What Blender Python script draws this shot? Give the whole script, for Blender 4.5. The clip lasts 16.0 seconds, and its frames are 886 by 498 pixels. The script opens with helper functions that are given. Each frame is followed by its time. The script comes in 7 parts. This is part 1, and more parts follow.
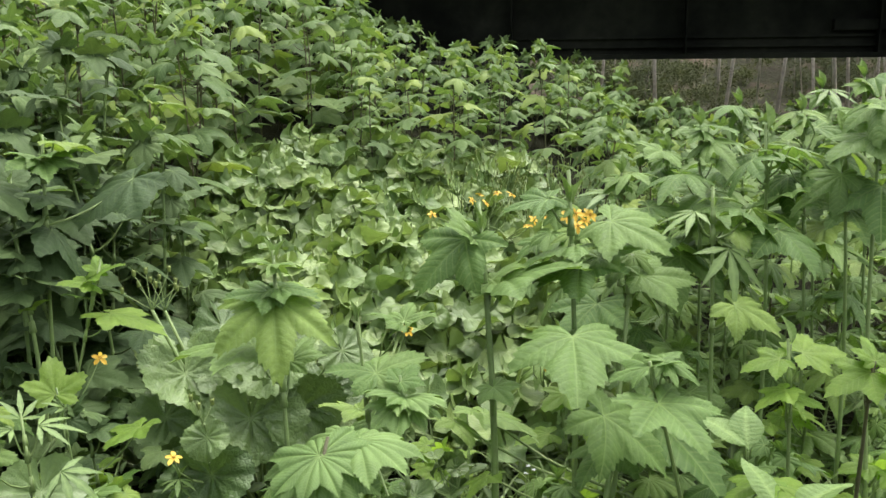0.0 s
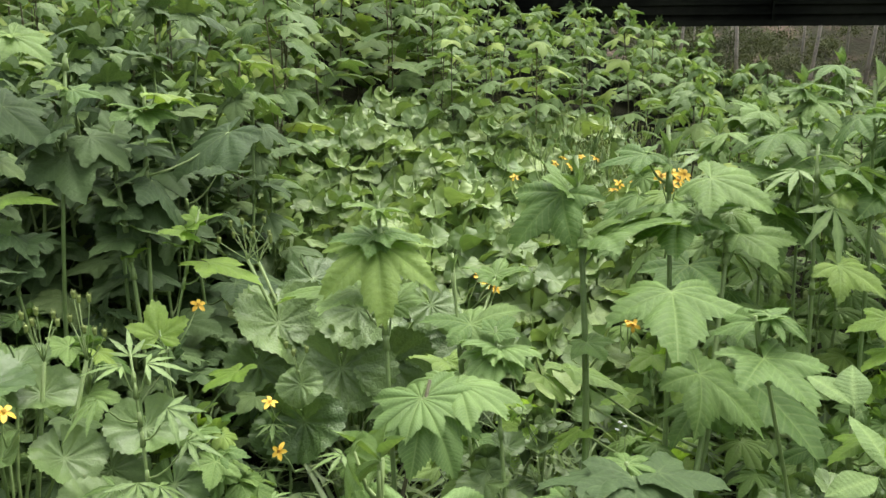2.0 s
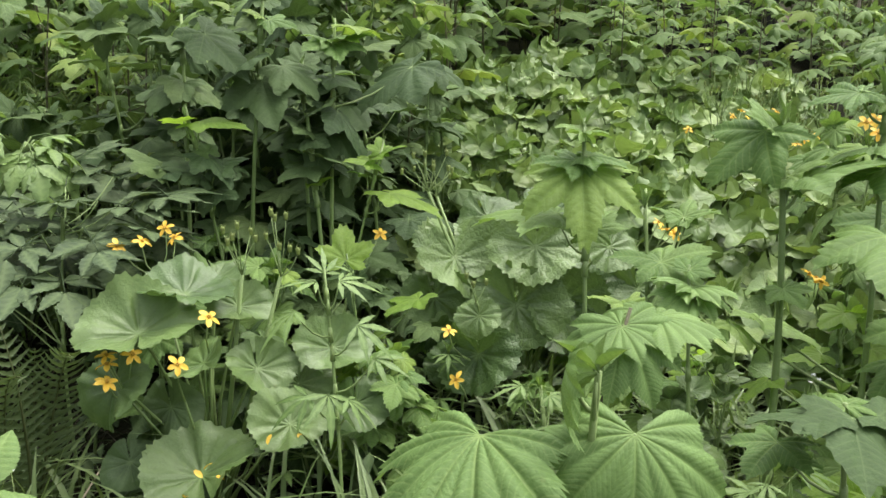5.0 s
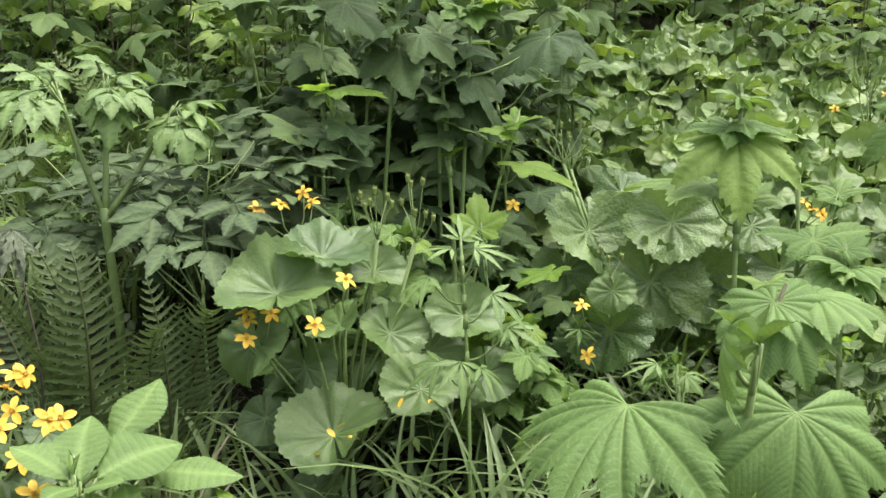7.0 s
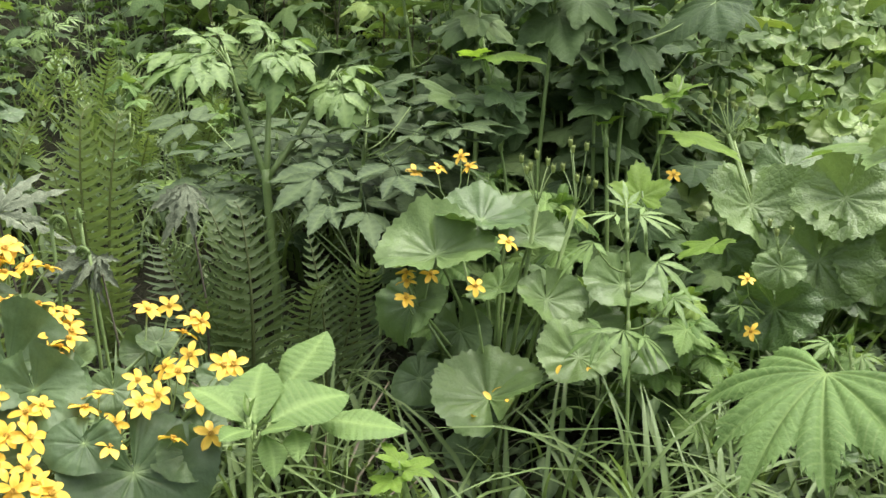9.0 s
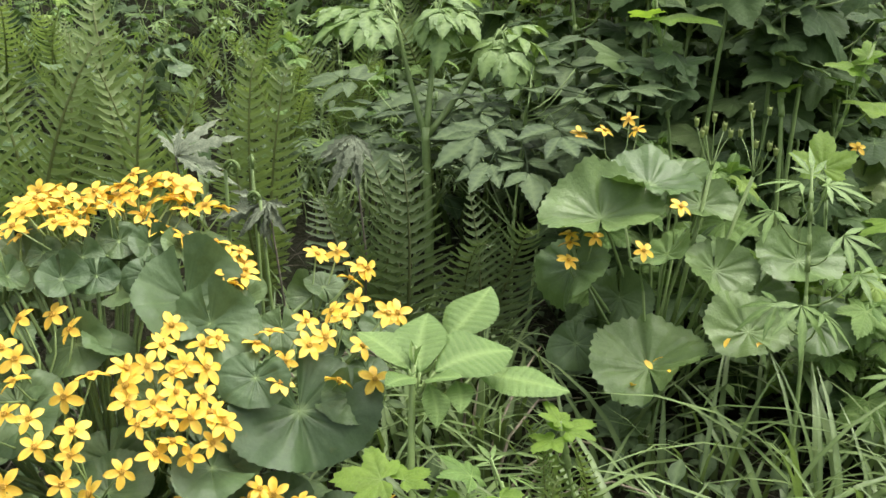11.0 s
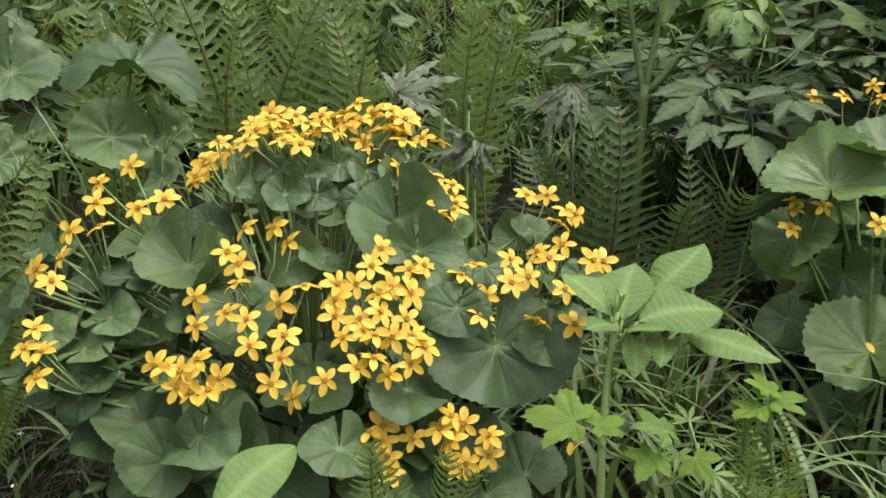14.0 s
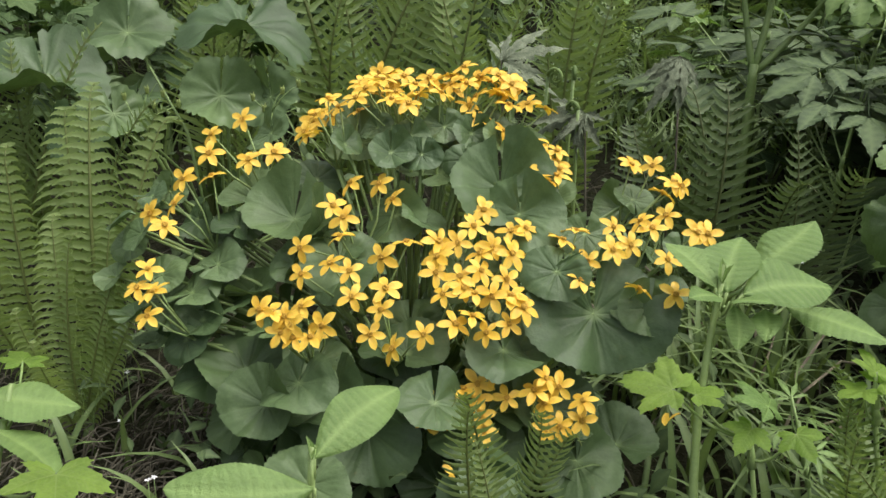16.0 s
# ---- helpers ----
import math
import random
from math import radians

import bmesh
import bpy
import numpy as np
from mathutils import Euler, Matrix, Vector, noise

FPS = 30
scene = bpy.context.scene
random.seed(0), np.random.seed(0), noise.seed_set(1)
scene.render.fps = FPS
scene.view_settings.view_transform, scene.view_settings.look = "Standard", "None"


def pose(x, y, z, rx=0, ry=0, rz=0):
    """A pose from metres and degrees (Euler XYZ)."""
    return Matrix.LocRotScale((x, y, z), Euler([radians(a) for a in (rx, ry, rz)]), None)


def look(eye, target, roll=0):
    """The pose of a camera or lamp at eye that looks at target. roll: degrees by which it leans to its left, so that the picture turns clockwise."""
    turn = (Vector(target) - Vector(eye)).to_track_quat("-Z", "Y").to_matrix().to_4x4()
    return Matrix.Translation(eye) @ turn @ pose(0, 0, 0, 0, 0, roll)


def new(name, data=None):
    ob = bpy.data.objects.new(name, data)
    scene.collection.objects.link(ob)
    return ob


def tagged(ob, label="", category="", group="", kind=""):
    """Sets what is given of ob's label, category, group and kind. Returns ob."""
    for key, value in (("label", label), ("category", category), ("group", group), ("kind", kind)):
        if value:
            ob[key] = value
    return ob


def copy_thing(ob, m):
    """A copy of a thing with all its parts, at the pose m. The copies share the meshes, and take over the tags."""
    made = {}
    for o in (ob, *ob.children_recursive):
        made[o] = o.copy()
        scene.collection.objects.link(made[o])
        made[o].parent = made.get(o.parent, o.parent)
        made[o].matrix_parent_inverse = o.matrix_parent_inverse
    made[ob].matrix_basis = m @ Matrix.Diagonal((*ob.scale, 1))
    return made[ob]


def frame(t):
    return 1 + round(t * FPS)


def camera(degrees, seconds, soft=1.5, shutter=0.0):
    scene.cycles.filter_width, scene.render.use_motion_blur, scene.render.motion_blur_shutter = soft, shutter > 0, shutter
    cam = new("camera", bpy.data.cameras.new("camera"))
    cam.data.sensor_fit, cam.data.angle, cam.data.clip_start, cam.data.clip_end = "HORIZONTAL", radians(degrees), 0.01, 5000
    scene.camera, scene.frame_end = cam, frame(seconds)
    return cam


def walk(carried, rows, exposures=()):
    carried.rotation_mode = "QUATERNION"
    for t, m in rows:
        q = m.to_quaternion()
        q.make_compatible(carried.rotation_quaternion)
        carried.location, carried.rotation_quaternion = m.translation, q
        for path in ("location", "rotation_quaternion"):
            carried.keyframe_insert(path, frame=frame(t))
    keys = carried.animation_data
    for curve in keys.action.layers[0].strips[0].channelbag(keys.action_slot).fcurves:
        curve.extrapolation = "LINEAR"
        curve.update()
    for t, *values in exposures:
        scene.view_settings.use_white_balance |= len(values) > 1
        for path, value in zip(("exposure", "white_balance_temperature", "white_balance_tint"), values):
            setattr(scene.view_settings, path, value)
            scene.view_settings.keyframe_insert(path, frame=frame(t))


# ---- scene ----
cam = camera(52.0, 16.0)
PATH = [
    (0, (0.202, -0.016, 1.416), (-0.017, 1.926, 0.991), -0.6),
    (0.5, (0.182, -0.014, 1.407), (-0.064, 1.92, 0.962), -0.5),
    (1, (0.169, -0.017, 1.396), (-0.113, 1.908, 0.935), -0.4),
    (1.5, (0.156, -0.026, 1.382), (-0.166, 1.89, 0.911), -0.4),
    (2, (0.14, -0.036, 1.374), (-0.224, 1.87, 0.89), -0.4),
    (2.5, (0.126, -0.047, 1.366), (-0.282, 1.846, 0.869), -0.3),
    (3, (0.117, -0.053, 1.354), (-0.343, 1.826, 0.846), -0.3),
    (3.5, (0.098, -0.056, 1.343), (-0.408, 1.807, 0.821), -0.2),
    (4, (0.074, -0.059, 1.327), (-0.478, 1.787, 0.791), -0.1),
    (6.5, (-0.003, -0.063, 1.272), (-0.825, 1.662, 0.681), -0.1),
    (7, (-0.014, -0.066, 1.266), (-0.893, 1.628, 0.667), -0.2),
    (7.5, (-0.028, -0.081, 1.262), (-0.96, 1.581, 0.655), -0.1),
    (8, (-0.044, -0.085, 1.251), (-1.035, 1.54, 0.636), -0.4),
    (8.5, (-0.067, -0.089, 1.235), (-1.114, 1.497, 0.613), -0.6),
    (9, (-0.089, -0.103, 1.222), (-1.191, 1.442, 0.589), -0.8),
    (9.5, (-0.118, -0.124, 1.208), (-1.265, 1.383, 0.565), -0.7),
    (12, (-0.159, -0.142, 1.164), (-1.572, 1.089, 0.465), -0.5),
    (12.5, (-0.159, -0.148, 1.157), (-1.615, 1.027, 0.451), -0.4),
    (13, (-0.165, -0.153, 1.143), (-1.66, 0.969, 0.432), -0.1),
    (13.5, (-0.17, -0.16, 1.132), (-1.698, 0.91, 0.41), 0.2),
    (14, (-0.171, -0.162, 1.115), (-1.732, 0.853, 0.385), 0.5),
    (14.5, (-0.168, -0.174, 1.104), (-1.755, 0.793, 0.366), 0.8),
    (15, (-0.163, -0.182, 1.092), (-1.775, 0.738, 0.349), 1.0),
    (15.5, (-0.164, -0.194, 1.084), (-1.793, 0.691, 0.333), 1.1),
    (16, (-0.17, -0.204, 1.074), (-1.81, 0.653, 0.316), 1.4),
]
walk(cam, [(t, look(eye, target, roll)) for t, eye, target, roll in PATH], [(0, 0.70), (4, 0.64), (7, 0.77), (9.5, 0.78), (12.5, 0.37), (16, 0.14)])


# ---------------------------------------------------------------- light
world = bpy.data.worlds.new("overcast_sky")
scene.world = world
world.use_nodes = True
wn, wl = world.node_tree.nodes, world.node_tree.links
wn.clear()
sky = wn.new("ShaderNodeTexSky")
sky.sky_type = "NISHITA"
sky.sun_disc = False
sky.sun_elevation, sky.sun_rotation = radians(69), radians(32)
sky.air_density, sky.dust_density, sky.ozone_density = 1.0, 6.0, 1.0
grey = wn.new("ShaderNodeHueSaturation")
grey.inputs["Saturation"].default_value = 0.35
bg = wn.new("ShaderNodeBackground")
bg.inputs["Strength"].default_value = 0.225
wo = wn.new("ShaderNodeOutputWorld")
wl.new(sky.outputs[0], grey.inputs["Color"])
wl.new(grey.outputs[0], bg.inputs["Color"])
wl.new(bg.outputs[0], wo.inputs["Surface"])

sun_data = bpy.data.lights.new("sun", "SUN")
sun_data.energy, sun_data.angle, sun_data.color = 1.85, radians(75), (1.0, 0.97, 0.92)
sun = new("sun", sun_data)
sun.matrix_world = look((1.6, 2.6, 8.0), (0.0, 0.0, 0.0))


# ---------------------------------------------------------------- materials
def nodes_of(name):
    m = bpy.data.materials.new(name)
    m.use_nodes = True
    m.node_tree.nodes.clear()
    return m, m.node_tree.nodes, m.node_tree.links


def ramp(n, l, source, stops):
    r = n.new("ShaderNodeValToRGB")
    e = r.color_ramp.elements
    while len(e) < len(stops):
        e.new(0.5)
    for k, (p, c) in zip(e, stops):
        k.position, k.color = p, (*c, 1)
    l.new(source, r.inputs[0])
    return r.outputs[0]


def mixed(n, l, kind, fac, a, b):
    x = n.new("ShaderNodeMix")
    x.data_type, x.blend_type = "RGBA", kind
    for socket, v in ((x.inputs[0], fac), (x.inputs[6], a), (x.inputs[7], b)):
        if isinstance(v, bpy.types.NodeSocket):
            l.new(v, socket)
        elif isinstance(v, tuple):
            socket.default_value = (*v, 1)
        else:
            socket.default_value = v
    return x.outputs[2]


def noise_of(n, l, scale, detail=3.0, where="Object", rough=0.5):
    co = n.new("ShaderNodeTexCoord")
    t = n.new("ShaderNodeTexNoise")
    t.inputs["Scale"].default_value, t.inputs["Detail"].default_value = scale, detail
    t.inputs["Roughness"].default_value = rough
    l.new(co.outputs[where], t.inputs["Vector"])
    return t.outputs["Fac"]


def arith(n, l, kind, a, b=0.0, clamp=False):
    x = n.new("ShaderNodeMath")
    x.operation, x.use_clamp = kind, clamp
    for socket, v in zip(x.inputs, (a, b)):
        if isinstance(v, bpy.types.NodeSocket):
            l.new(v, socket)
        else:
            socket.default_value = v
    return x.outputs[0]


def rib_lines(n, l, count):
    """Midribs and the slanting side veins between them, from the blade's own map: (off the rib, along the rib, 1)."""
    at = n.new("ShaderNodeAttribute")
    at.attribute_name = "veinmap"
    xyz = n.new("ShaderNodeSeparateXYZ")
    l.new(at.outputs["Vector"], xyz.inputs[0])
    off, run, there = xyz.outputs
    mid = arith(n, l, "SUBTRACT", 1.0, arith(n, l, "MULTIPLY", off, 60.0), True)
    slant = arith(n, l, "SUBTRACT", run, arith(n, l, "MULTIPLY", off, 0.85))
    saw = arith(n, l, "PINGPONG", arith(n, l, "MULTIPLY", slant, count), 0.5)
    side = arith(n, l, "SUBTRACT", 1.0, arith(n, l, "MULTIPLY", saw, 6.0), True)
    pale = arith(n, l, "MAXIMUM", arith(n, l, "MULTIPLY", mid, 0.8), arith(n, l, "MULTIPLY", side, 0.36))
    stroke = arith(n, l, "MULTIPLY", pale, there)
    swollen = arith(n, l, "SINE", arith(n, l, "MULTIPLY", saw, 3.1416))
    sunk = arith(n, l, "SUBTRACT", swollen, mid)
    return arith(n, l, "MULTIPLY", sunk, there), stroke


def leaf_material(name, dark, light, vein, rough=0.45, through_leaf=0.22, fine=22.0, relief=0.25, gloss=0.5, blemish=0.25, net=0.0, soft=0.3, young=0.0, ribs=0.0, pleat=0.0):
    """A thin leaf: veins from the mesh, mottling at two scales, each leaf with its own shade."""
    m, n, l = nodes_of(name)
    dark, light = (dark[0] * 1.04, dark[1], dark[2] * 1.24), (light[0] * 1.04, light[1], light[2] * 1.24)
    own = n.new("ShaderNodeAttribute")
    own.attribute_name = "shade"
    turn = n.new("ShaderNodeMath")
    turn.operation = "ADD"
    l.new(n.new("ShaderNodeObjectInfo").outputs["Random"], turn.inputs[0])
    l.new(own.outputs["Fac"], turn.inputs[1])
    part_of = n.new("ShaderNodeMath")
    part_of.operation = "FRACT"
    l.new(turn.outputs[0], part_of.inputs[0])
    rnd = part_of.outputs[0]
    # young: a few leaves tinted lime, painting in the glow of backlit blades.
    base = ramp(n, l, rnd, ((0.0, dark), (0.80, light), (1.0, (light[0] * (1 + 0.45 * young), light[1] * (1 + 0.28 * young), light[2] * (1 - 0.25 * young)))))
    coarse = noise_of(n, l, 2.3, 4.0)
    grain = noise_of(n, l, fine, 4.0, rough=0.65)
    blot = ramp(n, l, coarse, ((0.35, (0.78, 0.80, 0.72)), (0.65, (1.15, 1.12, 1.1))))
    col = mixed(n, l, "MULTIPLY", 1.0, base, blot)
    speck = ramp(n, l, grain, ((0.3, (0.86, 0.87, 0.84)), (0.7, (1.07, 1.06, 1.06))))
    col = mixed(n, l, "MULTIPLY", 1.0, col, speck)
    spots = ramp(n, l, noise_of(n, l, 7.0, 5.0), ((0.70, (0, 0, 0)), (0.76, (blemish, blemish, blemish))))
    col = mixed(n, l, "MIX", spots, col, (0.16, 0.13, 0.05))
    at = n.new("ShaderNodeAttribute")
    at.attribute_name = "vein"
    col = mixed(n, l, "MIX", at.outputs["Fac"], col, vein)
    furrow = None
    if ribs:
        furrow, stroke = rib_lines(n, l, ribs)
        col = mixed(n, l, "MIX", stroke, col, vein)
    p = n.new("ShaderNodeBsdfPrincipled")
    l.new(col, p.inputs["Base Color"])
    p.inputs["Specular IOR Level"].default_value = gloss
    rr = n.new("ShaderNodeMapRange")
    rr.inputs["To Min"].default_value, rr.inputs["To Max"].default_value = rough - 0.08, rough + 0.14
    l.new(grain, rr.inputs["Value"])
    l.new(rr.outputs[0], p.inputs["Roughness"])
    bump = n.new("ShaderNodeBump")
    bump.inputs["Strength"].default_value, bump.inputs["Distance"].default_value = relief, 0.02
    l.new(grain, bump.inputs["Height"])
    swell = n.new("ShaderNodeBump")
    swell.inputs["Strength"].default_value, swell.inputs["Distance"].default_value = soft, 0.006
    l.new(noise_of(n, l, 5.0, 1.0), swell.inputs["Height"])
    l.new(bump.outputs[0], swell.inputs["Normal"])
    last = swell
    if net:
        cells = n.new("ShaderNodeTexVoronoi")
        cells.feature = "DISTANCE_TO_EDGE"
        cells.inputs["Scale"].default_value = 16.0
        l.new(n.new("ShaderNodeTexCoord").outputs["Object"], cells.inputs["Vector"])
        flat_cell = n.new("ShaderNodeMapRange")
        flat_cell.inputs["From Max"].default_value = 0.25
        l.new(cells.outputs["Distance"], flat_cell.inputs["Value"])
        wrinkle = n.new("ShaderNodeBump")
        wrinkle.inputs["Strength"].default_value, wrinkle.inputs["Distance"].default_value = net, 0.03
        l.new(flat_cell.outputs[0], wrinkle.inputs["Height"])
        l.new(swell.outputs[0], wrinkle.inputs["Normal"])
        last = wrinkle
    if furrow is not None:
        ridge = n.new("ShaderNodeBump")
        ridge.inputs["Strength"].default_value, ridge.inputs["Distance"].default_value = pleat, 0.03
        l.new(furrow, ridge.inputs["Height"])
        l.new(last.outputs[0], ridge.inputs["Normal"])
        last = ridge
    l.new(last.outputs[0], p.inputs["Normal"])
    t = n.new("ShaderNodeBsdfTranslucent")
    l.new(mixed(n, l, "MULTIPLY", 1.0, col, (1.12, 1.16, 0.62)), t.inputs["Color"])
    x = n.new("ShaderNodeMixShader")
    x.inputs[0].default_value = through_leaf
    o = n.new("ShaderNodeOutputMaterial")
    l.new(p.outputs[0], x.inputs[1])
    l.new(t.outputs[0], x.inputs[2])
    l.new(x.outputs[0], o.inputs[0])
    return m


def plain_material(name, stops, scale, rough=0.7, relief=0.3, where="Object", metal=0.0, fine=40.0, deep=0.01):
    """A solid surface with colour at two scales and fine relief."""
    m, n, l = nodes_of(name)
    a = noise_of(n, l, scale, 5.0, where, 0.6)
    b = noise_of(n, l, fine, 4.0, where, 0.6)
    col = ramp(n, l, a, stops)
    col = mixed(n, l, "MULTIPLY", 1.0, col, ramp(n, l, b, ((0.3, (0.72, 0.72, 0.72)), (0.7, (1.2, 1.2, 1.2)))))
    p = n.new("ShaderNodeBsdfPrincipled")
    l.new(col, p.inputs["Base Color"])
    p.inputs["Roughness"].default_value, p.inputs["Metallic"].default_value = rough, metal
    p.inputs["Specular IOR Level"].default_value = 0.12 if rough > 0.8 else 0.4
    bump = n.new("ShaderNodeBump")
    bump.inputs["Strength"].default_value, bump.inputs["Distance"].default_value = relief, deep
    l.new(b, bump.inputs["Height"])
    l.new(bump.outputs[0], p.inputs["Normal"])
    o = n.new("ShaderNodeOutputMaterial")
    l.new(p.outputs[0], o.inputs[0])
    return m


MEADOW = leaf_material("meadowsweet_leaf", (0.090, 0.180, 0.036), (0.175, 0.290, 0.066), (0.24, 0.35, 0.11), 0.52, 0.34, gloss=0.32, net=0.035, young=0.55, ribs=10.0, pleat=0.085)
MEADOW_FAR = leaf_material("meadowsweet_leaf_upper", (0.088, 0.162, 0.040), (0.168, 0.266, 0.074), (0.21, 0.30, 0.105), 0.55, 0.32, gloss=0.3, young=1.0, ribs=9.0, pleat=0.05)
KINGCUP = leaf_material("marigold_leaf", (0.054, 0.100, 0.032), (0.106, 0.172, 0.055), (0.19, 0.27, 0.105), 0.46, 0.18, 26.0, 0.10, 0.42, net=0.03, soft=0.5)
# Dark leaf green, lowered further to stand for canopy shade on the left.
MEADOW_SHADED = leaf_material("shaded_meadowsweet_leaf", (0.038, 0.076, 0.021), (0.084, 0.142, 0.040), (0.105, 0.16, 0.058), 0.6, 0.22, gloss=0.25, net=0.035, young=0.3, ribs=9.0, pleat=0.04)
CARPET = leaf_material("carpet_leaf", (0.118, 0.205, 0.050), (0.212, 0.312, 0.090), (0.28, 0.38, 0.13), 0.42, 0.25, 26.0, 0.15, 0.48, net=0.25, young=0.2)
CORR = leaf_material("corrugated_leaf", (0.128, 0.232, 0.054), (0.180, 0.300, 0.076), (0.25, 0.36, 0.12), 0.55, 0.30, 34.0, 0.2, 0.35, net=0.05, ribs=19.0, pleat=0.10)
GLOSSY = leaf_material("glossy_marigold_leaf", (0.078, 0.142, 0.036), (0.145, 0.228, 0.064), (0.18, 0.27, 0.085), 0.33, 0.22, 26.0, 0.15, 0.42, net=0.07)
WRINKLED = leaf_material("wrinkled_marigold_leaf", (0.082, 0.148, 0.038), (0.150, 0.235, 0.068), (0.19, 0.28, 0.09), 0.34, 0.22, 26.0, 0.15, 0.48, net=0.20)
APRON = leaf_material("apron_leaf", (0.120, 0.220, 0.052), (0.172, 0.290, 0.074), (0.27, 0.38, 0.13), 0.55, 0.32, 34.0, 0.2, 0.3, net=0.12, ribs=13.0, pleat=0.035)
LIME = leaf_material("young_lime_leaf", (0.182, 0.328, 0.036), (0.246, 0.402, 0.056), (0.30, 0.42, 0.11), 0.5, 0.60, ribs=8.0, pleat=0.05)
COMFREY = leaf_material("hairy_broad_leaf", (0.125, 0.225, 0.046), (0.172, 0.285, 0.070), (0.24, 0.35, 0.11), 0.55, 0.30, 30.0, 0.3, net=0.07)
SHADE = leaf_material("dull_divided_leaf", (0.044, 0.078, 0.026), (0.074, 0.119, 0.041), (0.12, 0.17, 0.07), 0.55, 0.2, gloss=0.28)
UMBEL = leaf_material("umbel_leaf", (0.120, 0.218, 0.050), (0.172, 0.280, 0.072), (0.24, 0.35, 0.11), 0.45, 0.3)
FERN = leaf_material("fern_frond", (0.190, 0.292, 0.084), (0.262, 0.372, 0.118), (0.15, 0.18, 0.055), 0.55, 0.48, 30.0, 0.1)
# Brighter copy of the fern green; skylight on the left fronds is in the colour.
FERN_SKYLIT = leaf_material("skylit_fern_frond", (0.232, 0.345, 0.096), (0.320, 0.440, 0.140), (0.17, 0.20, 0.06), 0.55, 0.5, 30.0, 0.1)
# Fern green darkened, so the colour itself carries the shade on the centre ferns.
FERN_SHADED = leaf_material("shaded_fern_frond", (0.085, 0.142, 0.050), (0.130, 0.196, 0.070), (0.10, 0.12, 0.04), 0.55, 0.35, 30.0, 0.1)
GRASS = leaf_material("grass_blade", (0.076, 0.136, 0.038), (0.150, 0.230, 0.070), (0.20, 0.28, 0.09), 0.45, 0.3)
STALK = leaf_material("green_stalk", (0.180, 0.275, 0.076), (0.240, 0.345, 0.102), (0.2, 0.26, 0.08), 0.45, 0.05, 60.0, 0.2)
STALK_RED = leaf_material("reddish_stalk", (0.075, 0.080, 0.030), (0.120, 0.120, 0.045), (0.1, 0.1, 0.04), 0.5, 0.02, 60.0, 0.2)
PETAL = leaf_material("marigold_petal", (0.79, 0.535, 0.050), (0.87, 0.635, 0.080), (0.70, 0.33, 0.02), 0.42, 0.25, 30.0, 0.12, 0.4, 0.0)
STAMEN = plain_material("marigold_stamen", ((0.3, (0.50, 0.27, 0.03)), (0.7, (0.74, 0.46, 0.06))), 300.0, 0.7, 0.5, fine=900.0)
BUD = plain_material("green_seed_head", ((0.3, (0.12, 0.17, 0.04)), (0.7, (0.22, 0.27, 0.07))), 200.0, 0.6)
DRY = plain_material("withered_leaf", ((0.3, (0.105, 0.125, 0.080)), (0.7, (0.235, 0.270, 0.180))), 9.0, 0.85, 0.5)
STRAW = plain_material("dead_stalks", ((0.3, (0.05, 0.046, 0.032)), (0.7, (0.16, 0.145, 0.108))), 12.0, 0.9, 0.4)
WHITE = plain_material("white_petal", ((0.3, (0.70, 0.70, 0.72)), (0.7, (0.82, 0.82, 0.82))), 30.0, 0.6)
SOIL = plain_material("dark_soil", ((0.30, (0.010, 0.011, 0.005)), (0.52, (0.021, 0.021, 0.010)), (0.72, (0.019, 0.028, 0.009))), 2.5, 0.95, 0.9, fine=28.0, deep=0.05)
STEEL = plain_material("dark_steel", ((0.35, (0.005, 0.006, 0.004)), (0.65, (0.026, 0.028, 0.019))), 0.9, 0.85, 0.3, fine=9.0)
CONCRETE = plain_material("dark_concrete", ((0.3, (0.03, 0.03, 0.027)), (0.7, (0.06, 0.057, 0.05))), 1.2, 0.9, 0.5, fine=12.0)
BARK = plain_material("grey_bark", ((0.3, (0.42, 0.37, 0.30)), (0.7, (0.74, 0.67, 0.57))), 1.6, 0.9, 0.8, fine=14.0, deep=0.05)
FOREST = leaf_material("forest_leaf", (0.055, 0.075, 0.032), (0.125, 0.150, 0.066), (0.1, 0.15, 0.06), 0.75, 0.3, 3.0, gloss=0.2)
SLOPE = plain_material("forest_floor", ((0.30, (0.060, 0.046, 0.033)), (0.52, (0.045, 0.048, 0.026)), (0.70, (0.17, 0.125, 0.095))), 0.7, 0.95, 0.8, fine=5.0, deep=0.1)


# ---------------------------------------------------------------- mesh helpers
def mesh_of(name, verts, faces, material, vein=None, veinmap=None):
    me = bpy.data.meshes.new(name)
    me.from_pydata([tuple(v) for v in verts], [], [tuple(f) for f in faces])
    me.polygons.foreach_set("use_smooth", [True] * len(me.polygons))
    if vein is not None:
        me.attributes.new("vein", "FLOAT", "POINT").data.foreach_set("value", np.asarray(vein, float))
    if veinmap is not None:
        me.attributes.new("veinmap", "FLOAT_VECTOR", "POINT").data.foreach_set("vector", np.asarray(veinmap, float).ravel())
    me.materials.append(material)
    me.update()
    return me


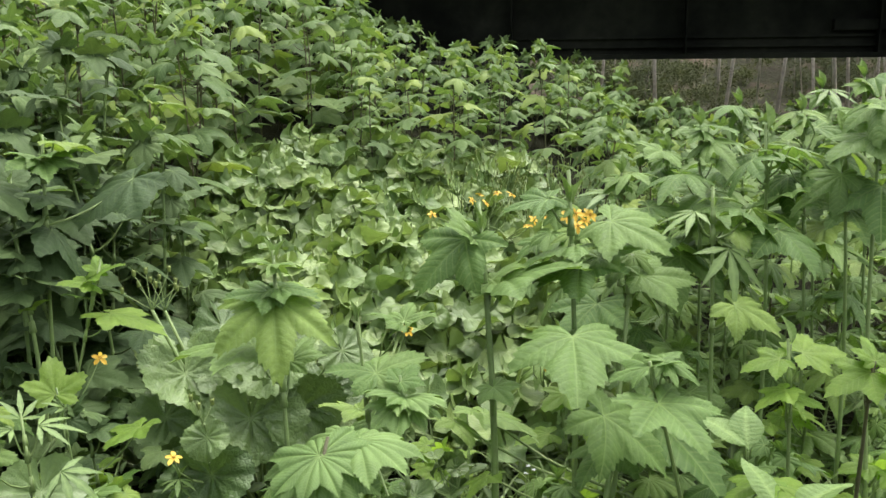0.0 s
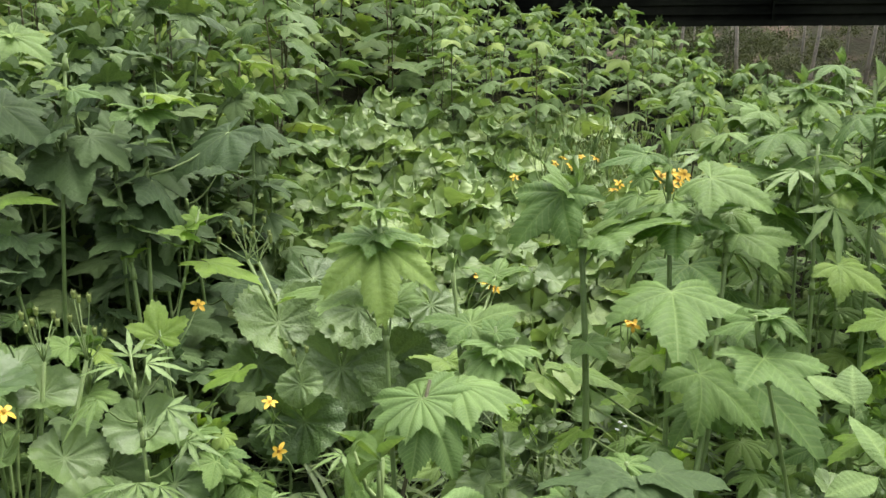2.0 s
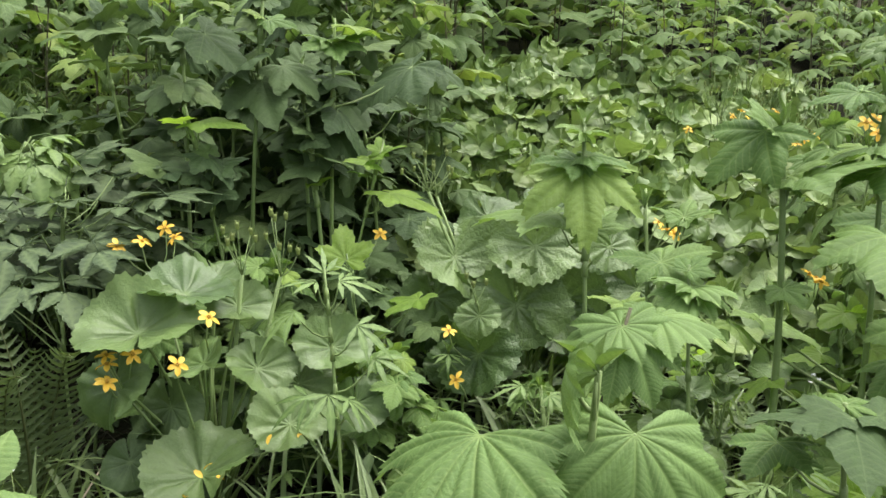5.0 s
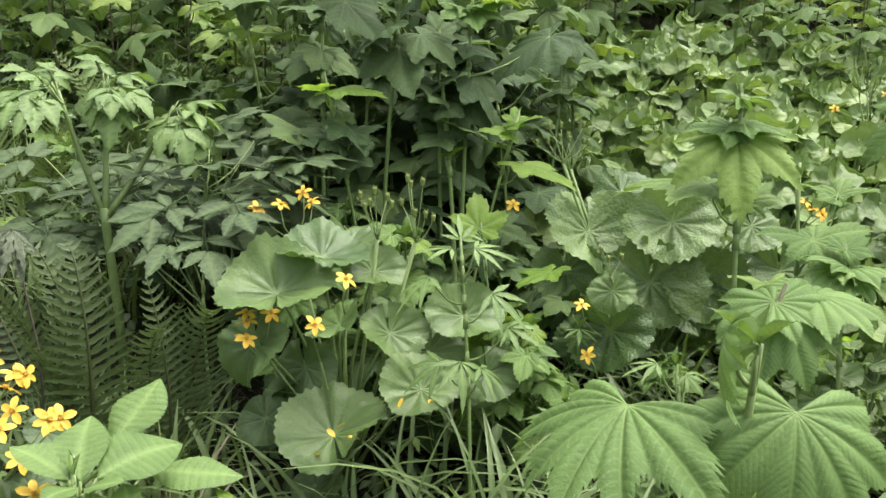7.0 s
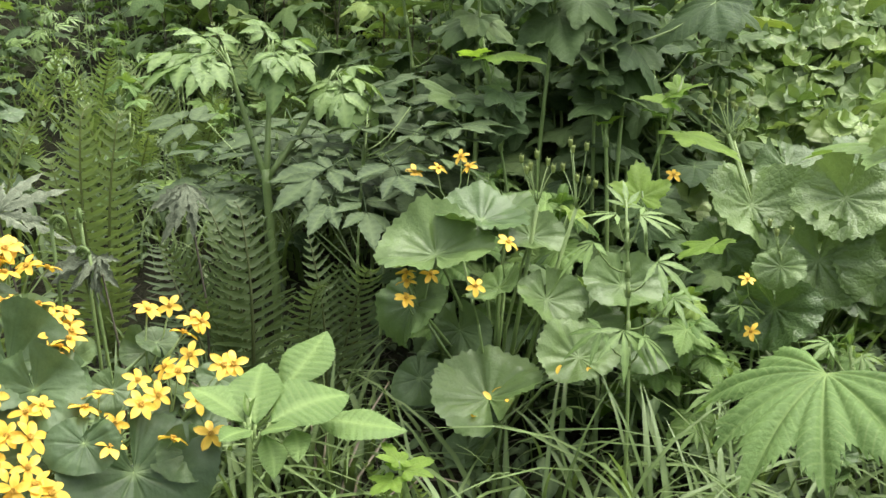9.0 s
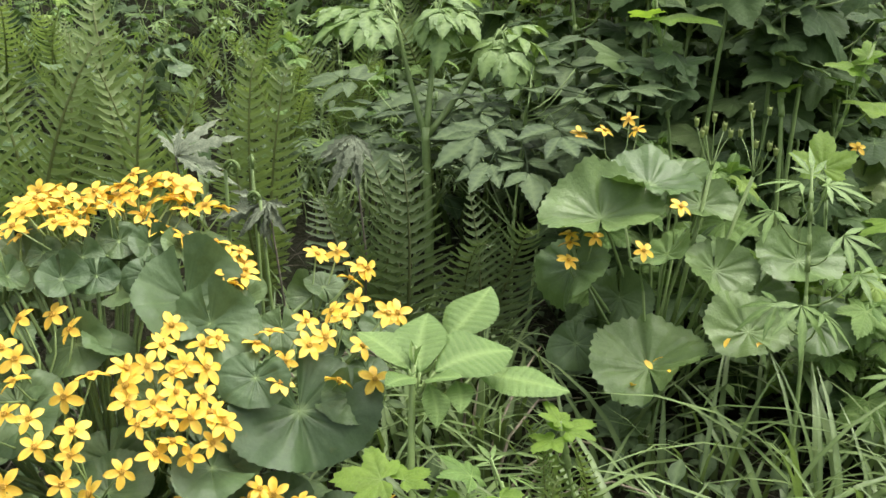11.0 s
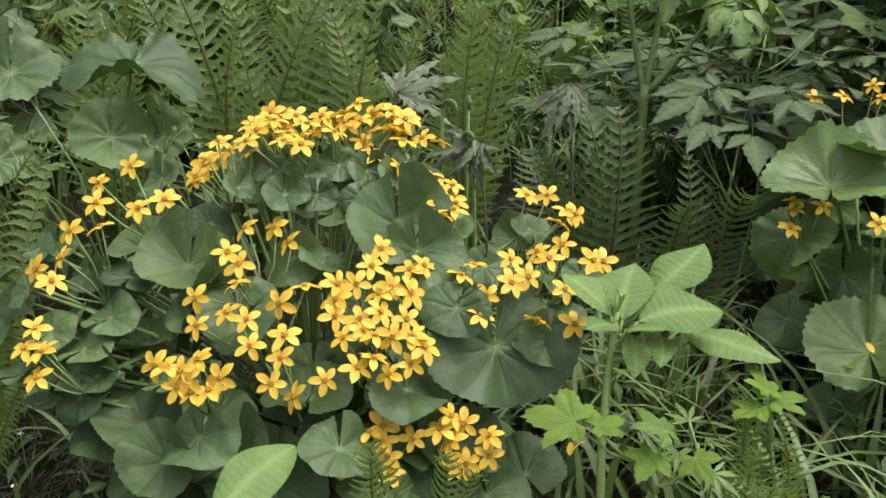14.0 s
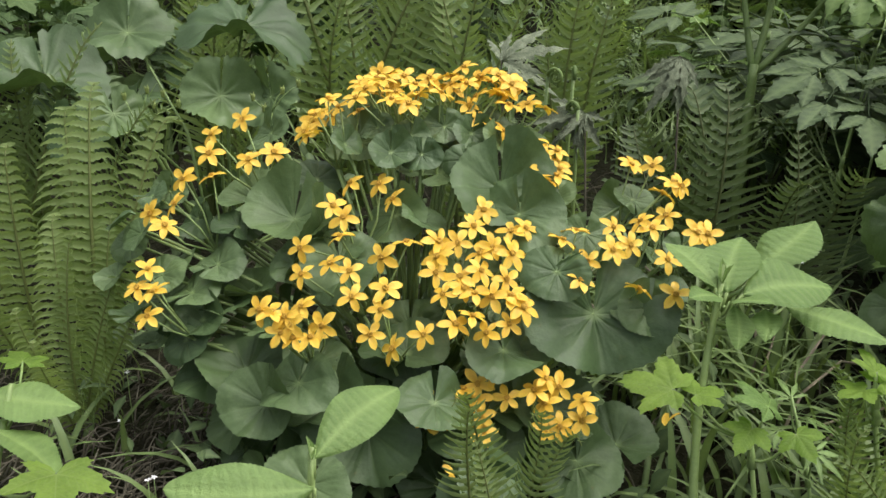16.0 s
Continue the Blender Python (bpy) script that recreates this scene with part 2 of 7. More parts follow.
class Pile:
    """Gathers pieces of one mesh."""

    def __init__(self):
        self.v, self.f, self.a = [], [], []

    def add(self, verts, faces, vein=None):
        k = len(self.v)
        self.v += [tuple(v) for v in verts]
        self.f += [tuple(i + k for i in f) for f in faces]
        self.a += list(vein) if vein is not None else [0.0] * len(verts)

    def tube(self, pts, r0, r1, sides=5):
        pts = [Vector(p) for p in pts]
        k, n = len(self.v), len(pts)
        for i, p in enumerate(pts):
            d = (pts[min(i + 1, n - 1)] - pts[max(i - 1, 0)]).normalized()
            a = d.cross(Vector((0.31, 0.95, 0.05))).normalized()
            b = d.cross(a)
            r = r0 + (r1 - r0) * i / max(n - 1, 1)
            self.v += [tuple(p + r * (math.cos(s) * a + math.sin(s) * b)) for s in (2 * math.pi * j / sides for j in range(sides))]
        self.a += [0.0] * (n * sides)
        for i in range(n - 1):
            for j in range(sides):
                q = (j + 1) % sides
                self.f.append((k + i * sides + j, k + i * sides + q, k + (i + 1) * sides + q, k + (i + 1) * sides + j))
        self.f.append(tuple(k + (n - 1) * sides + j for j in range(sides)))
        self.f.append(tuple(k + j for j in reversed(range(sides))))

    def mesh(self, name, material):
        return mesh_of(name, self.v, self.f, material, self.a)


def thing(name, place, label, category, group=""):
    ob = new(name)
    ob.empty_display_size = 0.05
    ob.matrix_basis = Matrix.Translation(place)
    return tagged(ob, label, category, group)


def part(name, me, parent, m=None, label=""):
    """One mesh object under a thing or a part; m is its pose in the parent."""
    ob = new(name, me)
    ob.parent = parent
    if m is not None:
        ob.matrix_basis = m
    return tagged(ob, label)


def leaf_pose(p, az, tilt, roll, size):
    """A leaf whose tip points to the azimuth az and sinks by tilt degrees."""
    return Matrix.Translation(p) @ pose(0, 0, 0, 0, 0, az - 90) @ pose(0, 0, 0, -tilt, 0, 0) @ pose(0, 0, 0, 0, roll, 0) @ Matrix.Scale(size, 4)


def arc(a, b, sag=0.0, n=5):
    """Points from a to b that bow by sag: upwards for a stalk that leaves a stem."""
    a, b = Vector(a), Vector(b)
    return [a.lerp(b, i / (n - 1)) + Vector((0, 0, sag * math.sin(math.pi * i / (n - 1)))) for i in range(n)]


# ---------------------------------------------------------------- leaf shapes (unit size, tip towards +y, face up)
def palmate(rnd, lobes, wide, n, pleat, droop, teeth=0.07, slant=0.55, curl=0.0, cup=0.0):
    """Lobes fused at their bases, herringbone veins pressed into the face, toothed rim. lobes: (degrees, length)."""
    V, F, A = [], [], []
    for k, (deg, length) in enumerate(lobes):
        lo = (lobes[k - 1][0] + deg) / 2 if k else deg - 34
        hi = (lobes[k + 1][0] + deg) / 2 if k + 1 < len(lobes) else deg + 34
        a = radians(deg + rnd.uniform(-2, 2))
        d, s = np.array((math.sin(a), math.cos(a))), np.array((math.cos(a), -math.sin(a)))
        base = len(V)
        w = wide * length * rnd.uniform(0.93, 1.07)
        for i in range(n + 1):
            t = i / n
            on_vein = i % 2 == 0
            prof = w * ((t / 0.42) ** 0.8 if t < 0.42 else ((1 - t) / 0.58) ** 0.85)
            prof *= 1 + (teeth if on_vein else -teeth) * 2.0 * rnd.uniform(0.6, 1.4)
            for j, f in enumerate((-1, -0.5, 0, 0.5, 1)):
                spread = math.tan(radians(abs((lo if f < 0 else hi) - deg)))
                along = t * length + slant * abs(f) * prof * (1 - t) ** 0.7
                half = min(along * spread * 1.02, prof) if t > 0 else 0.0
                p = d * along + s * (f * half)
                r = math.hypot(*p)
                z = -droop * r * r + cup * r
                z += pleat * length * (0 if on_vein else 1) * (1 - abs(abs(f) - 0.55)) * min(1, 4 * t) * (1.15 - t)
                z -= pleat * 1.1 * length * (1 - abs(f)) * (1 - t)
                z -= curl * abs(f) * half
                V.append((p[0], p[1], z))
                A.append((0.85 if f == 0 else 0.42 if on_vein and abs(f) < 0.9 else 0.0) * (1 - 0.4 * t))
        for i in range(n):
            for j in range(4):
                q = base + i * 5 + j
                F.append((q, q + 1, q + 6, q + 5))
    return V, F, A


def lobed(rnd, lobes, sinus, rings, around, teeth, droop=0.2, relief=0.03, cup=0.0, curl=0.06, taper=1.0, wave=0.03):
    """A broad blade whose lobes part only near the rim; sinus is the share of a lobe's length where two lobes meet."""
    lobes = [(d + rnd.uniform(-4, 4), s * rnd.uniform(0.93, 1.07)) for d, s in lobes]
    gap = (lobes[-1][0] - lobes[0][0]) / (len(lobes) - 1) / 2
    lo, hi = lobes[0][0] - gap * 1.15, lobes[-1][0] + gap * 1.15
    ph, ph2 = rnd.uniform(0, 6.28), rnd.uniform(0, 6.28)
    bent = [rnd.uniform(0.3, 1.5) * curl for _ in lobes]
    V, F, A, M = [(0, 0, 0)], [], [0.6], [(0, 0, 1)]
    for i in range(1, rings + 1):
        q = (i / rings) ** 0.85
        for j in range(around + 1):
            deg = lo + (hi - lo) * j / around
            k = min(range(len(lobes)), key=lambda m: abs(lobes[m][0] - deg))
            off = abs(deg - lobes[k][0])
            u = min(1.2, off / gap)
            reach = max(s * (sinus + (1 - sinus) * max(0.0, 1 - abs(deg - d) / gap) ** taper) * (1.0 if abs(deg - d) <= gap * 1.02 else 0.9) for d, s in lobes if abs(deg - d) < gap * 2.1)
            if i == rings:
                reach *= 1 + teeth * (1 if j % 2 else -1) * rnd.uniform(0.5, 1.3) + 0.5 * teeth * math.sin(j * 0.8 + ph)
            r, a = reach * q, radians(deg)
            z = -droop * r * r + cup * r + relief * math.sin(math.pi * min(1.0, u)) * r - relief * 0.5 * max(0.0, 1 - 4 * u) * r
            z -= bent[k] * q ** 3 * (1 - 0.5 * u)
            z += wave * q * q * (math.sin(2 * a + ph) + 0.6 * math.sin(5 * a + ph2))
            V.append((r * math.sin(a), r * math.cos(a), z))
            A.append(0.0)
            M.append((r * math.sin(radians(off)), r * math.cos(radians(off)), 1))
    row = around + 1
    for j in range(around):
        F.append((0, 2 + j, 1 + j))
    for i in range(rings - 1):
        for j in range(around):
            q = 1 + i * row + j
            F.append((q, q + 1, q + row + 1, q + row))
    return V, F, A, M


def reniform(rnd, rings, around, wave, cup, teeth, ribs=9, notch=26, ripple=0.0, roll=0.25):
    """A round leaf with a heart notch at the stalk, forked ribs that fan out, a scalloped rim and rolled basal lobes."""
    V, F, A = [(0, 0, 0)], [], [1.0]
    lift, uneven = rnd.uniform(0.02, roll), rnd.uniform(-0.6, 0.6)
    ph, ph2, ph3 = rnd.uniform(0, 6.28), rnd.uniform(0, 6.28), rnd.uniform(0, 6.28)
    crease, sharp = rnd.uniform(-0.5, 0.5), rnd.uniform(0.0, 0.30)
    for i in range(1, rings + 1):
        r = (i / rings) ** 0.8
        for j in range(around + 1):
            u = j / around
            a = radians(-180 + notch + (360 - 2 * notch) * u)
            rim = 0.5 * (1 + 0.10 * math.cos(a) - 0.05 * math.cos(2 * a))
            edge = 1 + (teeth * (1 if j % 2 else -1) * rnd.uniform(0.5, 1.2) if i == rings else 0)
            edge *= 1 + 0.045 * math.sin(2 * a + ph3) + 0.035 * math.sin(3 * a + ph) + 0.015 * math.sin(7 * a + ph2)
            x, y = rim * r * edge * math.sin(a) * 1.08, rim * r * edge * math.cos(a)
            rib = abs(math.cos(a * ribs / 2))
            vein = max(0.0, 1 - abs(math.sin(a * ribs / 2)) * (2.2 + 7.0 * r))
            if r > 0.5:
                vein = max(vein, 0.6 * max(0.0, 1 - abs(math.sin(a * ribs)) * 7.0))
            z = cup * r * r * 0.5 + wave * r * r * (math.sin(2 * a + ph) + 0.7 * math.sin(3 * a + ph2))
            z += ripple * r * (1 - rib) - (0.008 + ripple) * vein * (1 - 0.5 * r)
            z += ripple * 0.5 * rnd.uniform(-1, 1) * r + 0.022 * r * math.sin(5 * a + ph2) * r
            z += sharp * abs(x - crease * y * 0.4)
            z -= 0.16 * max(0, r - 0.72) * (1 + math.sin(2 * a + ph3))
            z += lift * (1 + uneven * math.sin(a)) * r * max(0.0, -math.cos(a)) ** 2.5
            V.append((x, y, z))
            A.append(0.42 * vein * (1.02 - r) ** 0.8)
    row = around + 1
    for j in range(around):
        F.append((0, 1 + j + 1, 1 + j))
    for i in range(rings - 1):
        for j in range(around):
            q = 1 + i * row + j
            F.append((q, q + 1, q + row + 1, q + row))
    return V, F, A


def simple_leaf(rnd, n, wide, fold, bend, teeth, pleat=0.012, twist=0.0, point=1.0, every=2, curl=0.0, peak=0.36):
    """An undivided leaf: a midrib, a side vein on every so many rows that slants forward, a finely toothed rim."""
    V, F, A = [], [], []
    sway = rnd.uniform(-0.06, 0.06) if every > 2 else 0.0
    for i in range(n + 1):
        t = i / n
        near_vein = abs((i % every) - every / 2) / (every / 2)
        prof = wide * (math.sin(math.pi / 2 * t / peak) ** 0.8 if t < peak else max(0.0, math.cos(math.pi / 2 * ((t - peak) / (1 - peak)) ** 0.9)) ** point)
        prof *= 1 + teeth * (1 if i % 2 == 0 else -1) * rnd.uniform(0.5, 1.5)
        for f in (-1, -0.75, -0.5, -0.25, 0, 0.25, 0.5, 0.75, 1) if every > 2 else (-1, -0.5, 0, 0.5, 1):
            y = t + 0.30 * abs(f) * prof * (1 - t) ** 0.8
            x = f * prof
            z = fold * abs(x) - bend * t * t + (1 - near_vein) * pleat * (1 - abs(abs(f) - 0.5)) + 0.015 * math.sin(9 * t + 3 * f + twist) * abs(f)
            z -= curl * f * f * prof
            V.append((x + twist * 0.1 * t * t + sway * math.sin(math.pi * t), y, z))
            A.append(0.8 if f == 0 else (0.4 if every == 2 else 0.22) * near_vein if near_vein > 0.6 and abs(f) < 0.9 else 0.0)
    m = 9 if every > 2 else 5
    for i in range(n):
        for j in range(m - 1):
            q = i * m + j
            F.append((q, q + 1, q + m + 1, q + m))
    return V, F, A


def placed(shape, x, y, z, deg, tilt, size, roll=0.0):
    m = leaf_pose((x, y, z), 90 - deg, tilt, roll, size)
    return [tuple(m @ Vector(v)) for v in shape[0]], shape[1], shape[2]


def divided_leaf(rnd, pairs, length, leaflet, n=8, wide=0.2, spread=62, droop=0.25, teeth=0.12, end=1.0):
    """Leaflets in pairs along a mid-stalk, and one at its end."""
    pile = Pile()
    pts = [(0, length * t, -droop * t * t * length) for t in (0, 0.35, 0.7, 1.0)]
    pile.tube(pts, 0.012, 0.006, 4)
    for k in range(pairs):
        t = 0.3 + 0.62 * k / max(pairs - 1, 1)
        for side in (-1, 1):
            s = leaflet * (1.0 - 0.35 * t) * rnd.uniform(0.85, 1.12)
            shape = simple_leaf(rnd, n, wide, 0.15, 0.22, teeth, point=1.35)
            pile.add(*placed(shape, 0, length * t, -droop * t * t * length, side * spread * (1 - 0.25 * t), 12 + rnd.uniform(-8, 12), s, side * 12))
    shape = simple_leaf(rnd, n, wide * 1.1, 0.15, 0.25, teeth, point=1.35)
    pile.add(*placed(shape, 0, length * 0.97, -droop * length, 0, 22, leaflet * end))
    return pile.v, pile.f, pile.a


def frond(rnd, pairs, arch, crook, wide=0.2, n=6, full=0.33, bow=0.0):
    """A fern frond of unit length that rises along +z and arches towards +y; crook rolls its tip in, bow bends the ends of its pinnae down."""
    pile = Pile()
    spine, d, p = [], 0.0, Vector((0, 0, 0))
    steps = 26
    for i in range(steps + 1):
        t = i / steps
        spine.append((Vector(p), d))
        d = arch * t * t + crook * max(0, t - 0.86) * 28
        p = p + Vector((0, math.sin(d), math.cos(d))) / steps
    pile.tube([q for q, _ in spine], 0.010, 0.002, 4)
    pile.a = [0.9] * len(pile.v)
    for k in range(pairs):
        t = 0.14 + 0.85 * (k + 0.5) / pairs
        i = t * steps
        q, a = spine[int(i)][0].lerp(spine[min(int(i) + 1, steps)][0], i % 1), spine[int(i)][1]
        up = Vector((0, math.sin(a), math.cos(a)))
        out = Vector((0, math.cos(a), -math.sin(a)))
        s = wide * (min(1, 0.25 + 2.4 * (t - 0.10)) if t < 0.42 else ((1 - t) / 0.58) ** 0.72) + 0.006
        for side in (-1, 1):
            ax = (Vector((side, 0, 0)) * 0.95 + up * 0.22 + out * rnd.uniform(-0.12, 0.10)).normalized()
            across = ax.cross(out).normalized()
            droop = rnd.uniform(0.10, 0.50)
            pinna, w = [], full * 0.85 / pairs * (1.0 if t < 0.9 else 0.8)
            for m in range(n + 1):
                f = m / n
                half = w * (1 - 0.80 * f * f) * (1.0 if m % 2 else 0.66)
                mid = q + ax * s * f - out * droop * s * f ** 3 + up * ((0.10 + 0.30 * t) * s * f * f - bow * s * f ** 3)
                pinna += [mid - across * half - out * 0.1 * half, mid + out * 0.25 * half, mid + across * half - out * 0.1 * half]
            faces = []
            for m in range(n):
                for j in (0, 1):
                    faces.append((m * 3 + j, m * 3 + j + 1, m * 3 + j + 4, m * 3 + j + 3))
            pile.add(pinna, faces, [0.0, 0.35, 0.0] * (n + 1))
    return pile.v, pile.f, pile.a


# ---------------------------------------------------------------- ground
def ground_z(x, y):
    """Level by the marigolds, rising gently to the back, with a bank on the far left and a wooded slope behind."""
    z = (0.20 * max(0.0, min(y, 6.0) - 2.6) + 0.03 * max(0.0, y - 6.0)) * min(1.0, max(0.0, (1.7 - x) / 1.7))
    z += 0.04 * max(0.0, min(4.0, -0.2 - x)) * min(1.0, max(0.0, y - 2.6) / 3.0)
    z += 0.10 * max(0.0, min(7.0, -2.6 - x))
    z -= 0.05 * max(0.0, min(2.0, y - 7.5))
    z += 0.55 * max(0.0, y - 30.0) + 0.5 * max(0.0, -9.0 - x)
    return z


def ground_mesh():
    V, F = [], []
    def steps(lo, hi, fine_lo, fine_hi):
        out, v = [], fine_lo
        while v <= fine_hi:
            out.append(v)
            v += 0.10
        k, v = 0.15, fine_hi
        while v < hi:
            v, k = v + k, k * 1.22
            out.append(min(v, hi))
        k, v = 0.15, fine_lo
        while v > lo:
            v, k = v - k, k * 1.22
            out.insert(0, max(v, lo))
        return out
    xs, ys = steps(-70, 70, -3.6, 2.2), steps(-60, 70, -0.4, 4.4)
    for y in ys:
        for x in xs:
            b = 0.03 * noise.noise((x * 2.1, y * 2.1, 0)) + 0.012 * noise.noise((x * 9, y * 9, 4))
            V.append((x, y, ground_z(x, y) + b))
    for j in range(len(ys) - 1):
        for i in range(len(xs) - 1):
            q = j * len(xs) + i
            F.append((q, q + 1, q + len(xs) + 1, q + len(xs)))
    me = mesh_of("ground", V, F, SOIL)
    me.materials.append(SLOPE)
    for p in me.polygons:
        if p.center.y > 12.0:
            p.material_index = 1
    return me


ground = tagged(new("ground", ground_mesh()), "dark soil with leaf litter under the herbs", "ground", kind="structure")


# ---------------------------------------------------------------- bridge
def box(pile, x0, y0, z0, x1, y1, z1):
    v = [(x, y, z) for z in (z0, z1) for y in (y0, y1) for x in (x0, x1)]
    pile.add(v, [(0, 2, 3, 1), (4, 5, 7, 6), (0, 1, 5, 4), (2, 6, 7, 3), (0, 4, 6, 2), (1, 3, 7, 5)])


def flat(pile, name, material):
    me = pile.mesh(name, material)
    me.polygons.foreach_set("use_smooth", [False] * len(me.polygons))
    return me


def bridge():
    b = thing("footbridge", (1.6, 9.4, ground_z(1.6, 9.4)), "low dark steel girder bridge above the herbs", "bridge")
    g0 = 1.32 - b.location.z
    for k, y in enumerate((0.0, 2.6)):
        p = Pile()
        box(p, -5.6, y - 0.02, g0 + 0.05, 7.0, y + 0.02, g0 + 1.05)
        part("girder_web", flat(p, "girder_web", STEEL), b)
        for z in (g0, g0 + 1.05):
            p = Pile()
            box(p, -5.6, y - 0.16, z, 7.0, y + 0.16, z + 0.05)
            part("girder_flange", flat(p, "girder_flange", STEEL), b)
        p = Pile()
        box(p, -0.05, y - 0.15, g0 + 0.052, -0.03, y - 0.022, g0 + 1.048)
        rib = flat(p, "girder_stiffener", STEEL)
        for x in (-4.6, -3.2, -1.7, 0.0, 1.8, 3.6, 5.4):
            part("girder_stiffener", rib, b, Matrix.Translation((x, 0, 0)))
    for z, deep in ((0.11, 0.05), (0.20, 0.035)):
        p = Pile()
        box(p, -5.6, -0.022 - deep, g0 + z, 7.0, -0.022, g0 + z + 0.022)
        part("girder_ledge", flat(p, "girder_ledge", STEEL), b)
    p = Pile()
    box(p, 1.35, -0.10, g0 + 0.26, 4.1, -0.022, g0 + 0.36)
    part("service_duct", flat(p, "service_duct", STEEL), b)
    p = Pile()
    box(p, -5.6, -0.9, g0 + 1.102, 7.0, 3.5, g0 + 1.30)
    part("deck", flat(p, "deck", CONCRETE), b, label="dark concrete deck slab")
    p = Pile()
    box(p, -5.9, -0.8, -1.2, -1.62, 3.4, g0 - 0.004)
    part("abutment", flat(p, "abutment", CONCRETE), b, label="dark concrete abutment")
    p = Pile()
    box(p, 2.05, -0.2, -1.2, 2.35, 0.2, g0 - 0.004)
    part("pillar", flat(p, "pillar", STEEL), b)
    return b


bridge()


# ---------------------------------------------------------------- wood behind the bridge
def tree_mesh(rnd, height, r):
    p = Pile()
    lean = Vector((rnd.uniform(-0.12, 0.12), rnd.uniform(-0.05, 0.05), 1))
    pts = [lean * (height * t) + Vector((0.15 * math.sin(3 * t + r * 40), 0.1 * math.sin(5 * t), 0)) for t in (0, 0.15, 0.3, 0.5, 0.7, 0.85, 1)]
    p.tube(pts, r, r * 0.25, 8)
    tips = []
    for k in range(9):
        t = rnd.uniform(0.42, 0.95)
        a = rnd.uniform(0, 6.28)
        s = lean * (height * t)
        e = s + Vector((math.cos(a), math.sin(a), 0.5)) * height * 0.16 * rnd.uniform(0.6, 1.2)
        p.tube(arc(s, e, 0.1, 4), r * 0.28, r * 0.06, 5)
        tips.append(e)
    return p.mesh("trunk", BARK), tips, lean * height


def leaf_cloud(rnd, centres, spread, count, size):
    V, F = [], []
    for _ in range(count):
        c = centres[rnd.randrange(len(centres))]
        p = Vector((rnd.gauss(c[0], spread), rnd.gauss(c[1], spread), rnd.gauss(c[2], spread * 0.6)))
        m = leaf_pose(p, rnd.uniform(0, 360), rnd.uniform(-10, 60), rnd.uniform(-40, 40), size * rnd.uniform(0.6, 1.4))
        k = len(V)
        V += [tuple(m @ Vector(v)) for v in ((0, 0, 0), (0.3, 0.4, 0.06), (0, 1, -0.1), (-0.3, 0.4, 0.06))]
        F.append((k, k + 1, k + 2, k + 3))
    return mesh_of("foliage", V, F, FOREST, [0.0] * len(V))


def wood():
    rnd = random.Random(5)
    kinds = []
    for k in range(5):
        trunk, tips, top = tree_mesh(rnd, rnd.uniform(9, 12), rnd.uniform(0.018, 0.042))
        kinds.append((trunk, leaf_cloud(rnd, tips + [top], 0.9, 380, 0.22)))
    for k in range(56):
        y = rnd.uniform(19, 36)
        x = rnd.uniform(-2, 2 + 0.55 * y)
        trunk, leaves = kinds[k % 5]
        t = thing("tree", (x, y, ground_z(x, y) - 0.1), "slender grey-barked tree in the wood behind the bridge", "tree", "trees of the wood")
        t.matrix_basis = t.matrix_basis @ pose(0, 0, 0, rnd.uniform(-4, 4), rnd.uniform(-8, 8), rnd.uniform(0, 360))
        part("trunk", trunk, t)
        part("crown", leaves, t)
    for f, y in ((0.13, 15.5), (0.19, 17.0), (0.235, 14.6), (0.262, 16.4), (0.315, 14.2), (0.335, 17.5), (0.375, 15.8), (0.425, 13.8), (0.455, 16.8), (0.50, 13.6), (0.57, 16.0), (0.62, 14.5)):
        x = f * y
        trunk, leaves = kinds[int(y * 10) % 5]
        t = thing("tree", (x, y, ground_z(x, y) - 0.1), "slender pale grey tree trunk near the bridge", "tree", "trees of the wood")
        t.matrix_basis = t.matrix_basis @ pose(0, 0, 0, rnd.uniform(-4, 4), rnd.uniform(-10, 10), rnd.uniform(0, 360))
        part("trunk", trunk, t)
        part("crown", leaves, t)
    log = Pile()
    log.tube(arc((0, 0, 0), (3.4, 0.8, 1.9), 0.1, 6), 0.06, 0.03, 8)
    z = ground_z(6.0, 19.0)
    tagged(new("dead_tree", log.mesh("fallen_trunk", BARK)), "leaning dead grey tree trunk in the wood", "tree trunk").matrix_basis = Matrix.Translation((6.0, 19.0, z))
    bushes = [leaf_cloud(rnd, [(rnd.gauss(0, 0.7), rnd.gauss(0, 0.5), rnd.uniform(0.2, 1.5)) for _ in range(9)], 0.17, 1300, 0.075) for _ in range(3)]
    for k in range(75):
        y = rnd.uniform(19, 36)
        x = rnd.uniform(0.02 * y, 1 + 0.6 * y)
        s = tagged(new("bush", bushes[k % 3]), "dull green bush of the wood's undergrowth", "bush", "undergrowth bushes")
        s.matrix_basis = pose(x, y, ground_z(x, y) - 0.1, 0, 0, rnd.uniform(0, 360)) @ Matrix.Scale(rnd.uniform(0.5, 1.1), 4)


wood()


# ---------------------------------------------------------------- leaf meshes shared by the plants
R = random.Random(11)
FIVE = [(-118, 0.55), (-62, 0.80), (0, 1.0), (62, 0.80), (118, 0.55)]
SEVEN = [(-140, 0.5), (-95, 0.68), (-48, 0.88), (0, 1.0), (48, 0.88), (95, 0.68), (140, 0.5)]


def shapes(name, material, count, maker):
    out = []
    for _ in range(count):
        v, f, a, *m = maker()
        out.append(mesh_of(name, v, f, material, a, *m))
    return out


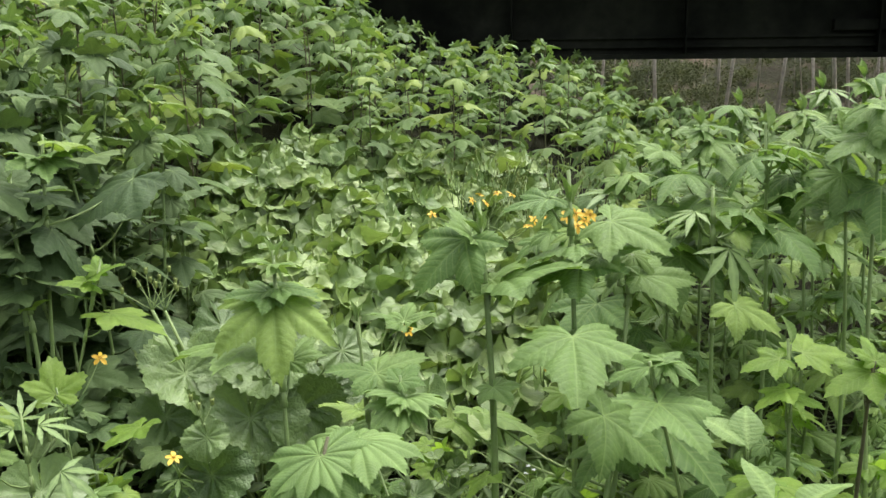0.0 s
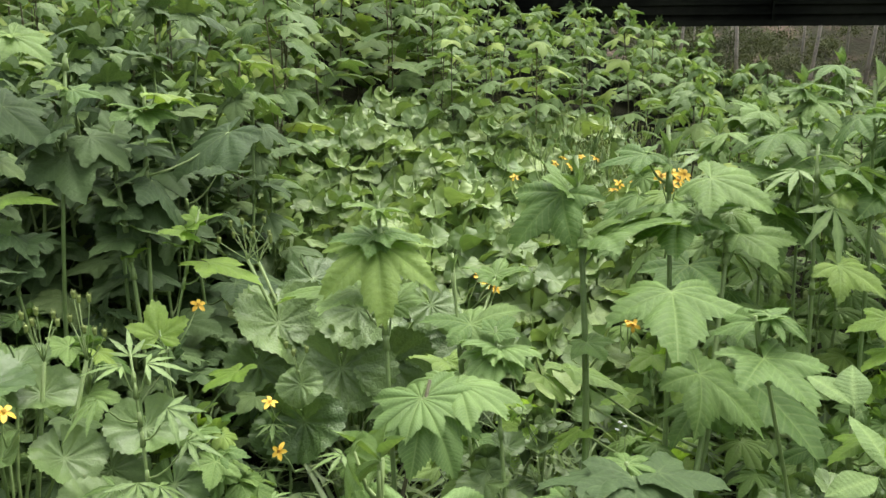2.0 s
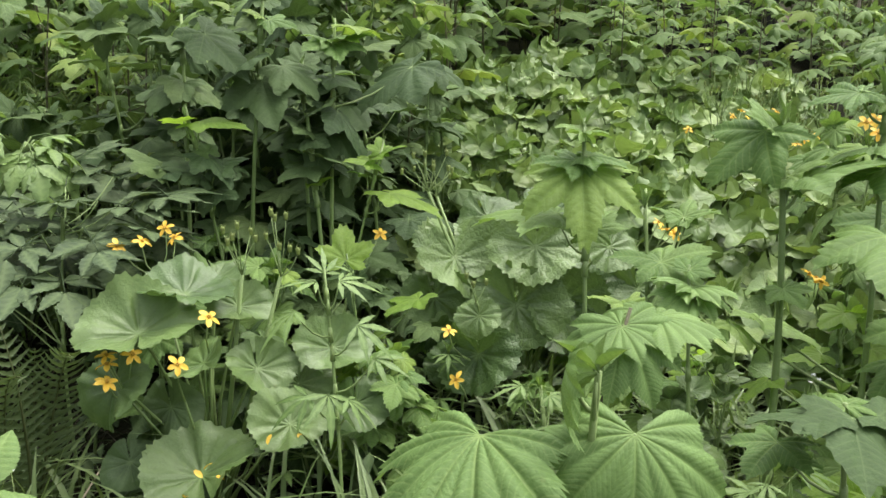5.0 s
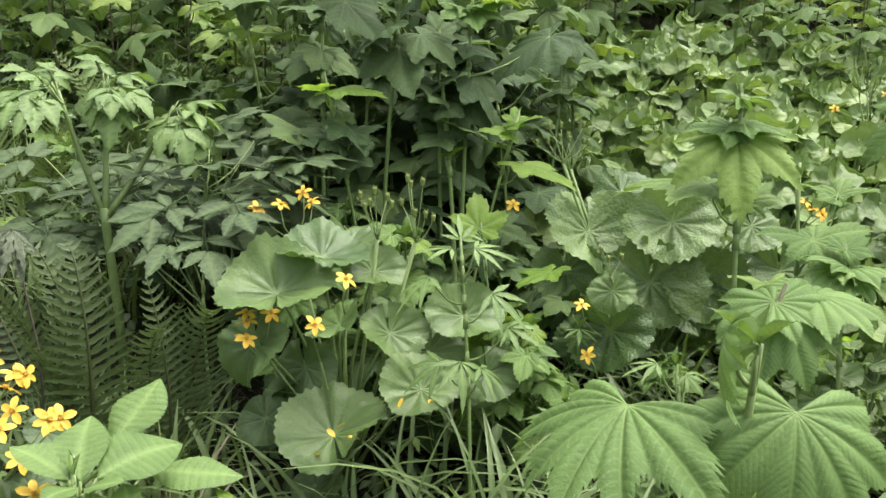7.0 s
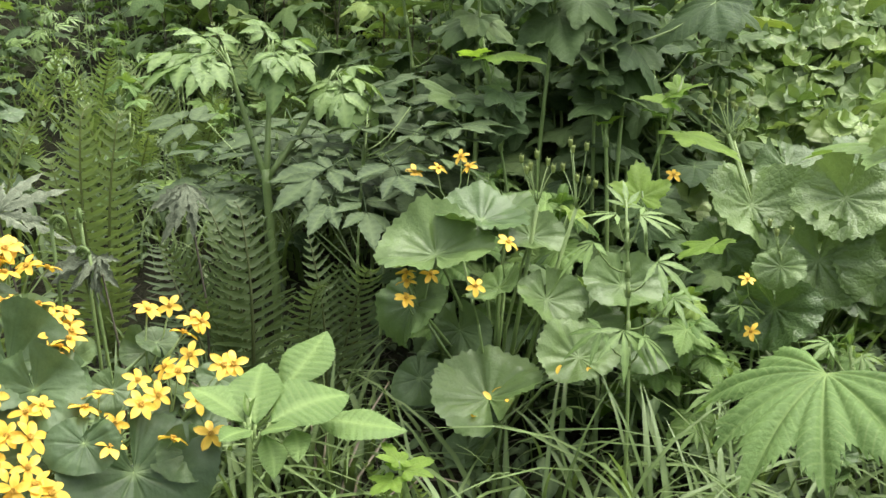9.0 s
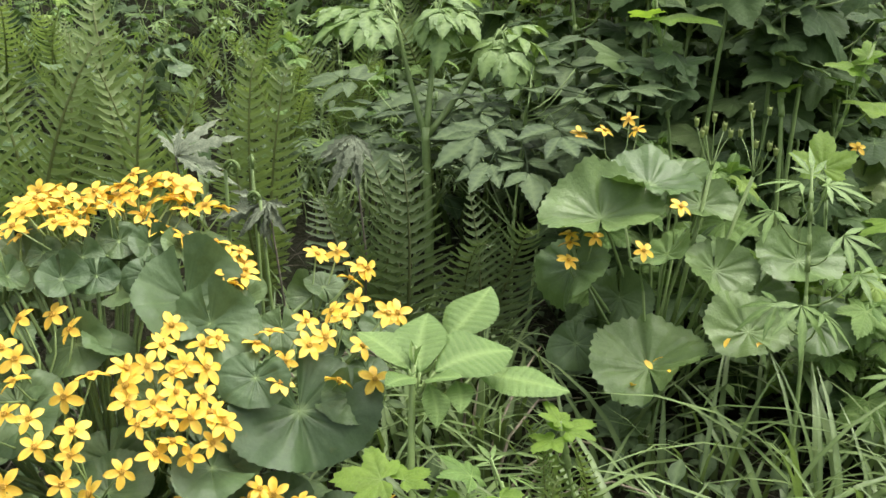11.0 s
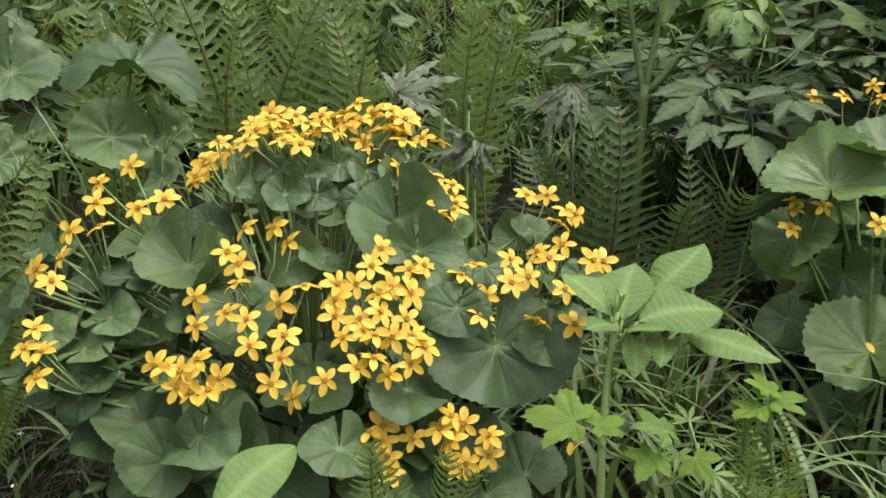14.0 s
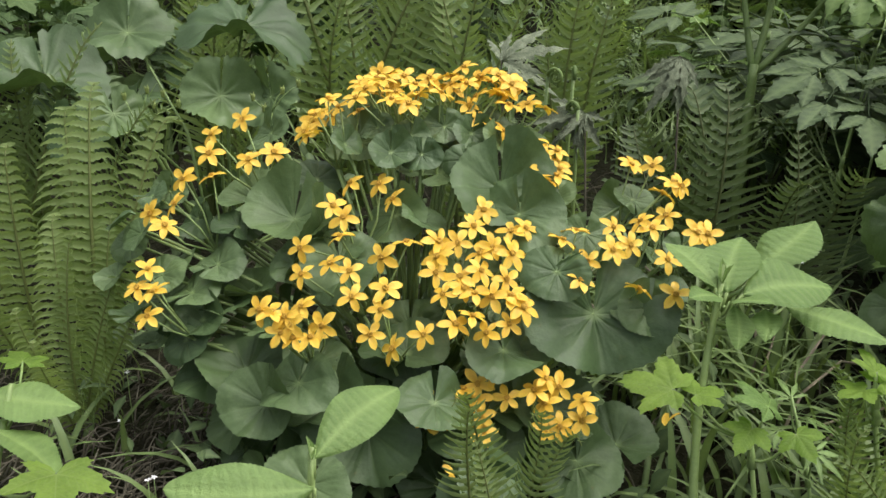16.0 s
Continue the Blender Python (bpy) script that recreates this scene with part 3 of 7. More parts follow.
PALM = shapes("palmate_leaf", MEADOW, 8, lambda: lobed(R, FIVE, R.uniform(0.50, 0.62), 7, 90, 0.050, R.uniform(0.0, 0.35), 0.07, R.uniform(-0.05, 0.2), R.uniform(0.02, 0.14), R.uniform(0.85, 1.1)))
PALM_SOFT = shapes("palmate_leaf", MEADOW, 5, lambda: lobed(R, SEVEN, R.uniform(0.36, 0.44), 7, 112, 0.040, R.uniform(0.2, 0.5), 0.04, 0.05, 0.10, 0.8))
PALM_UMB = shapes("palmate_leaf", MEADOW, 2, lambda: lobed(R, SEVEN, 0.56, 8, 126, 0.050, 0.34, 0.07, 0.05, 0.06, 0.9))
PALM_FAR = shapes("palmate_leaf", MEADOW_FAR, 7, lambda: lobed(R, FIVE, R.uniform(0.45, 0.6), 4, 40, 0.05, R.uniform(0.05, 0.6), 0.05, R.uniform(-0.05, 0.15), R.uniform(0.05, 0.25)))
PALM_LIME = shapes("lobed_leaf", LIME, 4, lambda: lobed(R, FIVE, R.uniform(0.48, 0.6), 6, 60, 0.05, 0.15, 0.04, R.uniform(0, 0.2), 0.05, 0.9))
R_EXTRA = random.Random(77)
PALM_APRON = shapes("lobed_leaf", APRON, 2, lambda: lobed(R_EXTRA, [(-104, 0.72), (-66, 1.06), (-30, 0.92), (0, 1.0), (30, 0.93), (64, 1.0), (104, 0.70)], 0.66, 10, 170, 0.055, 0.38, 0.07, 0.12, 0.05, 0.9, 0.01))
PALM_CORR = shapes("corrugated_leaf", CORR, 3, lambda: lobed(R, [(-112, 0.66), (-74, 0.86), (-37, 0.96), (0, 1.0), (37, 0.96), (74, 0.86), (112, 0.66)], R.uniform(0.70, 0.78), 10, 160, 0.026, R.uniform(0.35, 0.6), 0.06, 0.1, 0.05, 0.9, 0.02))
RENI = shapes("round_leaf", KINGCUP, 12, lambda: reniform(R, 9, 88, R.uniform(0.05, 0.12), R.uniform(-0.1, 0.35), 0.014, 9, R.uniform(1, 9), 0.024, 0.4))
RENI_GLOSS = shapes("round_leaf", GLOSSY, 6, lambda: reniform(R, 8, 72, R.uniform(0.05, 0.12), R.uniform(-0.1, 0.3), 0.030, 11, R.uniform(2, 9), 0.036))
RENI_WRINKLED = shapes("round_leaf", WRINKLED, 6, lambda: reniform(R, 8, 72, R.uniform(0.06, 0.14), R.uniform(-0.1, 0.3), 0.035, 11, R.uniform(2, 9), 0.045))
RENI_LOW = shapes("round_leaf", CARPET, 5, lambda: reniform(R, 5, 28, R.uniform(0.07, 0.15), R.uniform(-0.3, 0.4), 0.04, 9, 8, 0.04, 0.3))
RENI_DIM = shapes("round_leaf", KINGCUP, 4, lambda: reniform(R, 8, 60, R.uniform(0.09, 0.17), R.uniform(-0.2, 0.3), 0.045, 11, R.uniform(2, 12), 0.05, 0.4))
PALM_SHADED = shapes("palmate_leaf", MEADOW_SHADED, 6, lambda: lobed(R, FIVE, R.uniform(0.55, 0.68), 5, 60, 0.035, R.uniform(0.0, 0.35), 0.05, R.uniform(-0.05, 0.15), R.uniform(0.02, 0.14)))
FRONT = shapes("broad_leaf", COMFREY, 2, lambda: simple_leaf(R, 56, 0.235, 0.30, 0.25, 0.012, 0.006, R.uniform(-1, 1), 0.62, 4, 0.4, 0.50))
BROAD = shapes("broad_leaf", COMFREY, 5, lambda: simple_leaf(R, 44, R.uniform(0.32, 0.39), R.uniform(0.15, 0.4), R.uniform(0.10, 0.3), 0.035, 0.010, R.uniform(-1, 1), 0.85, 4, R.uniform(0.0, 0.4), 0.42))
BUDLEAF = shapes("young_leaf", COMFREY, 3, lambda: simple_leaf(R, 16, 0.15, 1.5, R.uniform(-0.1, 0.25), 0.06, 0.02, R.uniform(-1, 1), 1.3))
FINGER = shapes("fingered_leaf", UMBEL, 3, lambda: palmate(R, [(-80, 0.62), (-40, 0.85), (0, 1.0), (40, 0.85), (80, 0.62)], 0.105, 10, 0.012, 0.3, 0.045))
def compound(rnd, wide, droop, point):
    """Pointed, coarsely toothed leaflets on a branched stalk."""
    pile = Pile()
    pile.tube([(0, 0, 0), (0, 0.3, -0.02), (0, 0.5, -0.06 - droop * 0.2)], 0.010, 0.006, 4)
    for x, y, deg, size in ((0, 0.48, 0, 0.58), (-0.02, 0.46, -44, 0.46), (0.02, 0.46, 44, 0.46), (-0.02, 0.26, -66, 0.50), (0.02, 0.26, 66, 0.50), (-0.02, 0.23, -112, 0.36), (0.02, 0.23, 112, 0.36)):
        leaf = simple_leaf(rnd, 12, wide * rnd.uniform(0.85, 1.15), rnd.uniform(0.05, 0.28), droop + rnd.uniform(-0.05, 0.1), 0.11, 0.012, rnd.uniform(-0.5, 0.5), point)
        pile.add(*placed(leaf, x, y, -0.05 - droop * 0.3 * y, deg + rnd.uniform(-9, 9), rnd.uniform(-8, 10) + droop * 40, size * rnd.uniform(0.9, 1.15), deg * 0.08))
    return pile.v, pile.f, pile.a


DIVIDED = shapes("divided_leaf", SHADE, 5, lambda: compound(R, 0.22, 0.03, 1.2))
UMB_LEAF = shapes("drooping_leaf", UMBEL, 4, lambda: compound(R, 0.28, 0.30, 1.0))
FRONDS = shapes("frond", FERN, 5, lambda: frond(R, 27, R.uniform(0.5, 0.9), R.choice((0.0, 0.0, 0.5)), R.uniform(0.115, 0.155)))
FROND_SHADED = shapes("frond", FERN_SHADED, 4, lambda: frond(R, 24, R.uniform(0.6, 1.1), R.choice((0.0, 0.0, 0.4)), R.uniform(0.15, 0.19)))
FROND_NEAR = shapes("frond", FERN_SKYLIT, 6, lambda: frond(R_EXTRA, 27, R_EXTRA.uniform(0.2, 0.55), R_EXTRA.choice((0.3, 0.6, 0.9)), R_EXTRA.uniform(0.125, 0.160), 10, 0.43, R_EXTRA.uniform(0.65, 1.0)))
FROND_UP = shapes("frond", FERN, 5, lambda: frond(R, 30, R.uniform(0.25, 0.6), R.choice((0.1, 0.4, 0.8)), R.uniform(0.085, 0.11)))
LEAVES = {"palm": PALM, "soft": PALM_SOFT, "umb": PALM_UMB, "far": PALM_FAR, "lime": PALM_LIME, "corr": PALM_CORR, "apron": PALM_APRON, "round": RENI, "gloss": RENI_GLOSS, "wrinkled": RENI_WRINKLED,
          "low": RENI_LOW, "broad": BROAD, "front": FRONT, "bud": BUDLEAF, "finger": FINGER, "divided": DIVIDED, "droop": UMB_LEAF, "dark": PALM_SHADED, "dim": RENI_DIM}
PART_NAME = {"round": "round_leaf", "wrinkled": "round_leaf", "gloss": "round_leaf", "low": "round_leaf", "broad": "broad_leaf", "front": "broad_leaf", "bud": "young_leaf", "finger": "fingered_leaf",
             "divided": "divided_leaf", "droop": "drooping_leaf", "corr": "corrugated_leaf", "lime": "lobed_leaf"}


def herb(name, base, top, leaves, label, category="herb", group="", thick=0.006, stalk=STALK, bow=0.02, seed=1, extra=None):
    """A herb on one stem. leaves: (kind, x, y, z, azimuth, tilt, size), the place where the stalk meets the blade."""
    rnd = random.Random(seed)
    base, top = Vector(base), Vector(top)
    t = thing(name, base, label, category, group)
    p = Pile()
    up = top - base
    side = Vector((rnd.uniform(-1, 1), rnd.uniform(-1, 1), 0)).normalized() * bow
    spine = lambda f: up * f + side * math.sin(math.pi * f)
    p.tube([spine(f / 8) for f in range(9)], thick, thick * 0.55, 7)
    for kind, x, y, z, az, tilt, size, *turn in leaves:
        q = Vector((x, y, z)) - base
        f = min(0.99, max(0.03, (q.z - 0.05 - 0.25 * (Vector((q.x, q.y, 0)) - Vector((up.x, up.y, 0))).length) / max(up.z, 0.05)))
        if kind in ("broad", "front"):
            f = min(0.98, max(0.05, (q.z - 0.015) / max(up.z, 0.05)))
        s = spine(f)
        at = len(p.v)
        p.tube(arc(s, q, -0.02, 5), thick * 0.5, thick * 0.3, 5)
        p.f.append((round(f * 8) * 7, at, at + 1))
        if kind not in ("bud", "round", "gloss", "corr", "broad", "front") and thick < 0.0088:
            at = len(p.v)
            p.tube([s - up.normalized() * 0.012, s + up.normalized() * 0.02], thick * 1.25, thick * 0.8, 6)
            p.f.append((round(f * 8) * 7, at, at + 1))
        me = LEAVES[kind][rnd.randrange(len(LEAVES[kind]))]
        part(PART_NAME.get(kind, "palmate_leaf"), me, t, leaf_pose(q, az, tilt, turn[0] if turn else rnd.uniform(-22, 22), size))
    part("stem", p.mesh("stem", stalk), t)
    return t


# ---------------------------------------------------------------- tall meadowsweet on the bank
def stock_herb(seed, height, n, size, kind="far", stalk=STALK_RED):
    rnd = random.Random(seed)
    leaves, az = [], rnd.uniform(0, 360)
    for k in range(n):
        f = 0.22 + 0.74 * k / (n - 1)
        az += 137 + rnd.uniform(-25, 25)
        r = size * (0.55 + 0.3 * rnd.random()) * (1.2 - 0.75 * f)
        s = size * (1.15 - 0.5 * f) * rnd.uniform(0.8, 1.1)
        leaves.append((kind, r * math.cos(radians(az)), r * math.sin(radians(az)), height * f + 0.04, az, rnd.uniform(-8, 24), s))
    for k in range(3):
        a = az + 120 * k
        leaves.append((kind, 0.03 * math.cos(radians(a)), 0.03 * math.sin(radians(a)), height * 1.0, a, rnd.uniform(20, 60), size * 0.5))
    for k in range(2):
        leaves.append(("bud" if kind in ("finger", "soft") else kind, 0.0, 0.0, height + 0.01, az + 60 + 170 * k, -62, size * 0.42))
    return leaves


def thicket(name, label, category, models, poses, seed):
    """Many herbs of a stand that nobody could count, joined; each leaf keeps a shade of its own."""
    rnd = random.Random(seed)
    piles = {}
    for k, m in enumerate(poses):
        model = models[k % len(models)]
        for o in model.children:
            mat = o.data.materials[0]
            V, F, A, S, M, n = piles.setdefault(mat.name, ([], [], [], [], [], [0]))
            co = np.empty(len(o.data.vertices) * 3)
            o.data.vertices.foreach_get("co", co)
            w = np.array(m @ o.matrix_basis)
            V.append(co.reshape(-1, 3) @ w[:3, :3].T + w[:3, 3])
            a = np.empty(len(o.data.vertices))
            o.data.attributes["vein"].data.foreach_get("value", a)
            A.append(a)
            b = np.zeros(len(a) * 3)
            if "veinmap" in o.data.attributes:
                o.data.attributes["veinmap"].data.foreach_get("vector", b)
            M.append(b)
            S.append(np.full(len(a), rnd.random()))
            F += [tuple(i + n[0] for i in p.vertices) for p in o.data.polygons]
            n[0] += len(a)
    for mat, (V, F, A, S, M, n) in piles.items():
        me = mesh_of(name, np.concatenate(V).tolist(), F, bpy.data.materials[mat], np.concatenate(A), np.concatenate(M))
        me.attributes.new("shade", "FLOAT", "POINT").data.foreach_set("value", np.concatenate(S))
        tagged(new(name if "stalk" not in mat else name + "_stems", me), label, category, kind="stuff")


def settle(models, poses, near, name, label, category, seed):
    """The nearest plants of a stand as things of their own, the rest joined."""
    for k, m in enumerate(poses[:near]):
        if k < len(models):
            continue
        copy_thing(models[k % len(models)], m)
    if len(poses) > near:
        thicket(name, label, category, models, poses[near:], seed)
    for k, model in enumerate(models):
        model.matrix_basis = poses[k]


def bank():
    rnd = random.Random(21)
    models = []
    for k in range(7):
        h = 0.95 + 0.09 * (k % 4)
        models.append(herb("meadowsweet", (0, 0, 0), (rnd.uniform(-0.08, 0.08), rnd.uniform(-0.05, 0.05), h), stock_herb(40 + k, h, 9 + k % 3, 0.215),
                           "tall meadowsweet with drooping palmate leaves on the bank", "herb", "meadowsweet stand", 0.006, STALK_RED, 0.03, 40 + k))
    spots, tries = [], 0
    while len(spots) < 520 and tries < 12000:
        tries += 1
        y = rnd.uniform(3.0, 9.0)
        x = rnd.uniform(-0.8 - 1.15 * y, 0.2 + 0.60 * y)
        if -1.25 - 0.12 * (y - 2.5) < x < 0.42 and y < 5.3 + 0.4 * math.sin(3 * x):
            continue
        if x > 0.3 and y < 3.4:
            continue
        if any((x - a) ** 2 + (y - b) ** 2 < 0.028 + 0.004 * y for a, b in spots):
            continue
        spots.append((x, y))
    spots.sort(key=lambda q: q[1] + 0.15 * abs(q[0]))
    poses = []
    for k, (x, y) in enumerate(spots):
        s = rnd.uniform(0.85, 1.12)
        s *= 0.70 + 0.30 * min(1.0, max(0.0, (-0.7 - x) / 0.8))
        poses.append(pose(x, y, ground_z(x, y), rnd.uniform(-4, 4), rnd.uniform(-4, 4), rnd.uniform(0, 360)) @ Matrix.Scale(s, 4))
    settle(models, poses, 70, "meadowsweet_thicket", "dense meadowsweet thicket on the bank by the bridge", "thicket", 8)


bank()


# ---------------------------------------------------------------- carpet of round leaves in the hollow
def rosette(seed, count, reach, high, size, kind="low"):
    rnd = random.Random(seed)
    out = []
    for k in range(count):
        a = rnd.uniform(0, 360)
        r = reach * math.sqrt(rnd.random())
        z = high * (1 - 0.5 * (r / reach) ** 2) * rnd.uniform(0.6, 1.05)
        out.append((kind, r * math.cos(radians(a)), r * math.sin(radians(a)), z, 280 + rnd.uniform(-90, 90), rnd.uniform(-10, 58), size * rnd.uniform(0.6, 1.15)))
    return out


def rosette_plant(seed, leaves, label, group, where=(0, 0, 0), category="marsh marigold", stalk=STALK, singly=False):
    """Leaves on long stalks that all spring from one crown."""
    rnd = random.Random(seed)
    t = thing("marsh_marigold", where, label, category, group)
    p = Pile()
    for kind, x, y, z, az, tilt, size in leaves:
        foot = (rnd.uniform(-0.04, 0.04), rnd.uniform(-0.04, 0.04), 0)
        end = Vector((x, y, z))
        mid = Vector((x * 0.35, y * 0.35, z * 0.62))
        if singly:
            p = Pile()
        p.tube([foot, mid, end.lerp(mid, 0.3) + Vector((0, 0, 0.01)), end], 0.005, 0.0028, 5)
        if singly:
            part("leaf_stalk", p.mesh("leaf_stalk", stalk), t)
        me = LEAVES[kind][rnd.randrange(len(LEAVES[kind]))]
        part("round_leaf", me, t, leaf_pose(end, az, tilt, rnd.uniform(-16, 16), size))
    if not singly:
        tagged(part("stalk_tuft", p.mesh("stalk_tuft", stalk), t), kind="stuff")
    return t


def carpet():
    rnd = random.Random(33)
    models = [rosette_plant(60 + k, rosette(60 + k, 30, 0.31, 0.34, 0.135), "low glossy marsh marigold leaves in the hollow", "marigold carpet") for k in range(4)]
    poses = []
    for j in range(11):
        for i in range(8):
            y = 2.75 + 0.27 * j + rnd.uniform(-0.1, 0.1)
            x = -1.35 - 0.10 * (y - 2.5) + 0.27 * i + rnd.uniform(-0.1, 0.1)
            if x > 0.62 - 0.05 * j:
                continue
            poses.append(pose(x, y, ground_z(x, y), 0, 0, rnd.uniform(-50, 50)) @ Matrix.Scale(rnd.uniform(0.85, 1.2), 4))
    settle(models, poses, 18, "marigold_carpet", "carpet of glossy marsh marigold leaves in the hollow", "marigold leaves", 9)


carpet()


# ---------------------------------------------------------------- marsh marigolds
OPEN_SIDE = Vector((0.75, -0.65, 0)).normalized()
def petal_mesh(rnd):
    V, F, A = [], [], []
    n = 5
    for i in range(n + 1):
        t = i / n
        w = 0.126 * math.sin(math.pi * min(1, t * 0.74 + 0.13)) ** 0.9 * (1 if i < n else 0.25)
        for f in (-1, 0, 1):
            z = 0.10 * t - 0.16 * t * t + 0.035 * abs(f) + rnd.uniform(-0.006, 0.006)
            V.append((f * w, 0.05 + 0.45 * t, z))
            A.append((0.55 if f == 0 else 0.1) * (1 - t))
    for i in range(n):
        for j in (0, 1):
            q = i * 3 + j
            F.append((q, q + 1, q + 4, q + 3))
    return mesh_of("petal", V, F, PETAL, A)


def stamen_mesh(rnd):
    p = Pile()
    for k in range(26):
        a, r = k * 2.399, 0.015 + 0.075 * math.sqrt(k / 26)
        x, y = r * math.cos(a), r * math.sin(a)
        h = 0.12 - 0.35 * r + rnd.uniform(-0.02, 0.02)
        p.tube([(x * 0.6, y * 0.6, 0), (x, y, h)], 0.010, 0.020, 4)
    p.tube([(0, 0, -0.05), (0, 0, 0.03)], 0.03, 0.08, 6)
    return p.mesh("stamens", STAMEN)


PETALS = [petal_mesh(R) for _ in range(4)]
STAMENS = [stamen_mesh(R) for _ in range(2)]
FLOWER_COUNT = [0]


def flower(parent, p, normal, size):
    """Five or six open petals round a tuft of stamens."""
    FLOWER_COUNT[0] += 1
    rnd = random.Random(900 + FLOWER_COUNT[0])
    turn = Vector(normal).to_track_quat("Z", "Y").to_matrix().to_4x4()
    c = part("flower", STAMENS[rnd.randrange(2)], parent, Matrix.Translation(p) @ turn @ pose(0, 0, 0, 0, 0, rnd.uniform(0, 360)) @ Matrix.Scale(size, 4))
    n = 6 if rnd.random() < 0.25 else 5
    for k in range(n):
        droop = rnd.uniform(-14, 10)
        part("petal", PETALS[rnd.randrange(4)], c, pose(0, 0, 0, 0, 0, 360 * k / n + rnd.uniform(-7, 7)) @ pose(0, 0, 0, droop, rnd.uniform(-9, 9), 0) @ Matrix.Scale(rnd.uniform(0.9, 1.08), 4))


def spray(plant, heads, scale=1.0):
    """A flowering stem that branches to its heads."""
    rnd = random.Random(int(abs(heads[0][0]) * 1e4))
    base = Vector(plant.location)
    pts = [Vector(h) - base for h in heads]
    mid = sum(pts, Vector()) / len(pts)
    out = Vector((mid.x, mid.y, 0.0))
    out = out.normalized() if out.length > 0.02 else Vector((0, 0, 0))
    fork = Vector((mid.x * 0.85, mid.y * 0.85, max(0.06, mid.z - 0.10)))
    p = Pile()
    p.tube([(0, 0, 0), (fork.x * 0.45, fork.y * 0.45, fork.z * 0.6), fork], 0.0045, 0.003, 5)
    for q in pts:
        n = (out * 0.25 + OPEN_SIDE * 0.50 + Vector((0, 0, 0.95)) + Vector((rnd.uniform(-0.65, 0.65), rnd.uniform(-0.65, 0.65), rnd.uniform(-0.3, 0.1)))).normalized()
        p.tube([fork, fork.lerp(q, 0.6) - n * 0.02, q - n * 0.004], 0.0024, 0.0016, 4)
        flower(plant, q, n, 0.0585 * scale * rnd.uniform(0.88, 1.08))
    part("flower_stem", p.mesh("flower_stem", STALK), plant)


HEAD = Pile()
HEAD.tube([(0, 0, -0.004), (0, 0, 0.0), (0, 0, 0.006), (0, 0, 0.012)], 0.004, 0.006, 7)
HEAD.tube([(0.004, 0, 0.010), (0.006, 0, 0.017)], 0.0016, 0.0006, 4)
HEAD.tube([(-0.003, 0.003, 0.010), (-0.005, 0.004, 0.017)], 0.0016, 0.0006, 4)
HEAD.tube([(-0.001, -0.004, 0.010), (0, -0.006, 0.017)], 0.0016, 0.0006, 4)
SEED_HEAD = HEAD.mesh("seed_head", BUD)


def seed_stem(plant, foot, heads):
    """A stem with green seed heads left after flowering."""
    base = Vector(plant.location)
    p = Pile()
    foot = Vector(foot) - base
    p.tube([(0, 0, 0), foot * 0.6, foot], 0.0065, 0.0045, 6)
    for h in heads:
        q = foot + (Vector(h) - base - foot) * 0.8
        p.tube(arc(foot, q, 0.012 * math.sin(37 * h[0] + 11 * h[2]), 5), 0.0017, 0.0012, 4)
        part("seed_head", SEED_HEAD, plant, Matrix.Translation(q))
    part("seed_stem", p.mesh("seed_stem", STALK), plant)


def filled(leaves, base, seed, count, lo, hi, reach, size, kind):
    """The named leaves, relative to the crown, and more under them that fill the clump."""
    rnd = random.Random(seed)
    out = [(k, x - base[0], y - base[1], z - base[2], az, tilt, s) for k, x, y, z, az, tilt, s in leaves]
    for _ in range(count):
        a, r = rnd.uniform(0, 360), reach * math.sqrt(rnd.random())
        z = lo + (hi - lo) * rnd.random() * (1 - 0.75 * (r / reach) ** 2)
        out.append((kind, r * math.cos(radians(a)), r * math.sin(radians(a)), z, a, rnd.uniform(10, 55), size * rnd.uniform(0.6, 1.1)))
    return out


CLUMP_LEAVES = [
    ("round", -1.688, 0.278, 0.484, 311, 24, 0.153),
    ("round", -1.645, 0.558, 0.551, 122, -40, 0.138),
    ("round", -1.518, 0.615, 0.551, 344, 35, 0.177),
    ("round", -1.596, 0.147, 0.243, 136, -26, 0.159),
    ("round", -1.304, 0.686, 0.379, 344, 46, 0.221),
    ("round", -1.411, 0.379, 0.316, 151, -22, 0.133),
    ("round", -1.501, 0.248, 0.283, 121, -29, 0.116),
    ("round", -1.397, 0.300, 0.196, 294, 43, 0.190),
    ("round", -1.306, 0.397, 0.109, 136, -22, 0.142),
    ("round", -1.794, 0.081, 0.386, 92, -39, 0.094),
    ("round", -1.739, 0.062, 0.296, 286, 27, 0.083),
    ("round", -1.688, 0.141, 0.331, 105, -22, 0.123),
    ("round", -1.790, 0.233, 0.497, 134, -43, 0.116)]
CLUMP_LEAVES += [
    ("round", -1.380, 0.640, 0.413, 144, -40, 0.088),
    ("round", -1.331, 0.534, 0.318, 154, -39, 0.142),
    ("round", -1.375, 0.374, 0.234, 129, -26, 0.142),
    ("round", -1.215, 0.610, 0.153, 337, 27, 0.142),
    ("round", -1.770, 0.447, 0.589, 330, 29, 0.119),
    ("round", -1.276, 0.598, 0.219, 168, -42, 0.144),
    ("round", -1.822, 0.444, 0.619, 313, 27, 0.099),
    ("round", -1.673, 0.657, 0.616, 322, 24, 0.130),
    ("round", -1.588, 0.438, 0.501, 301, 36, 0.121),
    ("round", -1.272, 0.757, 0.389, 332, 24, 0.086),
    ("round", -1.345, 0.847, 0.439, 214, -31, 0.091),
    ("round", -1.533, 0.191, 0.157, 145, -39, 0.150),
    ("round", -1.642, 0.091, 0.227, 291, 24, 0.121)]
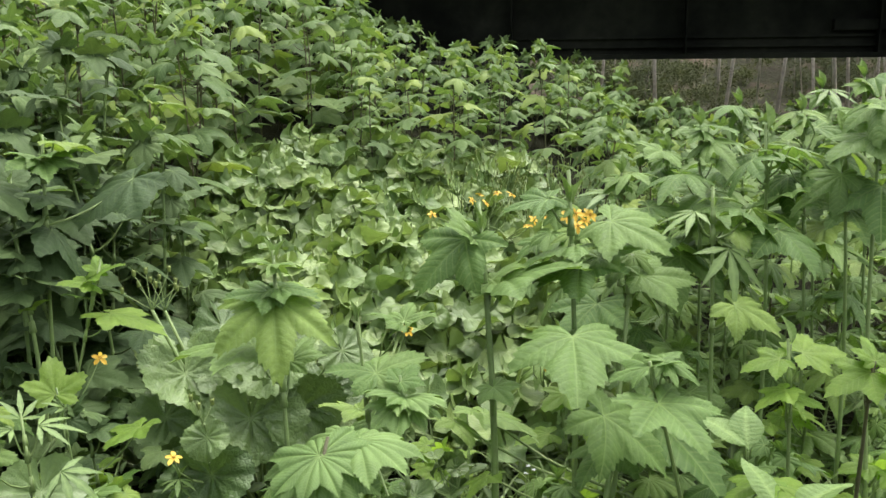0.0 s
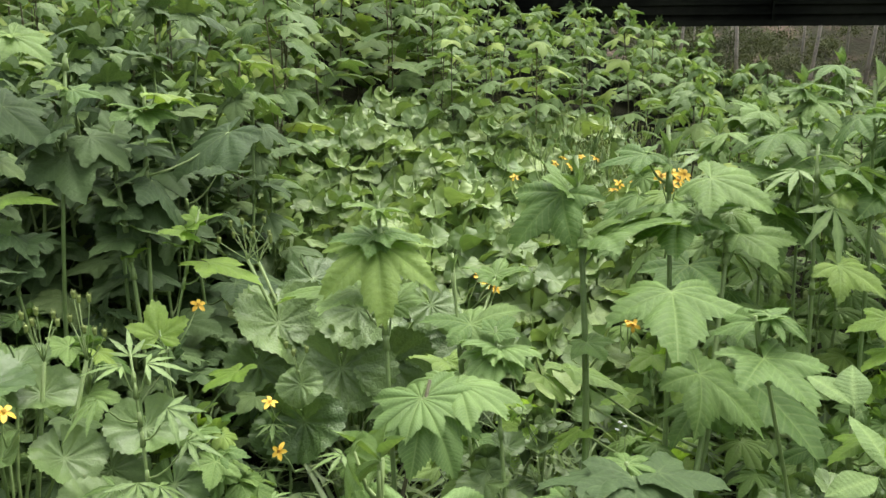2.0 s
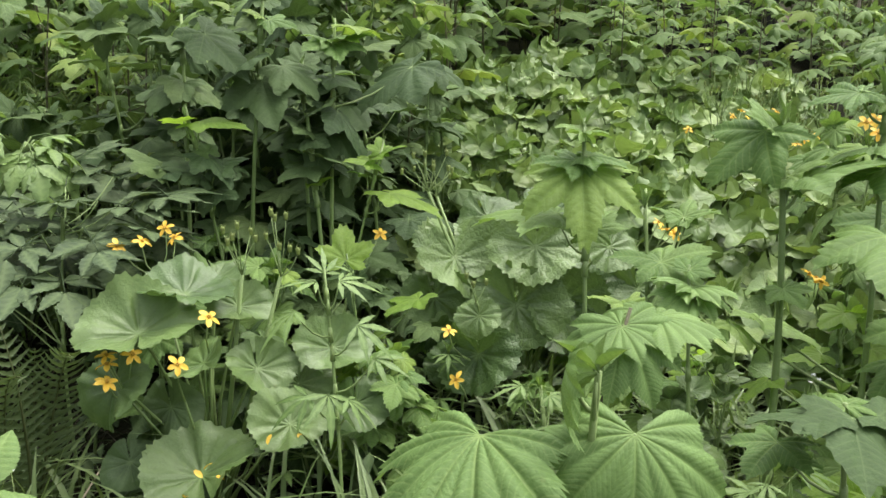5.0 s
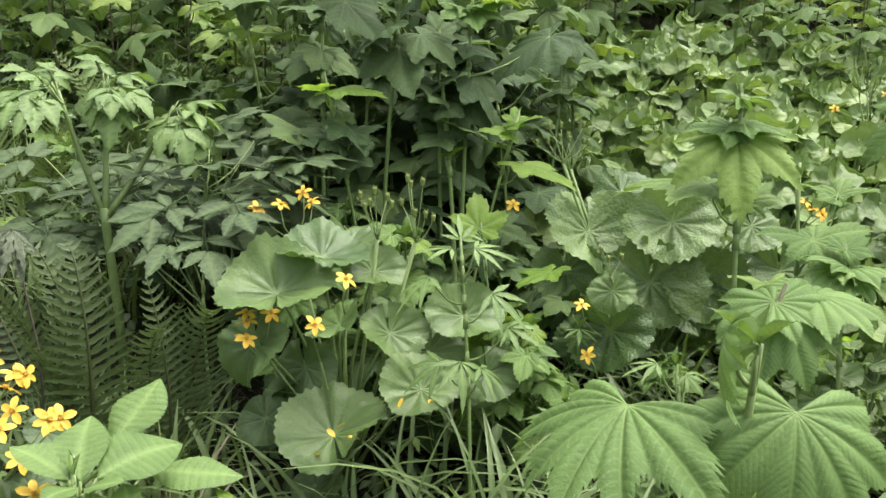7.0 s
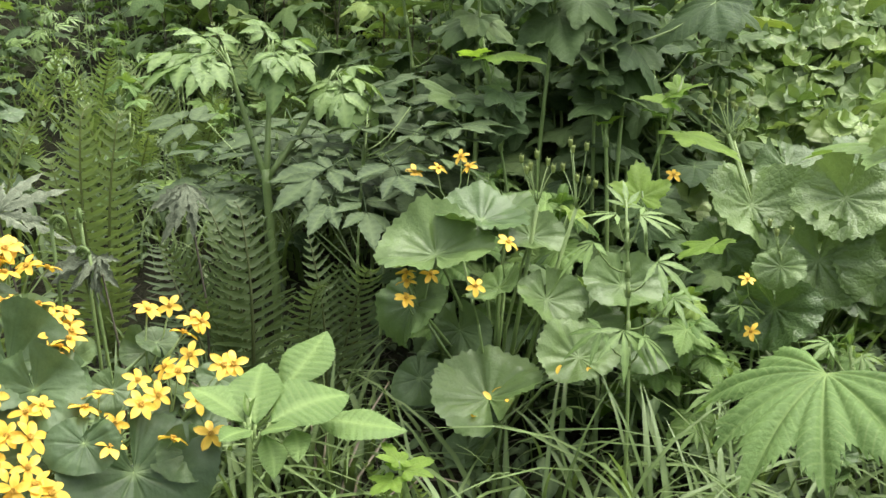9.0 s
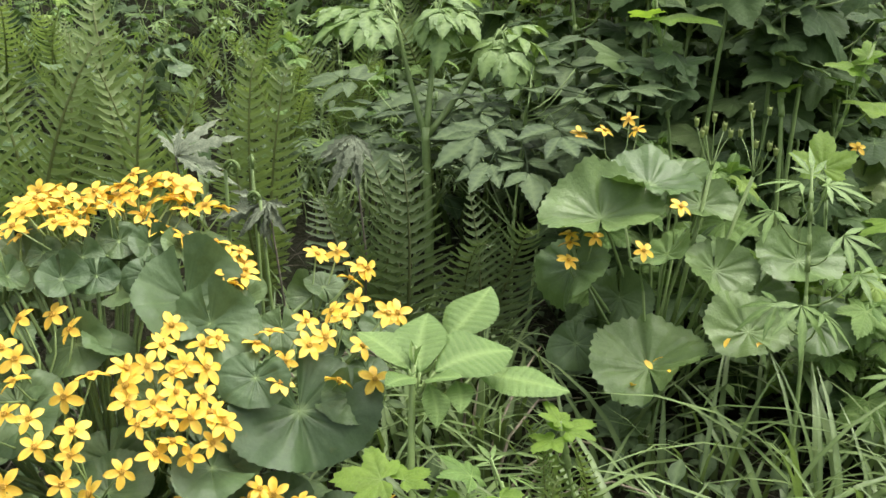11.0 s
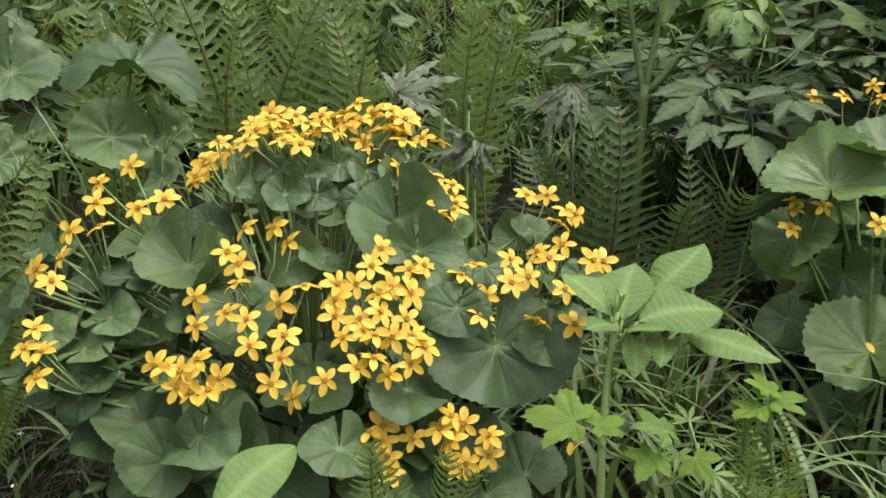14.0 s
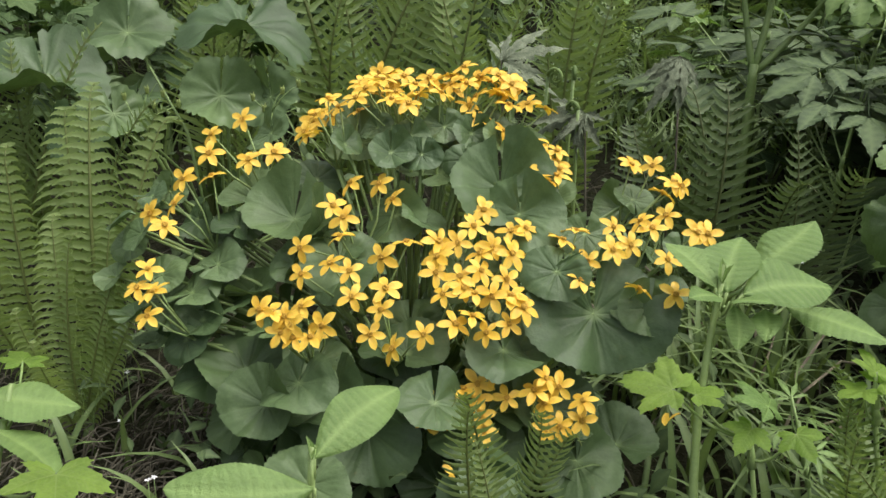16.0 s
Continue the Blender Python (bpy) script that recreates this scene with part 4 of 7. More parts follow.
CLUMP_LEAVES += [
    ("round", -1.315, 0.485, 0.229, 187, -42, 0.133),
    ("round", -1.572, 0.321, 0.440, 350, 31, 0.128),
    ("round", -1.469, 0.677, 0.515, 7, 47, 0.111),
    ("round", -1.227, 0.703, 0.152, 170, -32, 0.137),
    ("round", -1.876, 0.298, 0.597, 290, 36, 0.098),
    ("round", -1.432, 0.496, 0.441, 359, 38, 0.115),
    ("round", -1.869, 0.009, 0.415, 298, 46, 0.079),
    ("round", -1.780, 0.057, 0.327, 140, -28, 0.089),
    ("round", -1.715, 0.097, 0.287, 104, -31, 0.098),
    ("round", -1.763, 0.021, 0.250, 121, -28, 0.078),
    ("round", -1.859, -0.025, 0.353, 265, 24, 0.069),
    ("round", -1.763, 0.189, 0.440, 293, 46, 0.099)]
CLUMP_LEAVES += [
    ("round", -1.826, 0.131, 0.459, 267, 41, 0.090),
    ("round", -1.908, 0.098, 0.493, 296, 44, 0.076),
    ("round", -1.673, 0.191, 0.355, 115, -27, 0.102),
    ("round", -1.785, 0.357, 0.521, 150, -39, 0.097),
    ("round", -1.287, 0.831, 0.401, 163, -29, 0.079),
    ("round", -1.360, 0.770, 0.437, 21, 24, 0.090),
    ("round", -1.446, 0.864, 0.518, 164, -36, 0.073),
    ("round", -1.340, 0.655, 0.342, 170, -42, 0.098),
    ("round", -1.807, 0.023, 0.453, 283, 33, 0.082),
    ("round", -1.745, 0.041, 0.391, 117, -40, 0.086),
    ("round", -1.689, 0.082, 0.371, 119, -33, 0.095)]
CLUMP_LEAVES += [
    ("round", -1.759, -0.010, 0.312, 90, -37, 0.071),
    ("round", -1.664, 0.060, 0.293, 309, 45, 0.090),
    ("round", -1.704, 0.135, 0.411, 104, -36, 0.096),
    ("round", -1.740, 0.185, 0.464, 143, -23, 0.087),
    ("round", -1.871, -0.001, 0.460, 262, 24, 0.065),
    ("round", -1.900, 0.064, 0.491, 92, -37, 0.066),
    ("round", -1.575, 0.192, 0.327, 127, -20, 0.093),
    ("round", -1.711, 0.042, 0.320, 146, -34, 0.086),
    ("round", -1.663, 0.093, 0.326, 301, 28, 0.090),
    ("round", -1.624, 0.253, 0.423, 290, 36, 0.080)]
CLUMP_LEAVES += [
    ("round", -1.442, 0.612, 0.528, 318, 42, 0.150),
    ("round", -1.325, 0.618, 0.462, 300, 38, 0.105),
    ("round", -1.246, 0.759, 0.402, 330, 44, 0.100),
    ("round", -1.490, 0.873, 0.485, 310, 35, 0.085),
    ("round", -1.433, 0.751, 0.471, 322, 40, 0.090),
    ("round", -1.393, 0.955, 0.422, 340, 40, 0.075),
    ("round", -1.522, 0.725, 0.514, 150, -30, 0.090)]
CLUMP_LEAVES += [
    ("round", -1.704, 0.453, 0.635, 300, 30, 0.066),
    ("round", -1.658, 0.500, 0.627, 317, 37, 0.070),
    ("round", -1.671, 0.577, 0.634, 334, 44, 0.074),
    ("round", -1.644, 0.622, 0.622, 351, 51, 0.078),
    ("round", -1.615, 0.668, 0.611, 368, 33, 0.082),
    ("round", -1.682, 0.378, 0.618, 385, 40, 0.066),
    ("round", -1.607, 0.498, 0.605, 312, 47, 0.070),
    ("round", -1.586, 0.578, 0.592, 329, 54, 0.074),
    ("round", -1.629, 0.447, 0.608, 346, 36, 0.078),
    ("round", -1.572, 0.692, 0.599, 363, 43, 0.082)]
CROWN = (-1.56, 0.46, 0.0)
CLUMP = rosette_plant(71, filled(CLUMP_LEAVES, CROWN, 5, 46, 0.10, 0.56, 0.36, 0.14, "round"), "big marsh marigold clump covered in yellow flowers", "", CROWN, singly=True)
spray(CLUMP, ((-1.833, 0.474, 0.692), (-1.818, 0.502, 0.688), (-1.803, 0.522, 0.680), (-1.763, 0.537, 0.665), (-1.784, 0.569, 0.692), (-1.758, 0.563, 0.670), (-1.813, 0.484, 0.675), (-1.824, 0.509, 0.711), (-1.805, 0.535, 0.698)))
spray(CLUMP, ((-1.775, 0.592, 0.698), (-1.763, 0.608, 0.691), (-1.750, 0.631, 0.688), (-1.753, 0.644, 0.709), (-1.752, 0.661, 0.725), (-1.697, 0.641, 0.662), (-1.730, 0.685, 0.705), (-1.654, 0.648, 0.644)))
spray(CLUMP, ((-1.715, 0.718, 0.711), (-1.699, 0.739, 0.698), (-1.691, 0.751, 0.697), (-1.700, 0.708, 0.681), (-1.689, 0.730, 0.682), (-1.624, 0.773, 0.661), (-1.647, 0.748, 0.667)))
spray(CLUMP, ((-1.833, 0.408, 0.664), (-1.810, 0.382, 0.646), (-1.778, 0.335, 0.620), (-1.797, 0.359, 0.635), (-1.781, 0.446, 0.650), (-1.793, 0.398, 0.643)))
spray(CLUMP, ((-1.870, 0.242, 0.632), (-1.883, 0.183, 0.605), (-1.767, 0.221, 0.582), (-1.759, 0.267, 0.593), (-1.842, 0.166, 0.580)))
spray(CLUMP, ((-1.823, 0.111, 0.542), (-1.786, 0.156, 0.553), (-1.781, 0.084, 0.510), (-1.799, 0.042, 0.492), (-1.752, 0.057, 0.482)))
spray(CLUMP, ((-1.694, 0.012, 0.427), (-1.679, -0.011, 0.402), (-1.648, 0.011, 0.403), (-1.626, -0.006, 0.371)))
spray(CLUMP, ((-1.611, 0.671, 0.630), (-1.590, 0.687, 0.625), (-1.565, 0.712, 0.620), (-1.528, 0.709, 0.601), (-1.527, 0.739, 0.605), (-1.501, 0.687, 0.584), (-1.489, 0.722, 0.583), (-1.459, 0.677, 0.560), (-1.478, 0.709, 0.575)))
spray(CLUMP, ((-1.627, 0.368, 0.560), (-1.603, 0.413, 0.560), (-1.561, 0.422, 0.543), (-1.597, 0.320, 0.533), (-1.566, 0.328, 0.521), (-1.532, 0.309, 0.500), (-1.544, 0.242, 0.487)))
spray(CLUMP, ((-1.493, 0.276, 0.471), (-1.498, 0.227, 0.459), (-1.467, 0.299, 0.464), (-1.428, 0.287, 0.436), (-1.465, 0.357, 0.480), (-1.470, 0.406, 0.496)))
spray(CLUMP, ((-1.413, 0.341, 0.446), (-1.390, 0.323, 0.422), (-1.381, 0.300, 0.386), (-1.356, 0.330, 0.366), (-1.342, 0.376, 0.388)))
spray(CLUMP, ((-1.468, 0.553, 0.535), (-1.446, 0.521, 0.516), (-1.431, 0.483, 0.498), (-1.448, 0.454, 0.499), (-1.422, 0.441, 0.482), (-1.400, 0.425, 0.465), (-1.395, 0.507, 0.487), (-1.397, 0.530, 0.495)))
spray(CLUMP, ((-1.408, 0.575, 0.512), (-1.402, 0.599, 0.516), (-1.371, 0.554, 0.488), (-1.375, 0.459, 0.462), (-1.368, 0.493, 0.469), (-1.336, 0.524, 0.461), (-1.356, 0.455, 0.450)))
spray(CLUMP, ((-1.362, 0.422, 0.442), (-1.340, 0.468, 0.444), (-1.324, 0.491, 0.442), (-1.309, 0.519, 0.442), (-1.287, 0.528, 0.430), (-1.324, 0.424, 0.404), (-1.317, 0.451, 0.417), (-1.296, 0.469, 0.392), (-1.285, 0.502, 0.406)))
spray(CLUMP, ((-1.360, 0.648, 0.502), (-1.366, 0.681, 0.511), (-1.353, 0.749, 0.513), (-1.313, 0.670, 0.478), (-1.316, 0.724, 0.488), (-1.313, 0.758, 0.492), (-1.288, 0.641, 0.457)))
spray(CLUMP, ((-1.454, 0.859, 0.585), (-1.440, 0.898, 0.583), (-1.382, 0.878, 0.549), (-1.394, 0.909, 0.560), (-1.383, 0.921, 0.557)))
spray(CLUMP, ((-1.346, 0.805, 0.518), (-1.340, 0.857, 0.523), (-1.327, 0.816, 0.509), (-1.270, 0.806, 0.473), (-1.245, 0.729, 0.443), (-1.218, 0.786, 0.433), (-1.294, 0.891, 0.501), (-1.285, 0.906, 0.499)))
spray(CLUMP, ((-1.479, 0.148, 0.418), (-1.467, 0.163, 0.414), (-1.454, 0.182, 0.410), (-1.452, 0.210, 0.423), (-1.435, 0.189, 0.377), (-1.448, 0.170, 0.385), (-1.423, 0.213, 0.379), (-1.421, 0.233, 0.397), (-1.445, 0.188, 0.398)))
spray(CLUMP, ((-1.321, 0.364, 0.276), (-1.309, 0.368, 0.254), (-1.299, 0.384, 0.251)))
spray(CLUMP, ((-1.297, 0.429, 0.296), (-1.289, 0.451, 0.306), (-1.281, 0.447, 0.284), (-1.282, 0.478, 0.319), (-1.259, 0.490, 0.285), (-1.258, 0.447, 0.233), (-1.270, 0.447, 0.258)))
spray(CLUMP, ((-1.243, 0.532, 0.297), (-1.244, 0.553, 0.315), (-1.231, 0.573, 0.301), (-1.229, 0.546, 0.277), (-1.210, 0.609, 0.276), (-1.200, 0.601, 0.246), (-1.215, 0.540, 0.238), (-1.209, 0.563, 0.241)))
spray(CLUMP, ((-1.782, 0.453, 0.701), (-1.791, 0.487, 0.708), (-1.717, 0.496, 0.695), (-1.722, 0.539, 0.706), (-1.748, 0.582, 0.711), (-1.709, 0.611, 0.704)))
spray(CLUMP, ((-1.663, 0.686, 0.691), (-1.686, 0.731, 0.699), (-1.737, 0.689, 0.709), (-1.818, 0.529, 0.709), (-1.663, 0.564, 0.701), (-1.668, 0.499, 0.684)))
spray(CLUMP, ((-1.716, 0.381, 0.678), (-1.709, 0.335, 0.668), (-1.763, 0.377, 0.684), (-1.651, 0.298, 0.650)))
spray(CLUMP, ((-1.565, 0.694, 0.620), (-1.527, 0.708, 0.606), (-1.522, 0.738, 0.582), (-1.475, 0.689, 0.569)))
spray(CLUMP, ((-1.732, 0.443, 0.704), (-1.752, 0.485, 0.713), (-1.765, 0.535, 0.714), (-1.693, 0.532, 0.695)))
spray(CLUMP, ((-1.738, 0.589, 0.703), (-1.753, 0.632, 0.707), (-1.710, 0.645, 0.702), (-1.718, 0.698, 0.702)))
spray(CLUMP, ((-1.674, 0.703, 0.685), (-1.637, 0.698, 0.671), (-1.674, 0.469, 0.693)))
spray(CLUMP, ((-1.698, 0.408, 0.696), (-1.692, 0.581, 0.690), (-1.679, 0.650, 0.683)))
SECOND_LEAVES = [
    ("gloss", -1.204, 1.433, 0.575, 127, -29, 0.225),
    ("gloss", -1.155, 1.540, 0.636, 107, -13, 0.194),
    ("gloss", -1.021, 1.401, 0.547, 227, 23, 0.135),
    ("gloss", -1.234, 1.381, 0.468, 258, 50, 0.177),
    ("gloss", -1.026, 1.371, 0.302, 137, -26, 0.213),
    ("gloss", -0.872, 1.483, 0.394, 157, -35, 0.161),
    ("gloss", -0.996, 1.564, 0.471, 324, 39, 0.145),
    ("gloss", -0.874, 1.693, 0.489, 308, 34, 0.161),
    ("round", -1.219, 1.384, 0.290, 308, 50, 0.121),
    ("gloss", -1.074, 1.624, 0.589, 299, 28, 0.137),
    ("gloss", -0.933, 1.636, 0.414, 311, 43, 0.149),
    ("gloss", -0.810, 1.682, 0.364, 318, 51, 0.137),
    ("round", -1.183, 1.493, 0.378, 281, 52, 0.149),
    ("gloss", -1.182, 1.698, 0.622, 327, 19, 0.130)]
CROWN_B = (-1.14, 1.57, 0.0)
SECOND = rosette_plant(72, filled(SECOND_LEAVES, CROWN_B, 6, 10, 0.10, 0.40, 0.22, 0.15, "round"), "marsh marigold with broad leaves and few late flowers", "", CROWN_B, singly=True)
spray(SECOND, ((-1.425, 1.654, 0.689), (-1.374, 1.684, 0.698), (-1.329, 1.718, 0.728), (-1.307, 1.721, 0.704),), 0.85)
spray(SECOND, ((-1.000, 1.401, 0.650),), 0.85)
spray(SECOND, ((-1.038, 1.339, 0.566),), 0.85)
spray(SECOND, ((-1.223, 1.351, 0.534), (-1.180, 1.379, 0.551), (-1.207, 1.325, 0.507), (-1.226, 1.355, 0.552),), 0.85)
spray(SECOND, ((-0.920, 2.083, 0.659),), 0.85)
seed_stem(SECOND, (-1.049, 1.608, 0.672), ((-1.108, 1.618, 0.788), (-1.083, 1.624, 0.769), (-1.048, 1.598, 0.811), (-1.065, 1.693, 0.770), (-1.066, 1.574, 0.770), (-1.026, 1.652, 0.763)))
seed_stem(SECOND, (-0.972, 1.645, 0.666), ((-1.015, 1.682, 0.834), (-1.029, 1.725, 0.807), (-0.952, 1.656, 0.835), (-0.933, 1.636, 0.749), (-0.983, 1.666, 0.741), (-1.045, 1.699, 0.757), (-0.936, 1.686, 0.726)))
THIRD_LEAVES = [
    ("wrinkled", -0.540, 2.264, 0.611, 276, 50, 0.227),
    ("wrinkled", -0.571, 2.194, 0.461, 287, 61, 0.255),
    ("wrinkled", -0.766, 2.247, 0.562, 307, 38, 0.251),
    ("wrinkled", -0.621, 2.021, 0.379, 258, 65, 0.204),
    ("wrinkled", -0.601, 1.959, 0.509, 278, 45, 0.111),
    ("wrinkled", -0.353, 2.358, 0.603, 337, 49, 0.156),
    ("wrinkled", -0.475, 2.297, 0.444, 324, 59, 0.217),
    ("wrinkled", -0.806, 2.189, 0.458, 308, 54, 0.177),
    ("wrinkled", -0.667, 2.293, 0.547, 308, 45, 0.177),
    ("wrinkled", -0.683, 2.034, 0.339, 299, 63, 0.153),
    ("wrinkled", -0.408, 2.401, 0.472, 311, 43, 0.177),
    ("wrinkled", -0.281, 2.461, 0.456, 318, 51, 0.177),
    ("wrinkled", -0.554, 2.508, 0.656, 281, 12, 0.169),
    ("wrinkled", -0.752, 2.510, 0.618, 327, 14, 0.176)]
CROWN_C = (-0.62, 2.45, 0.0)
THIRD = rosette_plant(73, filled(THIRD_LEAVES, CROWN_C, 7, 12, 0.15, 0.50, 0.30, 0.17, "wrinkled"), "marsh marigold with large shiny wrinkled leaves", "", CROWN_C, singly=True)
spray(THIRD, ((-0.649, 1.871, 0.495),), 0.8)
spray(THIRD, ((-0.621, 1.845, 0.382),), 0.8)
spray(THIRD, ((-0.245, 2.544, 0.637), (-0.221, 2.549, 0.616), (-0.199, 2.556, 0.604),), 0.8)
seed_stem(THIRD, (-0.612, 1.965, 0.542), ((-0.646, 1.973, 0.614), (-0.589, 1.996, 0.594), (-0.624, 1.975, 0.588)))
seed_stem(THIRD, (-0.863, 2.365, 0.704), ((-0.913, 2.376, 0.809), (-0.886, 2.392, 0.815), (-0.836, 2.412, 0.796), (-0.829, 2.406, 0.770), (-0.948, 2.354, 0.797)))
seed_stem(THIRD, (-0.830, 2.210, 0.753), ((-0.890, 2.226, 0.866), (-0.853, 2.238, 0.873), (-0.781, 2.258, 0.876), (-0.820, 2.234, 0.828), (-0.759, 2.248, 0.820), (-0.924, 2.202, 0.813)))
FOURTH_LEAVES = [
    ("dim", -2.533, 0.431, 0.704, 328, 12, 0.296),
    ("dim", -2.929, 0.201, 0.641, 333, 25, 0.242),
    ("dim", -2.662, -0.050, 0.574, 3, 10, 0.277),
    ("dim", -2.451, 0.078, 0.525, 2, 45, 0.157),
    ("dim", -2.340, 0.439, 0.560, 293, 50, 0.160),
    ("dim", -2.398, 0.328, 0.560, 333, 45, 0.185),
    ("dim", -2.472, -0.003, 0.477, 5, 45, 0.145)]
CROWN_D = (-2.55, 0.35, 0.0)
FOURTH = rosette_plant(74, filled(FOURTH_LEAVES, CROWN_D, 8, 3, 0.15, 0.45, 0.30, 0.17, "dim"), "marsh marigold past flowering with broad dull leaves", "", CROWN_D, singly=True)
seed_stem(FOURTH, (-2.420, 0.124, 0.509), ((-2.436, 0.168, 0.592), (-2.410, 0.209, 0.583), (-2.378, 0.247, 0.557), (-2.460, 0.104, 0.572), (-2.410, 0.179, 0.549)))
seed_stem(FOURTH, (-2.182, 0.391, 0.560), ((-2.220, 0.350, 0.595), (-2.188, 0.429, 0.615), (-2.174, 0.473, 0.635), (-2.193, 0.374, 0.566)))
FIFTH = rosette_plant(75, rosette(75, 16, 0.28, 0.22, 0.13), "flowering marsh marigold among the carpet of leaves", "", (-0.062, 4.107, 0.320), singly=True)
spray(FIFTH, ((-0.128, 4.125, 0.742), (-0.090, 4.134, 0.767), (-0.012, 4.145, 0.774), (-0.057, 4.030, 0.745), (0.053, 4.150, 0.765)), 0.9)
spray(FIFTH, ((0.162, 3.840, 0.704), (0.210, 3.848, 0.716), (0.138, 3.832, 0.681), (-0.309, 4.091, 0.680)), 0.9)
SIXTH = rosette_plant(76, rosette(76, 14, 0.26, 0.34, 0.16), "flowering marsh marigold under the meadowsweet", "", (0.290, 2.841, 0.0), singly=True)
spray(SIXTH, ((0.296, 2.590, 0.955), (0.318, 2.585, 0.935), (0.272, 2.580, 0.948), (0.300, 2.560, 0.925), (0.335, 2.600, 0.950)), 0.9)
spray(SIXTH, ((0.200, 2.663, 0.481), (0.179, 2.663, 0.493), (0.214, 2.662, 0.471)), 0.9)


# ---------------------------------------------------------------- single herbs
herb("meadowsweet", (0.266, 1.713, 0.000), (0.416, 2.169, 0.932), [
    ("palm", 0.435, 2.140, 0.886, 15, 12, 0.155),
    ("palm", 0.399, 2.158, 0.907, 175, 5, 0.118),
    ("soft", 0.416, 2.169, 0.932, 275, 30, 0.091),
    ("palm", 0.340, 1.901, 0.622, 345, 30, 0.182)], "tall meadowsweet with palmate toothed leaves on a green stem", "herb", thick=0.0085, seed=105)
herb("meadowsweet", (0.595, 1.677, 0.000), (0.397, 1.584, 0.862), [
    ("palm", 0.410, 1.541, 0.798, 306, 18, 0.151),
    ("palm", 0.398, 1.582, 0.852, 106, 5, 0.113),
    ("soft", 0.423, 1.587, 0.862, 26, 5, 0.082)], "large low meadowsweet leaf over the grass", "herb", seed=106)
herb("corrugated_herb", (-0.117, 0.965, 0.000), (-0.139, 0.992, 0.833), [
    ("apron", -0.293, 0.992, 0.717, 252, 15, 0.180, 10),
    ("corr", -0.091, 1.012, 0.745, 280, 38, 0.158, -8),
    ("corr", -0.176, 0.997, 0.837, 242, 62, 0.103, 62),
    ("bud", -0.136, 0.980, 0.835, 177, -35, 0.075),
    ("bud", -0.139, 0.990, 0.833, 330, -50, 0.062),
    ("bud", -0.139, 0.992, 0.830, 75, -70, 0.055),
    ("bud", -0.137, 0.988, 0.832, 215, 35, 0.060),
    ("bud", -0.139, 0.977, 0.824, 257, 20, 0.033)], "herb with deeply corrugated leaves and curled young shoots", "herb", thick=0.009, seed=107)
herb("feathery_herb", (-0.747, 1.467, 0.000), (-0.821, 1.568, 0.726), [
    ("finger", -0.832, 1.552, 0.698, 217, -10, 0.089),
    ("finger", -0.790, 1.574, 0.698, 27, 5, 0.095),
    ("finger", -0.819, 1.565, 0.715, 117, -50, 0.071),
    ("finger", -0.738, 1.548, 0.615, 2, 28, 0.105),
    ("finger", -0.844, 1.473, 0.658, 237, 25, 0.109),
    ("finger", -0.764, 1.456, 0.493, 307, 35, 0.109),
    ("finger", -0.800, 1.437, 0.493, 227, 25, 0.098),
    ("finger", -0.727, 1.471, 0.482, 7, 30, 0.092),
    ("finger", -0.698, 1.545, 0.547, 357, 10, 0.082)], "herb with narrow finger-like leaflets on a pale stem", "herb", thick=0.005, seed=115)
herb("feathery_herb", (-0.881, 0.833, 0.000), (-0.996, 0.839, 0.347), [
    ("finger", -0.994, 0.838, 0.343, 163, -20, 0.052),
    ("finger", -0.972, 0.857, 0.315, 53, 10, 0.061),
    ("finger", -0.986, 0.815, 0.298, 263, 10, 0.052),
    ("finger", -0.922, 0.819, 0.296, 23, 20, 0.059)], "herb with narrow finger-like leaflets on a pale stem", "herb", thick=0.004, seed=116)
herb("broad_leaved_herb", (-0.998, 0.704, 0.0), (-1.139, 0.808, 0.515), [
    ("broad", -1.119, 0.800, 0.476, 133, -34, 0.142, 0),
    ("broad", -1.133, 0.789, 0.481, 187, -34, 0.115),
    ("broad", -1.103, 0.818, 0.476, 72, -15, 0.149, 20),
    ("broad", -1.156, 0.901, 0.484, 99, -29, 0.157, 0),
    ("broad", -1.114, 0.932, 0.427, 28, -4, 0.166, 0),
    ("broad", -1.121, 0.792, 0.468, 273, -20, 0.069),
    ("broad", -1.104, 0.804, 0.460, 340, 32, 0.074),
    ("broad", -1.110, 0.801, 0.464, 14, -29, 0.076),
    ("broad", -1.125, 0.790, 0.472, 149, -25, 0.084),
    ("bud", -1.130, 0.797, 0.487, 138, -63, 0.046),
    ("bud", -1.129, 0.798, 0.486, 80, -68, 0.039),
    ("broad", -1.097, 0.865, 0.443, 321, 2, 0.071)], "pale broad-leaved herb with toothed leaves round its bud", "herb", thick=0.0090, seed=117)
herb("broad_leaved_herb", (-0.970, 0.066, 0.0), (-1.001, 0.070, 0.476), [
    ("front", -0.993, 0.069, 0.464, 108, -23, 0.142, 28),
    ("front", -0.975, 0.062, 0.438, 261, -13, 0.159, -32),
    ("bud", -0.993, 0.066, 0.463, 183, -54, 0.030)], "pale broad-leaved herb with two large smooth leaves", "herb", thick=0.0080, seed=118)
herb("lobed_herb", (-0.933, 0.782, 0.000), (-0.992, 0.758, 0.303), [
    ("lime", -1.050, 0.646, 0.377, 213, 5, 0.081),
    ("lime", -1.031, 0.675, 0.370, 83, 5, 0.054),
    ("palm", -0.976, 0.769, 0.356, 183, -20, 0.074),
    ("lime", -0.931, 0.785, 0.330, 343, 10, 0.050),
    ("lime", -0.976, 0.742, 0.325, 293, 10, 0.054)], "low herb with pale lobed leaves", "herb", seed=119)
